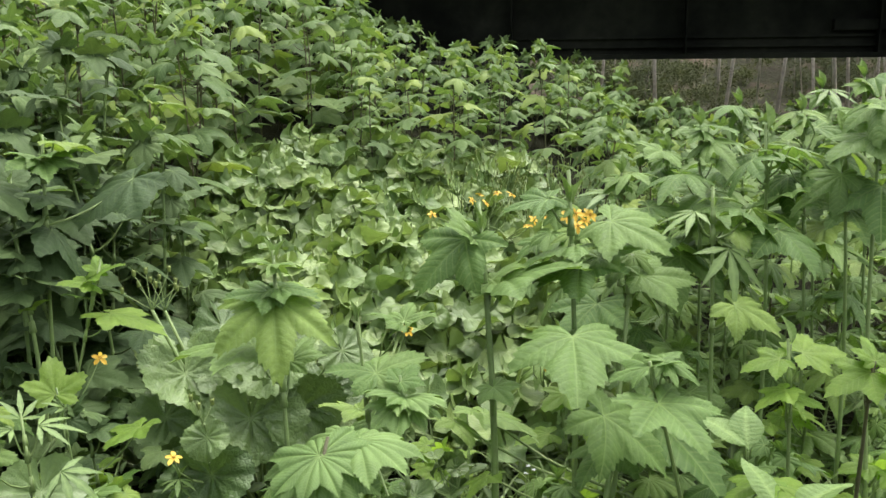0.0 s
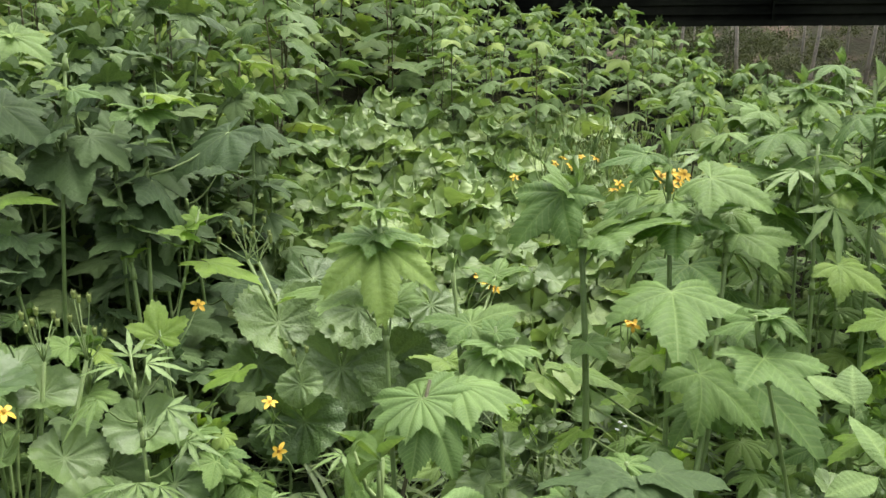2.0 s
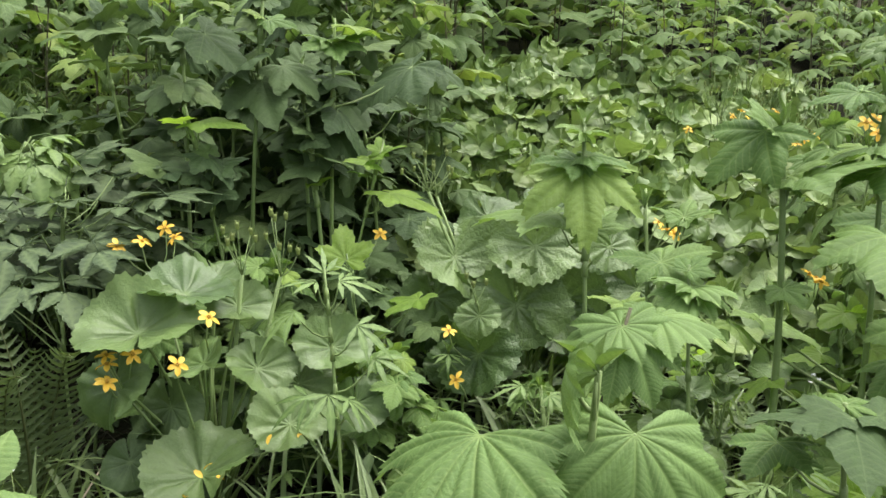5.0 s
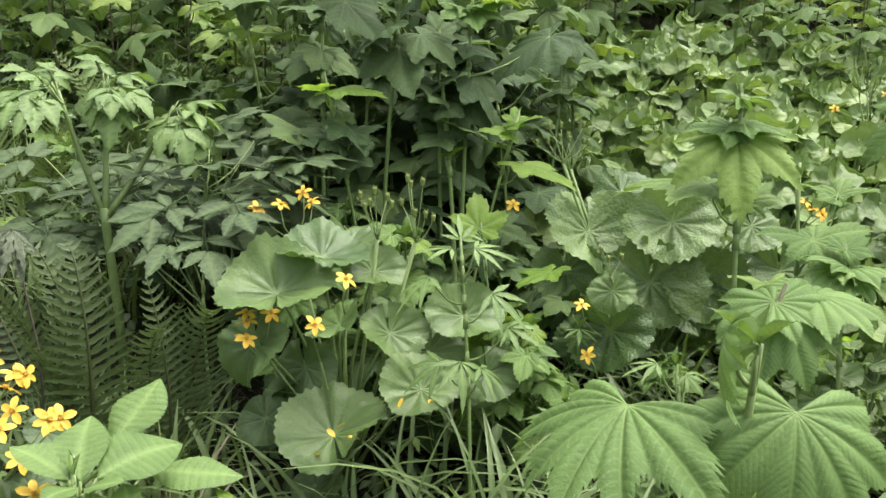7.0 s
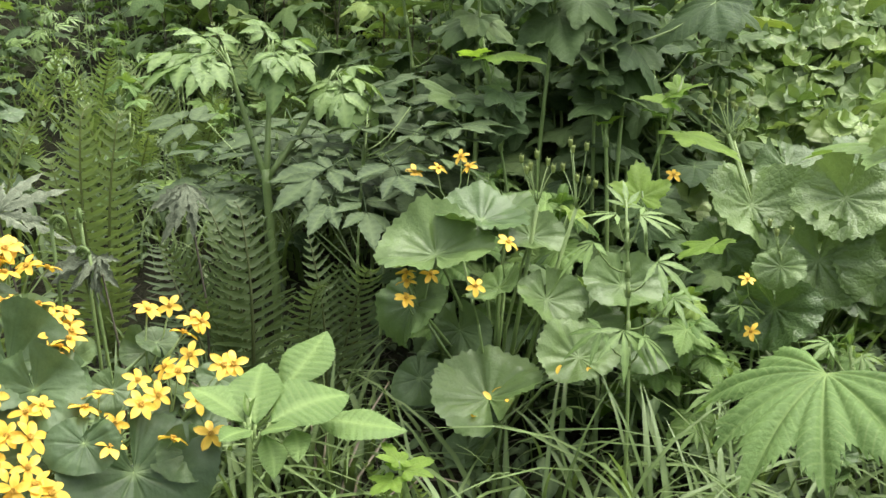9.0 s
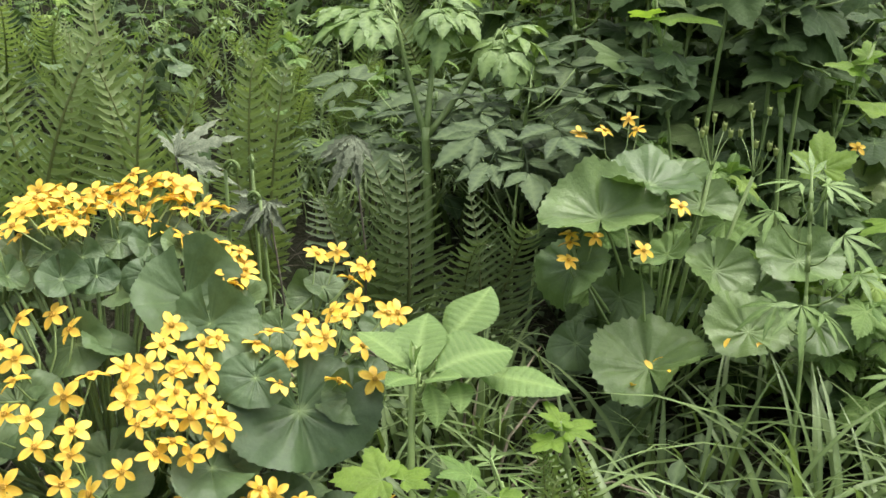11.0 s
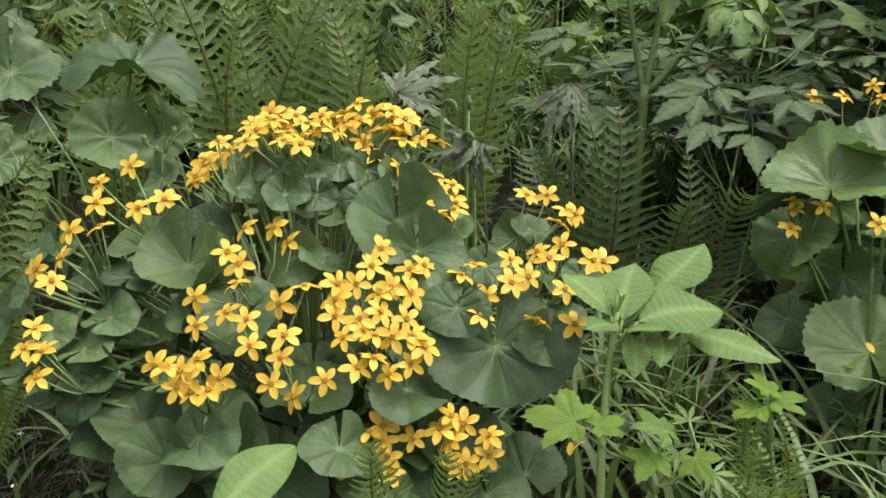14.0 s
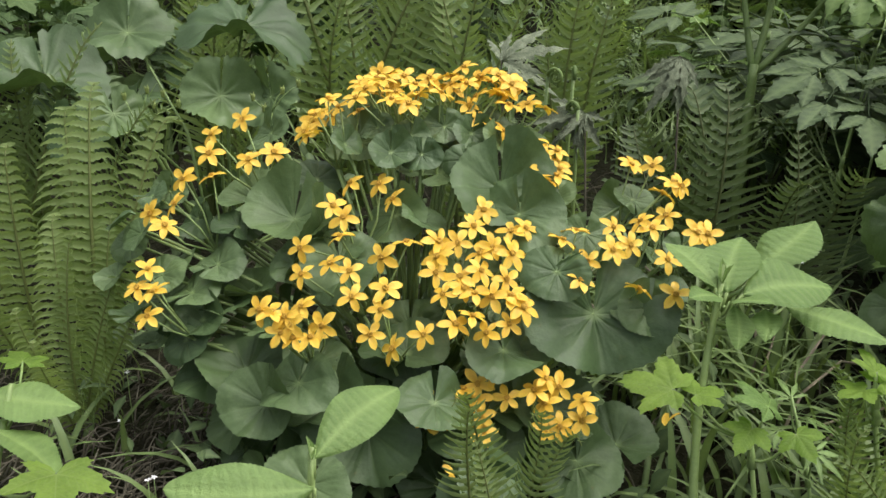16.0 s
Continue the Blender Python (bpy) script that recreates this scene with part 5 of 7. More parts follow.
herb("lobed_herb", (-1.212, -0.314, 0.000), (-1.302, -0.224, 0.468), [
    ("broad", -1.317, -0.264, 0.453, 73, 5, 0.122),
    ("broad", -1.266, -0.257, 0.431, 53, 15, 0.118),
    ("lime", -1.144, -0.192, 0.425, 353, 10, 0.085),
    ("lime", -1.355, -0.207, 0.469, 183, 0, 0.052)], "low herb with pale lobed leaves", "herb", seed=120)
herb("lobed_herb", (-0.853, 1.012, 0.000), (-0.949, 0.961, 0.382), [
    ("lime", -0.947, 0.941, 0.357, 263, 5, 0.052),
    ("lime", -0.939, 0.966, 0.366, 83, 5, 0.070),
    ("lime", -0.949, 0.961, 0.382, 163, -20, 0.052)], "low herb with pale lobed leaves", "herb", seed=121)
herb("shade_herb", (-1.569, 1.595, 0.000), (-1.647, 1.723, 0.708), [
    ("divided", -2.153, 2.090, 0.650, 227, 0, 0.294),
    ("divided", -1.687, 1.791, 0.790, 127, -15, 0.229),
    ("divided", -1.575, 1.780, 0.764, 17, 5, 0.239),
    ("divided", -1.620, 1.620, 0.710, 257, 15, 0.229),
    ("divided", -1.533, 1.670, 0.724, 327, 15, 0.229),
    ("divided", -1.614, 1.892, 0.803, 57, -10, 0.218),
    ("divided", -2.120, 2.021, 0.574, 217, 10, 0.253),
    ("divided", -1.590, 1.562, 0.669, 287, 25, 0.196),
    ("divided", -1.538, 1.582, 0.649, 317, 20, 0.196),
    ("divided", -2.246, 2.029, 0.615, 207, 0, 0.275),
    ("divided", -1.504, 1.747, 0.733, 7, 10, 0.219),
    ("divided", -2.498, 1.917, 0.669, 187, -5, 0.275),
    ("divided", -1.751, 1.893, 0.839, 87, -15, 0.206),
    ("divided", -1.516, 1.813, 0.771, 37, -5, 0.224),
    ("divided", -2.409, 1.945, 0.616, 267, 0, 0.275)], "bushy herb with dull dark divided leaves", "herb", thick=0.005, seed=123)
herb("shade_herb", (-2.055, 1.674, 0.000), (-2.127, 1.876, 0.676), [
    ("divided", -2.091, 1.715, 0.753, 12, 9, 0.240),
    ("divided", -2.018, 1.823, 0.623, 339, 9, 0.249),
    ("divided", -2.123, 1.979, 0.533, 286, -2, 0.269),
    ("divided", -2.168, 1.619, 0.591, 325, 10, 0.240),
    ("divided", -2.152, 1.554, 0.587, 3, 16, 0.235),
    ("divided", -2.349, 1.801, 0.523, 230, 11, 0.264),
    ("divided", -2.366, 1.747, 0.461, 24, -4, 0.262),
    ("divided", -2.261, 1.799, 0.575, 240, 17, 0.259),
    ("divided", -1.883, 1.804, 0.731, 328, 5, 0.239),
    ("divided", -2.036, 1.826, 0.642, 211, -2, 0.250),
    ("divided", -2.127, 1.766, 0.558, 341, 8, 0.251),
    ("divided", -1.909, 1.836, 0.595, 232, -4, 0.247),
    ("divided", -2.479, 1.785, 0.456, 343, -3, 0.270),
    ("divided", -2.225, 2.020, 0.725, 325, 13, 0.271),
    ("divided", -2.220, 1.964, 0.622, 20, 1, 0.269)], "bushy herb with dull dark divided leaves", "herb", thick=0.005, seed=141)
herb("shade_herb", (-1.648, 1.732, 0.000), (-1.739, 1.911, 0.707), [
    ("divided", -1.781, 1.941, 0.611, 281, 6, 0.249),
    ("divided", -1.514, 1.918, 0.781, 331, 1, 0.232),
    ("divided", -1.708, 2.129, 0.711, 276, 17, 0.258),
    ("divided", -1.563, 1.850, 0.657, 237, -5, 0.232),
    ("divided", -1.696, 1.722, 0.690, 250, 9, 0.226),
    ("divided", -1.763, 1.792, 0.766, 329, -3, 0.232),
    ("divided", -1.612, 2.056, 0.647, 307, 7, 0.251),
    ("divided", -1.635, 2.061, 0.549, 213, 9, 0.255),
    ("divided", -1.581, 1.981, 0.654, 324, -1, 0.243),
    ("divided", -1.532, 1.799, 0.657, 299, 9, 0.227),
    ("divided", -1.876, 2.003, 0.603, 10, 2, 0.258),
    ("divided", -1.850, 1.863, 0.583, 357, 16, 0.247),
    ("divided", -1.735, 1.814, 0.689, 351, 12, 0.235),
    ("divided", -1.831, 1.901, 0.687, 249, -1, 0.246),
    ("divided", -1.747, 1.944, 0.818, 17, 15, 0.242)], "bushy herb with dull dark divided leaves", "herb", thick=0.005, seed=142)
herb("meadowsweet", (0.658, 2.536, 0.000), (0.645, 2.667, 1.213), [
    ("palm", 0.681, 2.723, 1.196, 308, 0, 0.116),
    ("soft", 0.673, 2.653, 1.155, 294, 8, 0.123),
    ("soft", 0.687, 2.659, 1.108, 290, 2, 0.134),
    ("soft", 0.593, 2.590, 1.070, 237, 1, 0.141),
    ("palm", 0.682, 2.664, 1.013, 229, 14, 0.156),
    ("palm", 0.678, 2.571, 0.981, 342, 15, 0.161),
    ("palm", 0.718, 2.568, 0.936, 346, 14, 0.171),
    ("soft", 0.568, 2.607, 0.879, 356, 21, 0.186),
    ("soft", 0.595, 2.596, 0.834, 269, 24, 0.195),
    ("bud", 0.646, 2.665, 1.200, 86, -62, 0.068),
    ("bud", 0.646, 2.665, 1.200, 206, -50, 0.055),
    ("soft", 0.646, 2.662, 1.191, 336, 38, 0.071),
    ("palm", 0.646, 2.660, 1.182, 236, 15, 0.074),
    ("bud", 0.646, 2.666, 1.207, 126, -75, 0.042)], "meadowsweet with deeply cut pale leaves", "herb", thick=0.006, seed=151)
herb("meadowsweet", (0.835, 2.849, 0.000), (0.821, 3.004, 1.250), [
    ("soft", 0.795, 2.962, 1.238, 177, -3, 0.125),
    ("finger", 0.813, 3.021, 1.183, 301, 18, 0.139),
    ("finger", 0.774, 2.949, 1.138, 287, 0, 0.148),
    ("soft", 0.859, 2.944, 1.087, 208, 12, 0.159),
    ("soft", 0.767, 3.003, 1.027, 178, 4, 0.174),
    ("finger", 0.761, 2.880, 0.992, 252, 15, 0.179),
    ("finger", 0.741, 2.983, 0.923, 236, 20, 0.198),
    ("palm", 0.736, 2.893, 0.886, 312, 14, 0.204),
    ("palm", 0.718, 2.947, 0.822, 316, 20, 0.220),
    ("bud", 0.822, 3.001, 1.236, 86, -62, 0.076),
    ("bud", 0.822, 3.001, 1.236, 206, -50, 0.061),
    ("soft", 0.822, 2.999, 1.225, 336, 38, 0.079),
    ("palm", 0.822, 2.996, 1.215, 236, 15, 0.083),
    ("bud", 0.821, 3.003, 1.243, 126, -75, 0.047)], "meadowsweet with deeply cut pale leaves", "herb", thick=0.006, seed=152)
herb("meadowsweet", (0.983, 2.674, 0.000), (0.962, 2.813, 1.243), [
    ("soft", 0.959, 2.834, 1.229, 256, 9, 0.119),
    ("palm", 1.017, 2.852, 1.179, 351, 9, 0.130),
    ("soft", 0.932, 2.826, 1.132, 349, 9, 0.141),
    ("palm", 0.910, 2.743, 1.093, 208, 8, 0.147),
    ("soft", 0.940, 2.824, 1.034, 256, 17, 0.163),
    ("palm", 0.926, 2.714, 1.001, 196, 13, 0.168),
    ("palm", 0.937, 2.787, 0.940, 198, 18, 0.183),
    ("palm", 1.056, 2.804, 0.888, 184, 23, 0.195),
    ("soft", 1.037, 2.735, 0.852, 13, 10, 0.202),
    ("bud", 0.963, 2.810, 1.230, 86, -62, 0.071),
    ("bud", 0.963, 2.810, 1.230, 206, -50, 0.057),
    ("soft", 0.963, 2.808, 1.220, 336, 38, 0.074),
    ("palm", 0.963, 2.805, 1.210, 236, 15, 0.077),
    ("bud", 0.963, 2.811, 1.237, 126, -75, 0.044)], "meadowsweet with deeply cut pale leaves", "herb", thick=0.006, seed=153)
herb("meadowsweet", (1.132, 2.987, 0.000), (1.111, 3.150, 1.296), [
    ("finger", 1.122, 3.112, 1.283, 278, 17, 0.129),
    ("soft", 1.146, 3.156, 1.220, 296, -1, 0.145),
    ("soft", 1.071, 3.145, 1.160, 255, 10, 0.159),
    ("palm", 1.069, 3.078, 1.105, 338, 9, 0.169),
    ("palm", 1.151, 3.106, 1.041, 272, 3, 0.184),
    ("palm", 1.212, 3.131, 0.976, 169, 12, 0.200),
    ("palm", 1.036, 3.013, 0.931, 205, 18, 0.207),
    ("finger", 1.061, 3.108, 0.852, 214, 10, 0.228),
    ("bud", 1.111, 3.147, 1.282, 86, -62, 0.078),
    ("bud", 1.111, 3.147, 1.282, 206, -50, 0.063),
    ("soft", 1.111, 3.144, 1.271, 336, 38, 0.082),
    ("palm", 1.111, 3.142, 1.260, 236, 15, 0.086),
    ("bud", 1.111, 3.148, 1.289, 126, -75, 0.049)], "meadowsweet with deeply cut pale leaves", "herb", thick=0.006, seed=154)
herb("meadowsweet", (1.206, 2.815, 0.000), (1.180, 2.961, 1.337), [
    ("palm", 1.223, 2.996, 1.322, 256, 8, 0.123),
    ("palm", 1.223, 2.970, 1.273, 5, 11, 0.134),
    ("palm", 1.147, 2.901, 1.228, 309, 17, 0.142),
    ("palm", 1.124, 2.930, 1.176, 238, 17, 0.155),
    ("finger", 1.138, 2.927, 1.127, 185, 12, 0.166),
    ("soft", 1.095, 2.869, 1.083, 309, 14, 0.175),
    ("finger", 1.112, 2.884, 1.031, 164, 8, 0.187),
    ("palm", 1.228, 2.868, 0.984, 273, 15, 0.197),
    ("soft", 1.128, 2.858, 0.934, 326, 15, 0.208),
    ("bud", 1.180, 2.958, 1.323, 86, -62, 0.073),
    ("bud", 1.180, 2.958, 1.323, 206, -50, 0.059),
    ("soft", 1.180, 2.955, 1.313, 336, 38, 0.077),
    ("palm", 1.180, 2.953, 1.303, 236, 15, 0.080),
    ("bud", 1.180, 2.959, 1.330, 126, -75, 0.045)], "meadowsweet with deeply cut pale leaves", "herb", thick=0.006, seed=155)
herb("meadowsweet", (0.434, 2.573, 0.000), (0.431, 2.714, 1.068), [
    ("soft", 0.456, 2.684, 1.059, 242, 1, 0.116),
    ("finger", 0.396, 2.689, 1.003, 235, 1, 0.129),
    ("finger", 0.418, 2.739, 0.938, 285, 8, 0.144),
    ("finger", 0.463, 2.714, 0.886, 168, 21, 0.156),
    ("finger", 0.503, 2.643, 0.845, 166, 4, 0.164),
    ("finger", 0.476, 2.614, 0.795, 355, 19, 0.175),
    ("finger", 0.470, 2.615, 0.739, 350, 27, 0.187),
    ("palm", 0.361, 2.583, 0.689, 236, 23, 0.199),
    ("bud", 0.431, 2.711, 1.055, 86, -62, 0.071),
    ("bud", 0.431, 2.711, 1.055, 206, -50, 0.057),
    ("soft", 0.431, 2.709, 1.045, 336, 38, 0.074),
    ("palm", 0.431, 2.707, 1.035, 236, 15, 0.077),
    ("bud", 0.431, 2.713, 1.062, 126, -75, 0.044)], "meadowsweet with deeply cut pale leaves", "herb", thick=0.006, seed=156)
herb("meadowsweet", (0.598, 2.791, 0.000), (0.590, 2.948, 1.112), [
    ("palm", 0.569, 2.886, 1.104, 239, 3, 0.124),
    ("soft", 0.574, 2.959, 1.036, 161, 19, 0.141),
    ("palm", 0.622, 2.899, 0.985, 321, 1, 0.151),
    ("palm", 0.527, 2.843, 0.934, 332, 3, 0.162),
    ("palm", 0.674, 2.912, 0.863, 299, 8, 0.178),
    ("soft", 0.690, 2.936, 0.797, 239, 25, 0.194),
    ("soft", 0.512, 2.879, 0.746, 312, 22, 0.205),
    ("palm", 0.485, 2.864, 0.688, 284, 11, 0.218),
    ("bud", 0.590, 2.945, 1.097, 86, -62, 0.076),
    ("bud", 0.590, 2.945, 1.097, 206, -50, 0.061),
    ("soft", 0.590, 2.942, 1.087, 336, 38, 0.079),
    ("palm", 0.591, 2.940, 1.076, 236, 15, 0.083),
    ("bud", 0.590, 2.946, 1.104, 126, -75, 0.047)], "meadowsweet with deeply cut pale leaves", "herb", thick=0.006, seed=157)
herb("meadowsweet", (0.784, 2.366, 0.000), (0.758, 2.374, 1.228), [
    ("soft", 0.719, 2.330, 1.140, 216, 25, 0.128),
    ("soft", 0.780, 2.361, 1.158, 6, 20, 0.122),
    ("soft", 0.675, 2.218, 1.029, 336, 20, 0.130),
    ("palm", 0.771, 2.219, 0.982, 296, 20, 0.151),
    ("bud", 0.765, 2.372, 1.214, 96, -60, 0.086),
    ("soft", 0.836, 2.421, 1.166, 26, 15, 0.132)], "meadowsweet with deeply cut pale leaves", "herb", thick=0.007, seed=124)
herb("meadowsweet", (1.008, 2.393, 0.000), (0.957, 2.390, 1.198), [
    ("soft", 0.935, 2.316, 1.107, 256, 35, 0.126),
    ("soft", 0.965, 2.385, 1.170, 346, 25, 0.143),
    ("palm", 0.924, 2.359, 1.072, 196, 20, 0.129),
    ("palm", 1.009, 2.368, 1.072, 6, 15, 0.157),
    ("bud", 0.957, 2.390, 1.198, 96, -60, 0.086)], "meadowsweet with deeply cut pale leaves", "herb", thick=0.007, seed=125)
herb("meadowsweet", (0.595, 2.040, 0.000), (0.609, 2.224, 1.090), [
    ("finger", 0.639, 2.146, 0.954, 281, 45, 0.147),
    ("finger", 0.567, 2.206, 1.031, 206, 15, 0.123),
    ("finger", 0.607, 2.218, 1.064, 36, 0, 0.109),
    ("palm", 0.644, 2.070, 0.836, 336, 20, 0.118),
    ("finger", 0.703, 2.223, 1.036, 6, 12, 0.123)], "meadowsweet with deeply cut pale leaves", "herb", thick=0.007, seed=126)
herb("meadowsweet", (1.039, 2.160, 0.000), (1.018, 2.322, 1.327), [
    ("soft", 1.012, 2.313, 1.287, 246, 20, 0.151),
    ("soft", 1.039, 2.310, 1.260, 306, 20, 0.151),
    ("palm", 0.993, 2.293, 1.207, 206, 15, 0.151),
    ("palm", 1.015, 2.269, 1.086, 256, 30, 0.164)], "meadowsweet with deeply cut pale leaves", "herb", thick=0.007, seed=127)
herb("meadowsweet", (0.707, 1.824, 0.000), (0.701, 1.819, 0.837), [
    ("lime", 0.684, 1.808, 0.798, 186, 10, 0.081),
    ("lime", 0.730, 1.816, 0.808, 16, 0, 0.098),
    ("lime", 0.691, 1.777, 0.743, 206, 15, 0.080),
    ("lime", 0.703, 1.775, 0.732, 346, 10, 0.068),
    ("bud", 0.707, 1.817, 0.826, 96, -50, 0.069)], "young meadowsweet with pale fresh leaves", "herb", seed=128)
herb("meadowsweet", (0.816, 1.726, 0.000), (0.837, 1.728, 0.824), [
    ("lime", 0.832, 1.723, 0.803, 196, 15, 0.098),
    ("lime", 0.853, 1.728, 0.813, 26, 5, 0.098),
    ("lime", 0.842, 1.729, 0.824, 96, -40, 0.065)], "young meadowsweet with pale fresh leaves", "herb", stalk=STALK_RED, seed=129)
herb("broad_leaved_herb", (0.595, 1.578, 0.000), (0.584, 1.621, 0.699), [
    ("broad", 0.585, 1.598, 0.687, 86, -50, 0.099),
    ("broad", 0.580, 1.599, 0.697, 156, -35, 0.094),
    ("lime", 0.622, 1.514, 0.662, 336, 10, 0.129),
    ("lime", 0.592, 1.513, 0.672, 206, 10, 0.090)], "pale broad-leaved herb folded upright", "herb", seed=130)
herb("broad_leaved_herb", (0.665, 1.462, 0.000), (0.620, 1.432, 0.665), [
    ("broad", 0.602, 1.427, 0.656, 118, -40, 0.112),
    ("broad", 0.629, 1.430, 0.652, 38, -25, 0.131),
    ("broad", 0.648, 1.432, 0.647, 358, 0, 0.121),
    ("broad", 0.583, 1.422, 0.647, 208, 0, 0.093)], "pale broad-leaved herb with toothed leaves", "herb", seed=134)
herb("meadowsweet", (0.198, 1.268, 0.000), (0.176, 1.278, 0.711), [
    ("dark", 0.185, 1.256, 0.699, 279, 12, 0.146),
    ("dark", 0.147, 1.266, 0.694, 199, 8, 0.113),
    ("dark", 0.224, 1.285, 0.694, 4, 10, 0.113),
    ("palm", 0.090, 1.287, 0.627, 244, 15, 0.099),
    ("soft", 0.176, 1.277, 0.707, 104, -10, 0.078)], "tall meadowsweet with palmate toothed leaves on a green stem", "herb", thick=0.007, seed=135)
herb("meadowsweet", (-0.188, 1.328, 0.0), (-0.272, 1.507, 1.076), [
    ("umb", -0.269, 1.489, 0.992, 285, 28, 0.150, 0),
    ("palm", -0.276, 1.490, 1.002, 210, -6, 0.079),
    ("palm", -0.262, 1.496, 1.012, 357, 3, 0.080),
    ("bud", -0.272, 1.503, 1.056, 147, -61, 0.050),
    ("bud", -0.272, 1.503, 1.056, 50, -54, 0.050),
    ("soft", -0.272, 1.502, 1.051, 243, -35, 0.057),
    ("soft", -0.270, 1.502, 1.049, 342, -29, 0.055),
    ("palm", -0.310, 1.487, 0.906, 183, 4, 0.149, 0),
    ("palm", -0.248, 1.494, 0.875, 79, -23, 0.086)], "meadowsweet with one wide umbrella-like leaf under its tip", "herb", thick=0.0060, seed=101)
herb("meadowsweet", (-0.061, 1.726, 0.0), (-0.206, 1.885, 0.877), [
    ("palm", -0.158, 1.848, 0.726, 29, -19, 0.127, 12),
    ("palm", -0.160, 1.847, 0.726, 186, -13, 0.107, -12),
    ("bud", -0.206, 1.873, 0.835, 145, -70, 0.052),
    ("bud", -0.203, 1.874, 0.835, 48, -67, 0.049),
    ("palm", -0.135, 2.152, 0.745, 335, -26, 0.108),
    ("palm", -0.150, 2.151, 0.747, 180, -28, 0.085),
    ("palm", -0.143, 2.154, 0.755, 80, -24, 0.080)], "tall meadowsweet with palmate toothed leaves on a green stem", "herb", thick=0.0060, seed=102)
herb("meadowsweet", (-0.006, 1.616, 0.0), (-0.096, 1.788, 0.745), [
    ("corr", -0.088, 1.774, 0.702, 220, -30, 0.082),
    ("corr", -0.085, 1.773, 0.700, 343, -16, 0.092),
    ("corr", -0.087, 1.771, 0.695, 274, 7, 0.102),
    ("palm", -0.096, 1.784, 0.733, 55, -15, 0.066),
    ("palm", -0.269, 2.160, 0.509, 200, -22, 0.113),
    ("palm", -0.269, 2.161, 0.513, 351, -19, 0.076),
    ("palm", -0.178, 1.884, 0.599, 326, 20, 0.111)], "tall meadowsweet with palmate toothed leaves on a green stem", "herb", thick=0.0060, seed=131)
herb("meadowsweet", (0.098, 1.861, 0.0), (0.052, 2.052, 1.077), [
    ("palm", 0.024, 2.037, 0.991, 206, 37, 0.185, -20),
    ("palm", 0.043, 2.038, 0.992, 141, -34, 0.110),
    ("palm", 0.114, 2.020, 0.896, 345, -12, 0.203, 0),
    ("palm", 0.074, 2.016, 0.882, 191, -14, 0.112),
    ("bud", 0.056, 2.040, 0.998, 144, -76, 0.084),
    ("bud", 0.061, 2.040, 0.999, 5, -81, 0.069),
    ("bud", 0.059, 2.039, 0.996, 185, -48, 0.064),
    ("palm", 0.086, 2.020, 0.898, 50, -18, 0.123),
    ("palm", 0.093, 1.952, 0.662, 305, 17, 0.077)], "tall meadowsweet with palmate toothed leaves on a green stem", "herb", thick=0.0105, seed=103)
herb("meadowsweet", (0.278, 1.957, 0.0), (0.259, 2.137, 1.140), [
    ("palm", 0.359, 2.113, 1.022, 331, 14, 0.170, 20),
    ("palm", 0.212, 2.131, 1.070, 191, 15, 0.124),
    ("palm", 0.275, 2.110, 0.960, 206, 7, 0.140),
    ("palm", 0.333, 2.101, 0.936, 357, -18, 0.118),
    ("bud", 0.260, 2.127, 1.056, 147, -76, 0.085),
    ("bud", 0.267, 2.127, 1.056, 15, -69, 0.076),
    ("soft", 0.265, 2.126, 1.050, 169, -46, 0.061),
    ("palm", 0.290, 2.100, 0.916, 267, 16, 0.159),
    ("palm", 0.297, 2.065, 0.775, 318, -16, 0.097),
    ("palm", 0.266, 1.813, 0.833, 276, 13, 0.202, 0)], "tall meadowsweet with palmate toothed leaves on a green stem", "herb", thick=0.0085, seed=104)
herb("meadowsweet", (0.326, 1.981, 0.0), (0.431, 2.123, 0.668), [
    ("palm", 0.441, 2.087, 0.568, 312, 15, 0.274, 0),
    ("soft", 0.440, 2.116, 0.650, 299, -15, 0.100),
    ("soft", 0.431, 2.119, 0.656, 267, 3, 0.108),
    ("palm", 0.357, 1.972, 0.523, 232, 19, 0.134),
    ("lime", 0.081, 1.950, 0.445, 237, 8, 0.089),
    ("palm", -0.011, 2.087, 0.518, 304, 9, 0.110),
    ("palm", 0.056, 2.143, 0.517, 335, 12, 0.166)], "tall meadowsweet with palmate toothed leaves on a green stem", "herb", thick=0.0090, seed=133)
herb("corrugated_herb", (-0.277, 1.207, 0.0), (-0.157, 1.392, 0.779), [
    ("corr", -0.167, 1.379, 0.751, 316, 34, 0.134, 10),
    ("corr", -0.170, 1.377, 0.749, 226, 12, 0.100),
    ("corr", -0.118, 1.452, 0.746, 328, -0, 0.119, 0),
    ("corr", -0.140, 1.450, 0.752, 208, 1, 0.076),
    ("palm", -0.153, 1.443, 0.740, 56, -6, 0.080)], "herb with deeply corrugated leaves", "herb", thick=0.0060, stalk=STALK_RED, seed=132)
herb("meadowsweet", (-1.098, 2.042, 0.0), (-0.961, 2.214, 0.888), [
    ("lime", -0.981, 2.197, 0.841, 13, -23, 0.094),
    ("lime", -0.985, 2.192, 0.826, 224, -14, 0.081),
    ("lime", -0.970, 2.205, 0.858, 114, -47, 0.054),
    ("lime", -0.938, 2.195, 0.745, 355, 9, 0.158),
    ("palm", -0.999, 2.179, 0.790, 202, -12, 0.057),
    ("bud", -0.963, 2.211, 0.873, 47, -69, 0.027)], "slim herb with bright lime-green lobed leaves", "herb", thick=0.0050, seed=114)
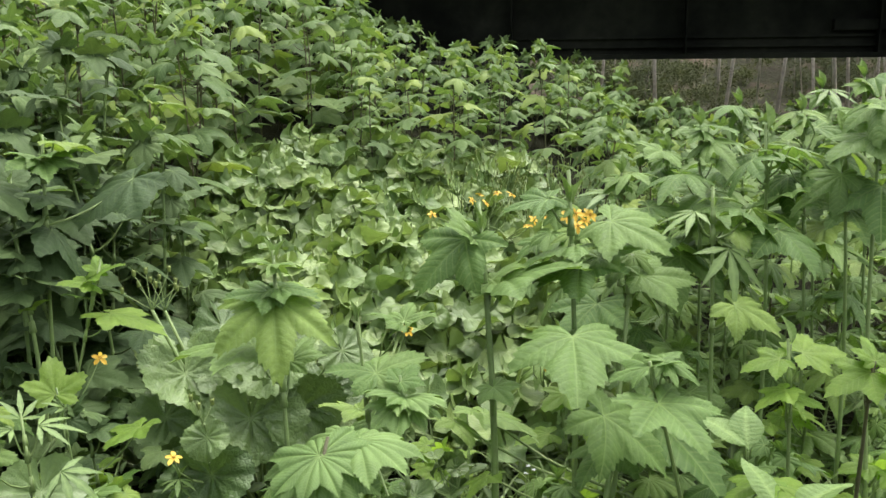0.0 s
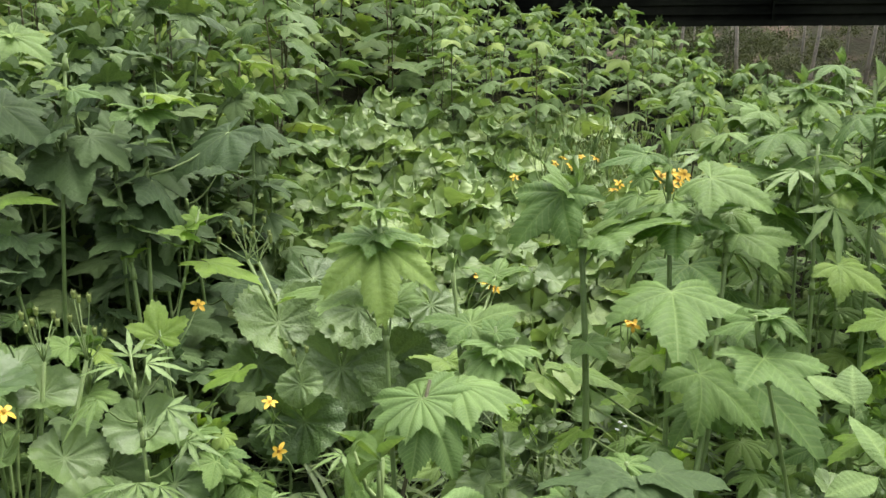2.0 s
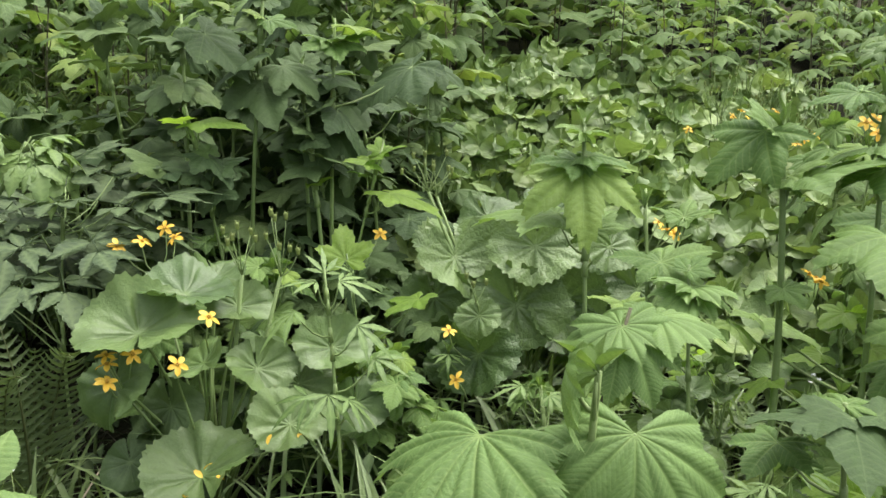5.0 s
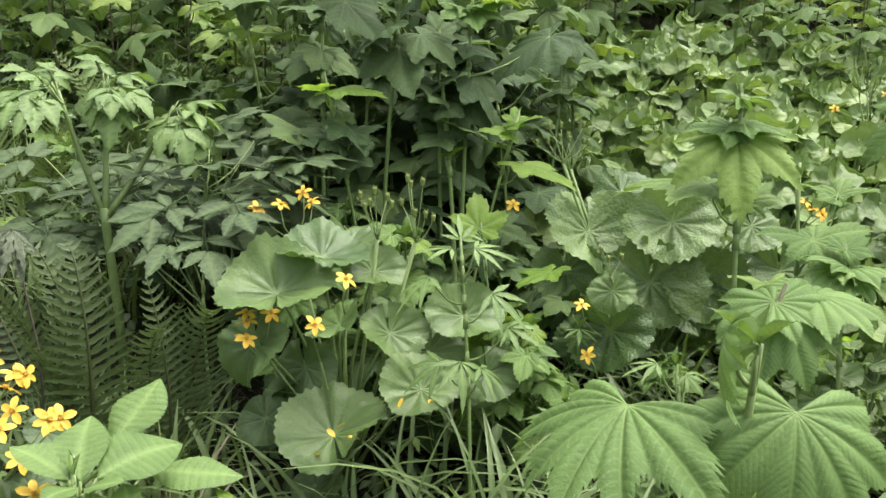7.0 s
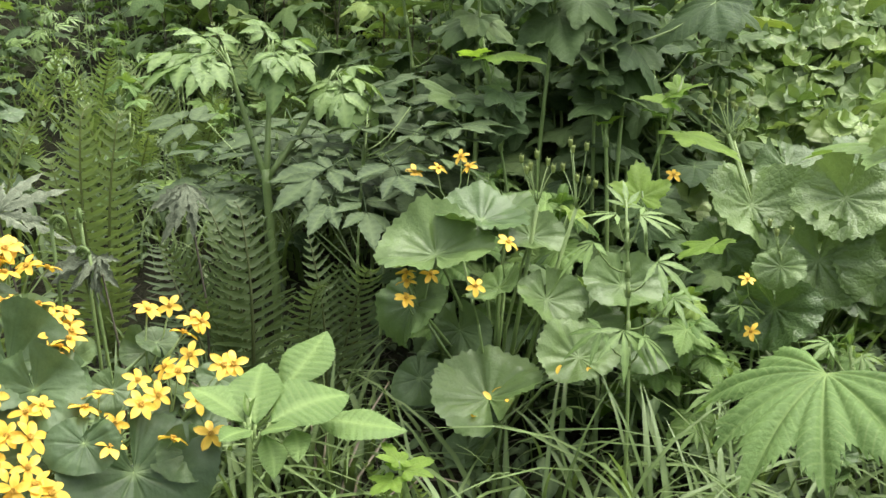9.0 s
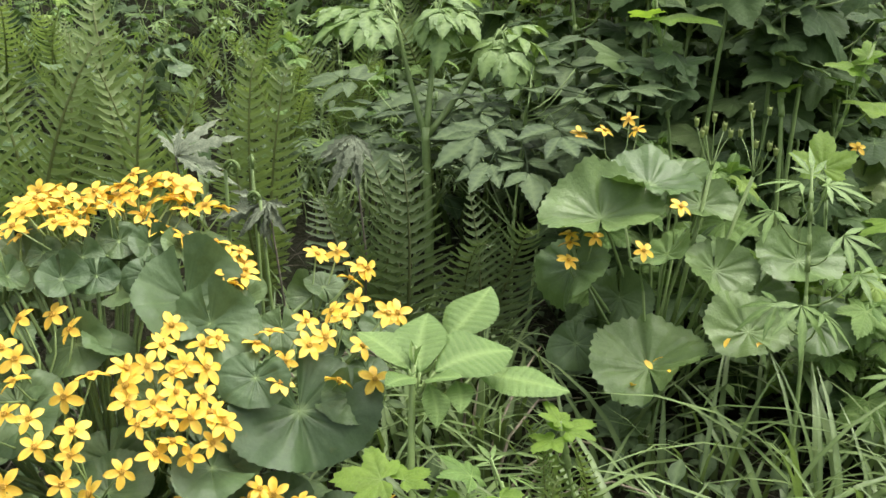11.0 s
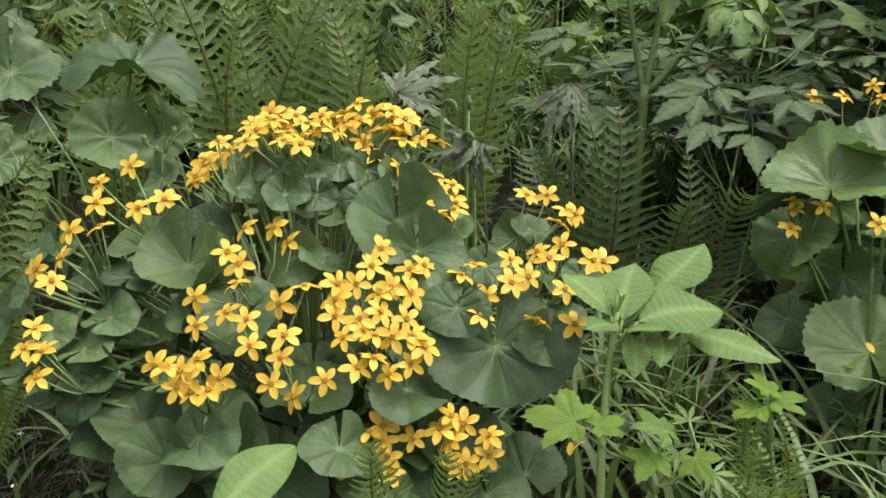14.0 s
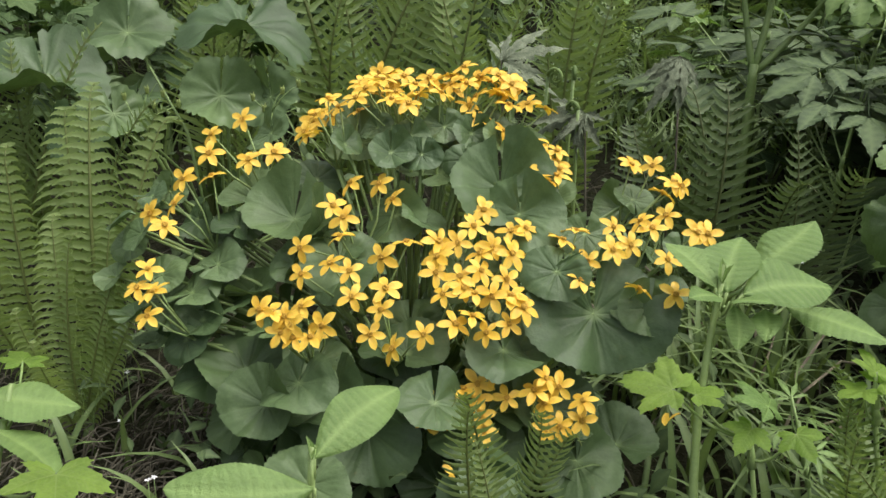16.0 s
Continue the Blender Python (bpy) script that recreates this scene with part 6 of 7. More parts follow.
herb("lobed_herb", (-0.815, 1.721, 0.0), (-0.898, 1.833, 0.675), [
    ("lime", -0.899, 1.828, 0.660, 119, -50, 0.096, 0),
    ("lime", -0.751, 1.930, 0.544, 238, 13, 0.107),
    ("finger", -0.880, 1.827, 0.629, 185, -50, 0.068),
    ("palm", -0.813, 1.781, 0.439, 357, -21, 0.079),
    ("bud", -0.880, 1.813, 0.590, 86, -70, 0.041)], "slim herb with one bright lime-green lobed leaf", "herb", thick=0.0040, seed=136)
herb("meadowsweet", (-1.291, 2.019, 0.0), (-1.461, 2.021, 0.983), [
    ("lime", -1.430, 2.036, 0.937, 8, -3, 0.140, 0),
    ("lime", -1.465, 2.013, 0.941, 246, -7, 0.079),
    ("dark", -1.420, 2.016, 0.797, 211, -26, 0.113),
    ("dark", -1.506, 1.959, 0.819, 200, -35, 0.133),
    ("dark", -1.493, 1.967, 0.811, 254, 8, 0.107),
    ("dark", -1.392, 2.038, 0.814, 36, -21, 0.102),
    ("dark", -1.410, 2.033, 0.845, 344, 22, 0.128),
    ("bud", -1.460, 2.018, 0.953, 78, -80, 0.043),
    ("dark", -1.388, 2.027, 0.753, 284, 23, 0.106),
    ("dark", -1.410, 2.034, 0.853, 167, -28, 0.070)], "young meadowsweet with pale fresh leaves", "herb", thick=0.0060, seed=112)
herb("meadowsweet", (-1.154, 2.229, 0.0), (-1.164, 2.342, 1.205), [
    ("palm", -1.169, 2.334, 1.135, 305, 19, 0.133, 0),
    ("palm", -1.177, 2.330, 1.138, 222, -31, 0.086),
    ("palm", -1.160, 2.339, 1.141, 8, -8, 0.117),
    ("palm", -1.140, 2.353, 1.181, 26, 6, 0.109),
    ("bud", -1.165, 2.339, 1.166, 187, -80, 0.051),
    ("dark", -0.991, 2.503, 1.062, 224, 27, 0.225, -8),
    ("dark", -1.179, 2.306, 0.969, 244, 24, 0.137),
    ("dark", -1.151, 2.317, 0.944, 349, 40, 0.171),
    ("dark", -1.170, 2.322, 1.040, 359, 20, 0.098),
    ("dark", -1.171, 2.297, 0.897, 273, 39, 0.183)], "meadowsweet with broad dark green leaves, dimmed for shade", "herb", thick=0.0080, seed=108)
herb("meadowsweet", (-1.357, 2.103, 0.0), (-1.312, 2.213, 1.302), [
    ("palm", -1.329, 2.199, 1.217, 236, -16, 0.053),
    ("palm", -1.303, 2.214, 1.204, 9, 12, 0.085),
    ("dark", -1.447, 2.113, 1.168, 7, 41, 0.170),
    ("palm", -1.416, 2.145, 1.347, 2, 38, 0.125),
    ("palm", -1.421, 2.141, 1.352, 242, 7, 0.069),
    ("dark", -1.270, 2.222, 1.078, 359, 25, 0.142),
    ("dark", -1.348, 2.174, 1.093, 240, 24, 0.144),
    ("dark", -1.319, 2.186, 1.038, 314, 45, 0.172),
    ("bud", -1.315, 2.211, 1.265, 37, -71, 0.047)], "meadowsweet with broad dark green leaves, dimmed for shade", "herb", thick=0.0080, seed=109)
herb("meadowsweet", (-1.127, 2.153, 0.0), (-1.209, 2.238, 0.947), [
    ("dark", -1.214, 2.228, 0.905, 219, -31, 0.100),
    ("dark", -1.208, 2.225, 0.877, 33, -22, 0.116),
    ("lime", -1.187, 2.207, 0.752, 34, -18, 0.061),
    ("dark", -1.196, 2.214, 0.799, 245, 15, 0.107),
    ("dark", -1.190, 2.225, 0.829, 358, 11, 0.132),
    ("bud", -1.209, 2.231, 0.908, 135, -80, 0.048)], "meadowsweet with broad dark green leaves, dimmed for shade", "herb", thick=0.0080, seed=110)
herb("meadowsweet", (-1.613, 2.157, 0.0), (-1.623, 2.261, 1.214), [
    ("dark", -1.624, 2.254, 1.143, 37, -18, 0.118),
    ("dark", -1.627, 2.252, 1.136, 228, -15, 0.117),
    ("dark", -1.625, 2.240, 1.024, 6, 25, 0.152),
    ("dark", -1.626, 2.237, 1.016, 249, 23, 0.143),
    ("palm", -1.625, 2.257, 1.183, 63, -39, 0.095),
    ("dark", -1.622, 2.219, 0.896, 357, 11, 0.136)], "meadowsweet with broad dark green leaves, dimmed for shade", "herb", thick=0.0080, seed=111)
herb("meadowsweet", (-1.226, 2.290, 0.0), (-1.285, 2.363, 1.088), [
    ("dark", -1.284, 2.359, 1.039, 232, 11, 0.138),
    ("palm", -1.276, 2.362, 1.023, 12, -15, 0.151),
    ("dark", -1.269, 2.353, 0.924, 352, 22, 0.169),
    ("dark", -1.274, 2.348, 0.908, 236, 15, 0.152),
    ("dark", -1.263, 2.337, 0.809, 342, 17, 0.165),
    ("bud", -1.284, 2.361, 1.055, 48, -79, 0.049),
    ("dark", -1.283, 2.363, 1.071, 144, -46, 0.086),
    ("dark", -1.266, 2.345, 0.858, 273, 36, 0.162)], "meadowsweet with broad dark green leaves, dimmed for shade", "herb", thick=0.0080, seed=113)


# ---------------------------------------------------------------- umbel plant
def umbel_herb(base, fork, ends, leaves, label):
    t = thing("umbel_herb", base, label, "herb")
    b = Vector(base)
    p = Pile()
    p.tube([Vector((0, 0, 0)), (Vector(fork) - b) * 0.5 + Vector((0.008, 0, 0)), (Vector(fork) - b) * 0.93, Vector(fork) - b], 0.014, 0.0125, 8)
    part("stem", p.mesh("stem", STALK), t)
    for e in ends:
        p = Pile()
        p.tube(arc(Vector(fork) - b - Vector((0, 0, 0.03)), Vector(e) - b, -0.015, 7), 0.0105, 0.005, 7)
        branch = part("branch", p.mesh("branch", STALK), t)
        for kind, x, y, z, az, tilt, size in leaves:
            q = Vector((x, y, z))
            if min(ends, key=lambda o: (Vector(o) - q).length) == e:
                start = Vector(e).lerp(Vector(fork), 0.12)
                p = Pile()
                p.tube(arc(start - b, q - b, -0.004, 5), 0.004, 0.0022, 5)
                part("leaf_stalk", p.mesh("leaf_stalk", STALK), branch)
    rnd = random.Random(4)
    for kind, x, y, z, az, tilt, size in leaves:
        me = LEAVES[kind][rnd.randrange(len(LEAVES[kind]))]
        part("drooping_leaf", me, t, leaf_pose(Vector((x, y, z)) - b, az, tilt, rnd.uniform(-15, 15), size))


umbel_herb((-1.924, 1.623, 0.0), (-1.934, 1.633, 0.636), [(-2.027, 1.609, 0.952), (-1.947, 1.698, 0.970), (-1.818, 1.811, 0.897)], [
    ("droop", -2.049, 1.586, 0.967, 231, -8, 0.236),
    ("droop", -2.038, 1.583, 0.960, 257, 3, 0.213),
    ("droop", -2.026, 1.589, 0.956, 283, 13, 0.181),
    ("droop", -2.040, 1.616, 0.972, 152, -32, 0.150),
    ("droop", -2.041, 1.604, 0.973, 202, -36, 0.150),
    ("droop", -2.039, 1.593, 0.964, 241, -5, 0.150),
    ("droop", -1.935, 1.689, 0.966, 320, 33, 0.177),
    ("droop", -1.944, 1.684, 0.972, 290, 25, 0.150),
    ("droop", -1.947, 1.711, 0.983, 93, -9, 0.150),
    ("droop", -1.959, 1.706, 0.990, 149, -31, 0.150),
    ("droop", -1.930, 1.702, 0.976, 1, 14, 0.150),
    ("droop", -1.933, 1.690, 0.975, 325, 12, 0.154),
    ("droop", -1.800, 1.820, 0.892, 15, 37, 0.183),
    ("droop", -1.801, 1.809, 0.891, 342, 38, 0.187),
    ("droop", -1.804, 1.803, 0.895, 322, 29, 0.172),
    ("droop", -1.814, 1.825, 0.909, 75, -6, 0.150),
    ("droop", -1.813, 1.799, 0.897, 294, 30, 0.150),
    ("droop", -1.804, 1.824, 0.901, 38, 19, 0.150)], "tall umbel plant with a forked stem and drooping leaflets")


# ---------------------------------------------------------------- ferns

def fern(base, tips, label="bright green fern with upright feathery fronds", shaded=False, near=False):
    rnd = random.Random(int(abs(base[0] * 977 + base[1] * 331) * 100))
    z = ground_z(base[0], base[1])
    t = thing("fern", (base[0], base[1], z), label, "fern", "ferns")
    more = [Vector(q) + Vector((rnd.uniform(-0.16, 0.16), rnd.uniform(-0.16, 0.16), rnd.uniform(-0.16, -0.02))) for q in ([] if near else tips[::4])]
    for tip in list(tips) + more:
        v = Vector(tip) - t.location
        flat_v = Vector((v.x, v.y, 0))
        turn = rnd.uniform(-0.9, 0.9)
        side = Vector((OPEN_SIDE.x * math.cos(turn) - OPEN_SIDE.y * math.sin(turn), OPEN_SIDE.x * math.sin(turn) + OPEN_SIDE.y * math.cos(turn), 0))
        lean = (flat_v * 2.0 + side * 0.45 * (1 if rnd.random() < (0.6 if base[1] > 0.3 else 0.15) else -1)).normalized()
        if base[1] < 0.3:
            lean = (flat_v * 0.8 - OPEN_SIDE * 0.6 + side * 0.25).normalized()
        pool = FROND_NEAR if near else FROND_SHADED if shaded else FROND_UP if base[1] < 0.3 else FRONDS
        me = pool[rnd.randrange(len(pool))]
        # the chord of this frond: from the root to its highest reach along the spine
        n = 27 * 4
        end = Vector(me.vertices[n - 2].co)
        a = math.atan2(end.y, end.z)
        k = v.normalized()
        y_axis = (lean - k * lean.dot(k)).normalized()
        x_axis = y_axis.cross(k)
        m = Matrix((x_axis, y_axis, k)).transposed().to_4x4() @ pose(0, 0, 0, math.degrees(a), 0, 0)
        part("frond", me, t, m @ Matrix.Scale(v.length / end.length, 4))
    return t


fern((-2.743, 0.809, 0.000), ((-3.022, 0.602, 0.945), (-2.975, 0.806, 0.904), (-2.729, 0.863, 0.776), (-2.780, 1.037, 0.886), (-2.582, 1.099, 0.865), (-2.615, 1.183, 0.790)))
fern((-2.434, 1.037, 0.000), ((-2.745, 1.117, 0.948), (-2.398, 1.137, 0.831), (-2.413, 1.294, 0.840)))
fern((-2.325, 1.334, 0.000), ((-2.497, 1.348, 0.820), (-2.325, 1.389, 0.817), (-2.346, 1.506, 0.772), (-2.339, 1.317, 0.726)))
fern((-1.708, 1.293, 0.000), ((-1.901, 1.234, 0.534), (-1.870, 1.320, 0.614), (-1.737, 1.332, 0.643), (-1.672, 1.385, 0.598), (-1.680, 1.141, 0.490)), "fern with arching fronds, green darkened to stand for shade", True)
fern((-1.521, 1.374, 0.000), ((-1.534, 1.376, 0.580), (-1.473, 1.410, 0.512), (-1.353, 1.386, 0.507)), "fern with arching fronds, green darkened to stand for shade", True)
fern((-2.709, 0.465, 0.000), ((-2.826, 0.280, 0.772), (-2.718, 0.504, 0.792), (-2.624, 0.598, 0.694)))
fern((-0.894, 0.961, 0.000), ((-0.996, 0.921, 0.387), (-0.941, 0.908, 0.359), (-0.946, 0.981, 0.348), (-0.895, 0.899, 0.329)))
fern((-0.840, 0.998, 0.000), ((-0.877, 0.804, 0.314), (-0.833, 0.860, 0.282)))
fern((-1.080, 0.369, 0.000), ((-1.114, 0.309, 0.400), (-1.091, 0.342, 0.386), (-1.095, 0.428, 0.360), (-1.048, 0.487, 0.325)))
fern((-2.930, 0.398, 0.000), ((-2.974, 0.625, 0.884), (-3.087, 0.467, 0.855), (-2.902, 0.649, 0.777)))
fern((-0.795, 4.863, 0.000), ((-0.983, 4.876, 0.849), (-0.798, 4.899, 0.863), (-0.611, 4.910, 0.815), (-0.427, 4.944, 0.874)))
fern((-0.699, 5.288, 0.000), ((-0.848, 5.237, 0.790), (-0.956, 5.176, 0.775), (-0.657, 5.341, 0.804), (-0.510, 5.396, 0.744)))
fern((-2.560, -0.080, 0.0), ((-2.738, -0.110, 0.669), (-2.682, -0.072, 0.590), (-2.795, -0.210, 0.679)))
fern((-1.864, -0.121, 0.0), ((-1.974, -0.055, 0.404), (-1.864, -0.009, 0.330), (-2.056, -0.097, 0.418), (-1.860, -0.202, 0.322), (-1.893, 0.032, 0.261), (-1.789, -0.184, 0.288)), "bright green fern with upright curling fronds, brightened for skylight", near=True)
fern((-1.986, -0.068, 0.0), ((-2.273, 0.028, 0.642), (-2.186, 0.191, 0.549), (-2.102, 0.017, 0.394), (-2.304, -0.023, 0.570)), "bright green fern with upright curling fronds, brightened for skylight", near=True)
fern((-2.053, -0.166, 0.0), ((-2.161, -0.159, 0.547), (-2.179, -0.226, 0.463), (-2.045, -0.273, 0.383)), "bright green fern with upright curling fronds, brightened for skylight", near=True)


def fern_at(x, y, height, seed):
    rnd = random.Random(seed)
    z = ground_z(x, y)
    fern((x, y, z), [(x + 0.4 * height * math.cos(a), y + 0.4 * height * math.sin(a), z + height * rnd.uniform(0.75, 1.05)) for a in (k * 1.4 + rnd.uniform(-0.4, 0.4) for k in range(4))],
         "green fern in the herbs of the bank")


for k in range(20):
    fern_at(-2.5 - 2.4 * ((k * 0.618) % 1), -0.5 + 4.6 * ((k * 0.382 + 0.1) % 1), 0.62 + 0.2 * ((k * 0.27) % 1), k)


# ---------------------------------------------------------------- withered leaves
def seeding_tuft(place, count, spread, height, seed):
    """Thin stalks with green seed heads, standing close together."""
    rnd = random.Random(seed)
    z = ground_z(place[0], place[1])
    t = thing("seeding_marigold", (place[0], place[1], z), "tuft of thin stalks with green seed heads above the leaf carpet", "marsh marigold", "seeding marigolds")
    for _ in range(count):
        p = Pile()
        a, r = rnd.uniform(0, 6.28), spread * math.sqrt(rnd.random())
        h = height * rnd.uniform(0.75, 1.15)
        fork = Vector((0.7 * r * math.cos(a), 0.7 * r * math.sin(a), h * 0.72))
        p.tube([(0, 0, 0), fork * 0.5 + Vector((0, 0, 0.03)), fork], 0.004, 0.0028, 5)
        for _ in range(3):
            q = fork + Vector((rnd.uniform(-0.05, 0.05), rnd.uniform(-0.05, 0.05), h * rnd.uniform(0.15, 0.32)))
            p.tube([fork, fork.lerp(q, 0.6), q], 0.0022, 0.0015, 4)
            part("seed_head", SEED_HEAD, t, Matrix.Translation(q))
        part("seed_stem", p.mesh("seed_stem", STALK), t)


for k, (x, y) in enumerate(((0.20, 4.10), (0.42, 4.35), (0.05, 4.55), (0.48, 3.85), (0.30, 4.75), (-0.15, 4.30), (0.55, 4.6))):
    seeding_tuft((x, y), 11, 0.28, 0.50, 500 + k)


# ---------------------------------------------------------------- withered stalks
def withered(place, az, blades, size, seed, lo=35, hi=88):
    rnd = random.Random(seed)
    t = thing("withered_leaf", (place[0], place[1], ground_z(place[0], place[1])), "withered grey leaf hanging from a dead stalk", "dead leaf", "withered leaves")
    h = place[2] - t.location.z
    s = Pile()
    s.tube([(0, 0, 0), (0.02, 0.01, h * 0.6), (0, 0, h)], 0.004, 0.002, 5)
    part("stalk", s.mesh("stalk", STRAW), t)
    for k in range(blades):
        me = WITHERED[rnd.randrange(len(WITHERED))]
        part("blade", me, t, leaf_pose((0, 0, h), az + rnd.uniform(-75, 75), rnd.uniform(lo, hi), rnd.uniform(-60, 60), size * rnd.uniform(0.6, 1.1)))


WITHERED = shapes("withered_blade", DRY, 4, lambda: palmate(R, [(-55, 0.6), (-20, R.uniform(0.7, 0.95)), (12, 1.0), (48, 0.7)], 0.13, 10, 0.03, R.uniform(0.2, 0.7), 0.16, 0.5, R.uniform(-0.6, 0.8), 0.0))
withered((-1.723, 1.187, 0.720), 315, 4, 0.17, 1)
withered((-1.754, 0.965, 0.605), 300, 5, 0.13, 2, 5, 45)
withered((-1.985, 0.885, 0.682), 40, 3, 0.17, 3, -45, 5)


# ---------------------------------------------------------------- fiddleheads and dead stalks
def fiddlehead(place, az, size, seed):
    """A young fern shoot whose scaly tip is still rolled in."""
    rnd = random.Random(seed)
    z = ground_z(place[0], place[1])
    t = thing("fiddlehead", (place[0], place[1], z), "young fern shoot with a rolled-in scaly tip", "fern shoot", "fern shoots")
    h = place[2] - z
    d = Vector((math.cos(radians(az)), math.sin(radians(az)), 0))
    p = Pile()
    p.tube([(0, 0, 0), d * -0.012 + Vector((0, 0, h * 0.5)), d * -0.004 + Vector((0, 0, h * 0.8)), (0, 0, h)], 0.0045, 0.004, 6)
    part("stalk", p.mesh("stalk", STALK), t)
    q, turns = Pile(), []
    for k in range(26):
        a = 0.42 * k
        r = size * (1 - 0.030 * k)
        turns.append(d * (size - r * math.cos(a)) + Vector((0, 0, h + r * math.sin(a))))
    q.tube(turns, 0.0048, 0.0026, 6)
    for k, c in enumerate(turns):
        for side in (-1, 1):
            w = Vector((-d.y, d.x, 0)) * side
            e = c + w * 0.011 + Vector((0, 0, rnd.uniform(-0.004, 0.004)))
            q.add([c - d * 0.003, c + d * 0.003, e], [(0, 1, 2)])
    part("rolled_tip", q.mesh("rolled_tip", FERN), t)


fiddlehead((-1.842, 0.921, 0.673), 20, 0.020, 1)
fiddlehead((-1.749, 0.941, 0.616), 200, 0.016, 2)
fiddlehead((-1.853, 0.997, 0.673), 330, 0.017, 3)


def dead_stalk(x, y, az, length, lift, seed):
    rnd = random.Random(seed)
    z = ground_z(x, y) + 0.03
    e = Vector((length * math.cos(radians(az)), length * math.sin(radians(az)), lift))
    p = Pile()
    bow = Vector((rnd.uniform(-0.03, 0.03), rnd.uniform(-0.03, 0.03), rnd.uniform(0.02, 0.07)))
    p.tube([(0, 0, -0.02), e * 0.3 + bow * 0.8, e * 0.65 + bow, e], 0.0042, 0.0022, 5)
    ob = tagged(new("dead_stalk", p.mesh("dead_stalk", STRAW_PALE)), "dry bent brown stalk leaning on the soil", "dead stalk", "dead stalks")
    ob.matrix_basis = Matrix.Translation((x, y, z))


STRAW_PALE = plain_material("dry_stalk", ((0.3, (0.16, 0.135, 0.095)), (0.7, (0.36, 0.31, 0.225))), 14.0, 0.85, 0.4)
for k in range(22):
    dead_stalk(-2.05 + 0.95 * ((k * 0.618) % 1), 0.98 + 0.42 * ((k * 0.382 + 0.2) % 1), 40 + 137 * k, 0.20 + 0.16 * ((k * 0.27) % 1), 0.04 + 0.14 * ((k * 0.44) % 1), 700 + k)


# ---------------------------------------------------------------- fallen petals and small white flowers
def fallen_petal(p, az):
    ob = tagged(new("fallen_petal", PETALS[int(az) % 4]), "yellow petal dropped on a round leaf", "petal", "fallen petals")
    ob.matrix_basis = leaf_pose(p, az, 30, 20, 0.05)


def white_flower(p, seed):
    rnd = random.Random(seed)
    z = ground_z(p[0], p[1])
    t = thing("white_flower", (p[0], p[1], z), "tiny white five-petalled flower on a thin stem", "wild flower", "white flowers")
    s = Pile()
    s.tube(arc((0, 0, 0), (0, 0, p[2] - z), 0, 3), 0.0012, 0.0008, 4)
    part("stem", s.mesh("stem", STALK), t)
    for k in range(5):
        part("petal", WHITE_PETAL, t, leaf_pose((0, 0, p[2] - z), 72 * k + rnd.uniform(-9, 9), rnd.uniform(-25, 5), 0, 0.013))


WHITE_PETAL = mesh_of("white_petal", [(v.co.x, v.co.y, v.co.z) for v in PETALS[0].vertices], [tuple(f.vertices) for f in PETALS[0].polygons], WHITE)
fallen_petal((-1.013, 1.327, 0.341), 0)
fallen_petal((-0.961, 1.328, 0.334), 67)
fallen_petal((-1.009, 1.291, 0.301), 134)
fallen_petal((-0.989, 1.364, 0.342), 201)
fallen_petal((-0.878, 1.419, 0.402), 268)
fallen_petal((-0.841, 1.458, 0.391), 335)
fallen_petal((-1.237, 0.360, 0.209), 42)
fallen_petal((-1.225, 0.366, 0.191), 109)
fallen_petal((-1.144, 0.709, 0.271), 176)
fallen_petal((-1.110, 0.732, 0.277), 243)
fallen_petal((-1.128, 0.718, 0.273), 310)
white_flower((-1.681, -0.217, 0.107), 0)
white_flower((-1.790, -0.171, 0.130), 1)
white_flower((-1.728, -0.063, 0.118), 2)
white_flower((-1.846, -0.028, 0.151), 3)
white_flower((-1.533, -0.049, 0.110), 4)
white_flower((-1.539, -0.038, 0.109), 5)
white_flower((0.175, 1.938, 0.478), 6)
white_flower((0.188, 1.938, 0.468), 7)
white_flower((0.169, 1.934, 0.461), 8)
white_flower((-1.192, 1.044, 0.457), 9)
white_flower((-2.484, 2.027, 0.792), 10)
white_flower((-2.567, 1.865, 0.791), 11)


# ---------------------------------------------------------------- grass, low herbs and litter
def blade(pile, rnd, x, y, height, width):
    a = rnd.uniform(0, 6.28)
    d, s = Vector((math.cos(a), math.sin(a), 0)), Vector((-math.sin(a), math.cos(a), 0))
    bend = rnd.uniform(0.25, 1.35)
    base = Vector((x, y, ground_z(x, y) - 0.01))
    V, n = [], 6
    for i in range(n + 1):
        t = i / n
        q = base + Vector((0, 0, height * (t - 0.42 * bend * t * t * t))) + d * height * bend * t * t
        w = width * (1 - t ** 2.2) * 0.5 + 0.0004
        V += [q - s * w, q + Vector((0, 0, -0.25 * w)), q + s * w]
    F = [(i * 3 + j, i * 3 + j + 1, i * 3 + j + 4, i * 3 + j + 3) for i in range(n) for j in (0, 1)]
    pile.add(V, F, [0.0, 0.6, 0.0] * (n + 1))


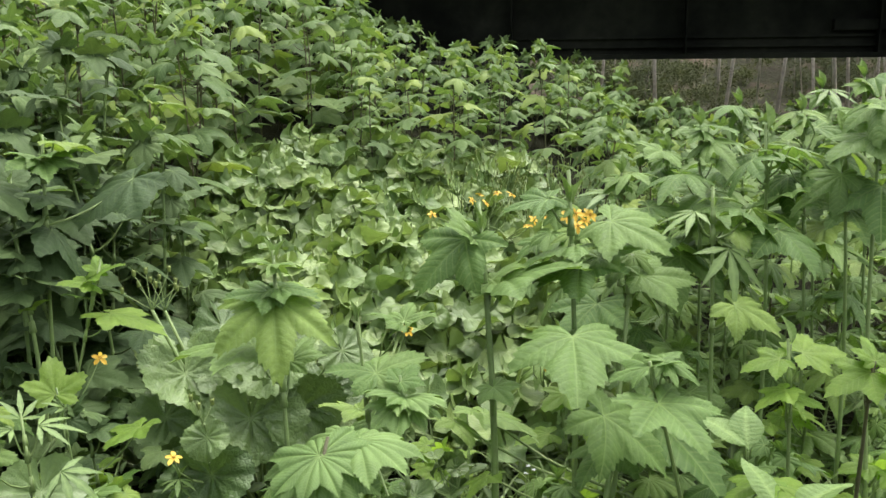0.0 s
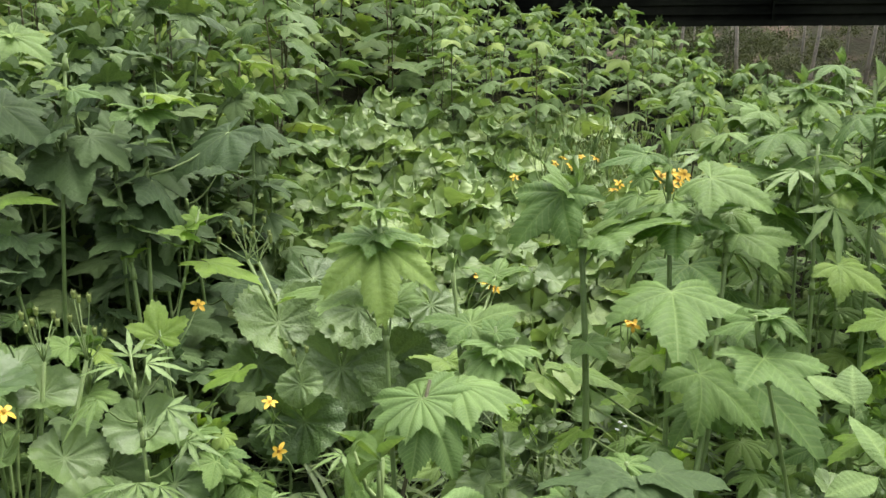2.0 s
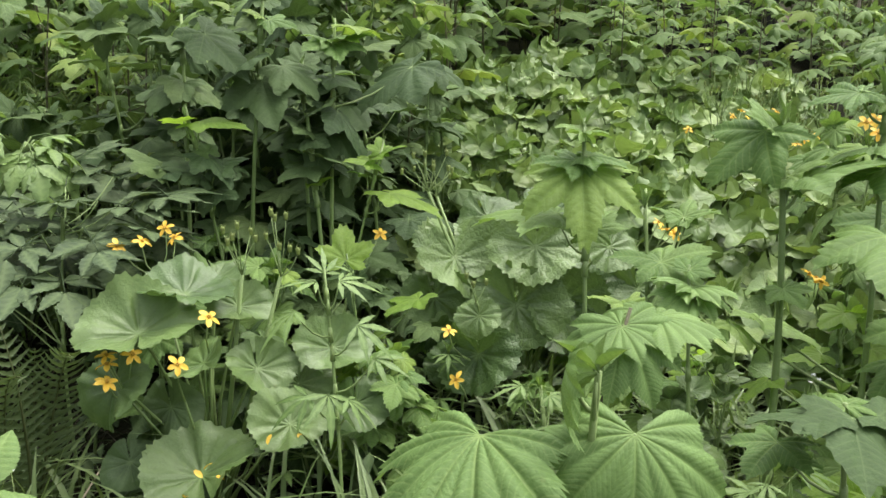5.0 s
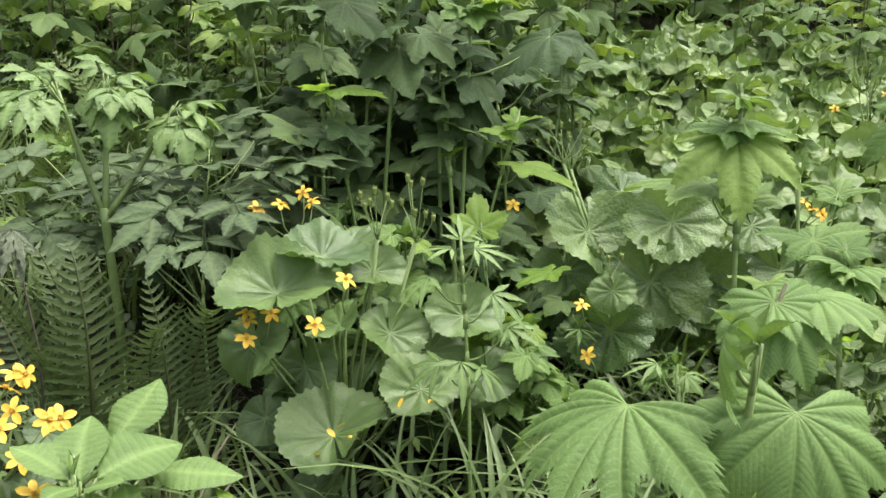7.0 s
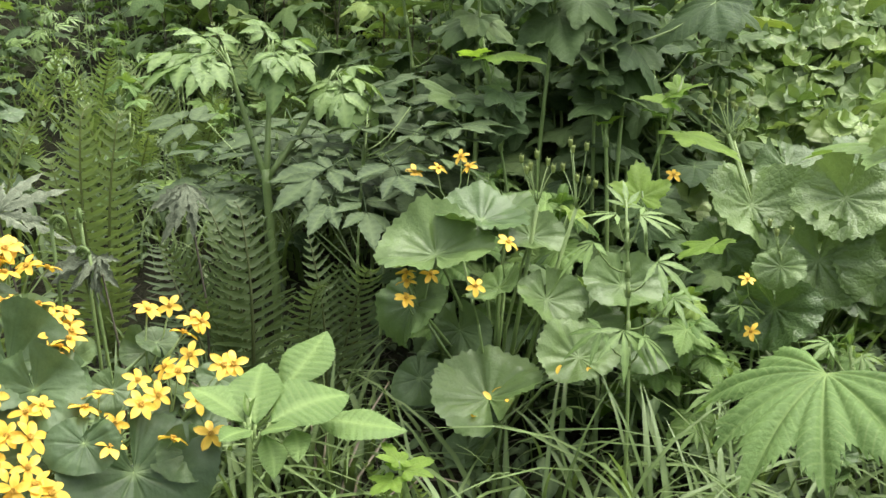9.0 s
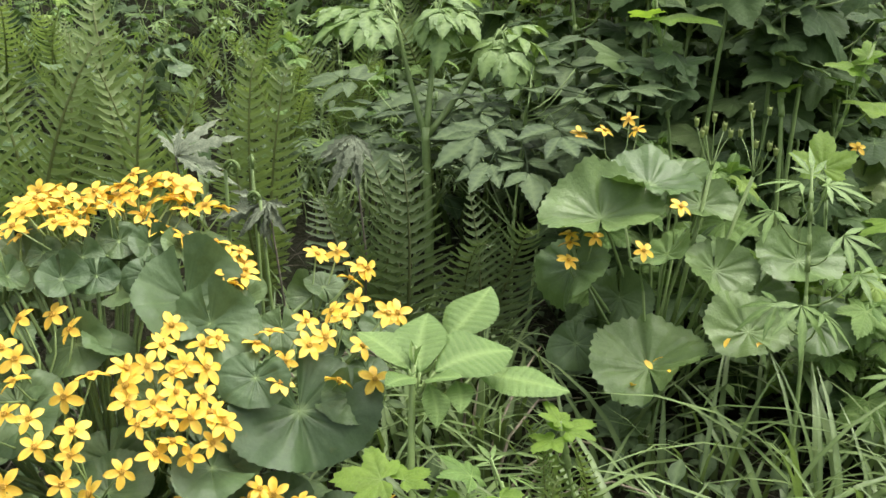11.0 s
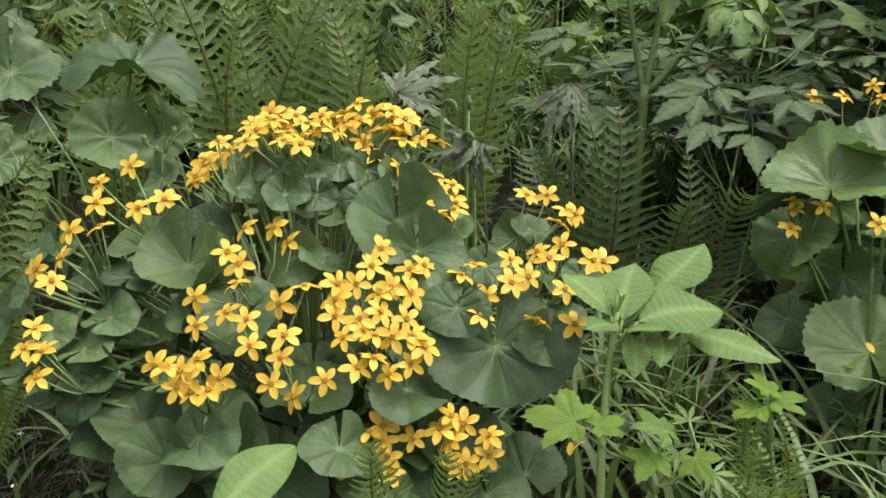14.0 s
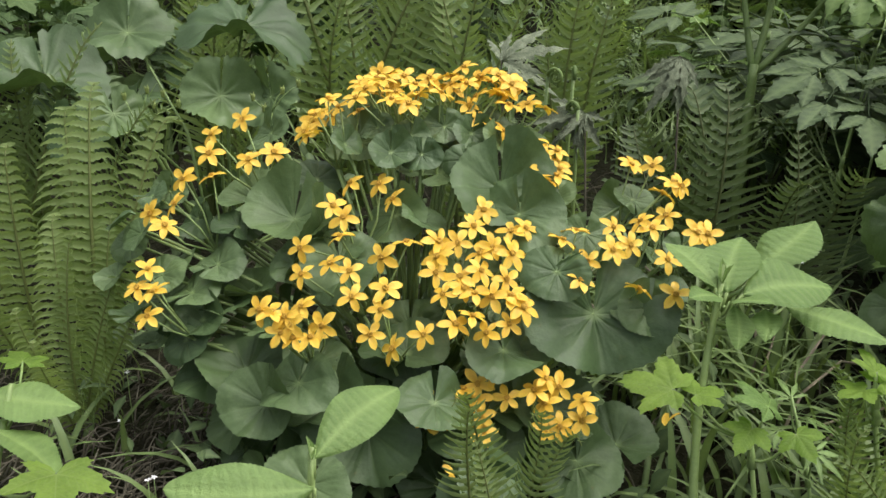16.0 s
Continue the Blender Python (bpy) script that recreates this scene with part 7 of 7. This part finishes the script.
def grass():
    rnd = random.Random(77)
    p = Pile()
    patches = ((-1.2, 1.2, 0.36, 70, 0.34), (-0.75, 1.6, 0.40, 85, 0.44), (-0.75, 1.15, 0.35, 45, 0.42), (-0.45, 1.45, 0.3, 60, 0.45), (-0.9, 0.95, 0.25, 30, 0.30), (0.35, 2.6, 0.6, 260, 0.36), (-1.75, 1.15, 0.35, 220, 0.28), (-0.2, 2.1, 0.5, 260, 0.36),
               (1.0, 2.5, 0.5, 320, 0.36), (-2.9, 2.5, 0.6, 260, 0.35), (-1.75, 0.05, 0.3, 60, 0.2), (-3.6, 3.2, 1.0, 500, 0.5), (-3.6, 1.0, 0.9, 300, 0.45), (0.25, 4.3, 0.5, 300, 0.38), (-1.55, 1.20, 0.28, 200, 0.34), (-1.05, 0.85, 0.22, 50, 0.24))
    for cx, cy, r, n, h in patches:
        for _ in range(n):
            a, q = rnd.uniform(0, 6.28), r * math.sqrt(rnd.random())
            blade(p, rnd, cx + q * math.cos(a), cy + q * math.sin(a), h * rnd.uniform(0.45, 1.2), rnd.uniform(0.009, 0.021))
    tagged(new("grass", p.mesh("grass", GRASS)), "long loose green grass blades between the herbs", "grass", kind="stuff")
    p = Pile()
    for k in range(1900):
        x, y = (rnd.uniform(-2.9, 1.2), rnd.uniform(-0.3, 3.2)) if k < 900 else (rnd.gauss(-1.66, 0.22), rnd.gauss(0.02, 0.22))
        a, q = rnd.uniform(0, 3.14), rnd.uniform(0.04, 0.22) if k < 900 else rnd.uniform(0.02, 0.10)
        z = ground_z(x, y) + 0.03
        e = Vector((q * math.cos(a), q * math.sin(a), rnd.uniform(-0.01, 0.05)))
        p.tube([(x, y, z), Vector((x, y, z)) + e * 0.5 + Vector((0, 0, 0.01)), Vector((x, y, z)) + e], 0.0022, 0.0012, 4)
    tagged(new("litter", p.mesh("litter", STRAW)), "dead brown stalks and litter on the soil", "plant litter", kind="stuff")
    V, F, A = [], [], []
    p = Pile()
    small = [simple_leaf(rnd, 4, 0.26, 0.2, 0.25, 0.05) for _ in range(3)]
    zones = ((-2.3, 0.3, 0.0, 2.6, 3000, 0.16), (-2.9, 0.9, -0.5, 3.6, 1400, 0.22), (-5.5, -2.4, 0.2, 6.0, 2600, 0.55), (-1.6, 2.0, 1.6, 5.5, 2400, 0.30))
    for x0, x1, y0, y1, n, h in zones:
        for _ in range(n):
            x, y = rnd.uniform(x0, x1), rnd.uniform(y0, y1)
            z = ground_z(x, y) + h * rnd.random() ** 1.5
            p.add(*placed(small[rnd.randrange(3)], x, y, z, rnd.uniform(0, 360), rnd.uniform(-20, 50), rnd.uniform(0.03, 0.075), rnd.uniform(-30, 30)))
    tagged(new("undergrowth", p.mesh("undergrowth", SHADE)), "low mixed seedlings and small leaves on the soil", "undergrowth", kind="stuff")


grass()


# ---------------------------------------------------------------- filling stands
def stand(seed, spots_in, count, height, kinds, size, name, label, group, apart=0.05, thick=0.005, stalk=STALK, leaves=8, near=60):
    """A number of herbs of one kind, spread over a stretch of ground."""
    rnd = random.Random(seed)
    models = []
    for k in range(4):
        h = height * (0.85 + 0.1 * k)
        models.append(herb(name, (0, 0, 0), (rnd.uniform(-0.06, 0.06), rnd.uniform(-0.06, 0.06), h), stock_herb(seed + k, h, leaves, size, kinds[k % len(kinds)]), label, "herb", group, thick, stalk, 0.03, seed + k))
    spots, tries = [], 0
    while len(spots) < count and tries < 6000:
        tries += 1
        x, y = spots_in(rnd)
        if all((x - a) ** 2 + (y - b) ** 2 > apart for a, b in spots):
            spots.append((x, y))
    poses = [pose(x, y, ground_z(x, y), rnd.uniform(-5, 5), rnd.uniform(-5, 5), rnd.uniform(0, 360)) @ Matrix.Scale(rnd.uniform(0.8, 1.15), 4) for x, y in spots]
    settle(models, poses, near, name + "_thicket", label, "thicket", seed)


stand(300, lambda r: (r.uniform(-2.4, -1.2), r.uniform(2.35, 3.4)), 30, 0.95, ("dark",), 0.20, "meadowsweet", "meadowsweet with broad dark green leaves, dimmed for shade", "dark meadowsweet stand", 0.03, 0.007)
stand(305, lambda r: (lambda y: (r.uniform(-0.62 * y - 0.15, -0.40 * y - 0.15), y))(r.uniform(2.55, 3.9)), 30, 0.98, ("dark",), 0.21, "meadowsweet", "tall meadowsweet with broad dark green leaves, dimmed for shade", "dark meadowsweet stand", 0.03, 0.007)
stand(310, lambda r: (r.uniform(0.25, 2.4), r.uniform(2.7, 3.7)), 34, 0.72, ("soft", "palm", "finger"), 0.16, "meadowsweet", "meadowsweet with deeply cut pale leaves", "pale meadowsweet stand", 0.03)
stand(320, lambda r: (r.uniform(-7.5, -2.5), r.uniform(1.9, 7.5)), 260, 0.55, ("dark", "finger", "divided", "palm"), 0.14, "low_herb", "low mixed herb on the bank", "bank herbs", 0.04, near=26)
stand(330, lambda r: (r.uniform(-7.5, -3.5), r.uniform(-1.2, 1.9)), 140, 0.50, ("dark", "divided", "dark", "round"), 0.17, "low_herb", "leafy herb behind the ferns", "herbs behind the ferns", 0.03, near=30)
stand(340, lambda r: (r.uniform(-1.0, 0.9), r.uniform(1.5, 2.6)), 26, 0.36, ("lime", "palm", "gloss", "finger"), 0.12, "low_herb", "low herb under the meadowsweet", "low herbs", 0.03)
stand(345, lambda r: (r.uniform(0.15, 1.7), r.uniform(1.75, 3.0)), 30, 0.42, ("palm", "soft", "lime", "palm"), 0.14, "low_herb", "low pale herb between the meadowsweet stems", "low pale herbs", 0.03, near=12)
stand(350, lambda r: (r.uniform(-1.75, -0.75), r.uniform(1.75, 2.45)), 18, 0.50, ("dark", "dark", "palm", "dark"), 0.14, "low_herb", "leafy dark green herb under the meadowsweet", "herbs under the meadowsweet", 0.025, near=12)
stand(360, lambda r: (r.uniform(0.8, 9.0), r.uniform(9.2, 14.5)), 170, 0.60, ("far",), 0.22, "meadowsweet", "meadowsweet beyond the bridge", "meadowsweet beyond the bridge", 0.05, near=4)
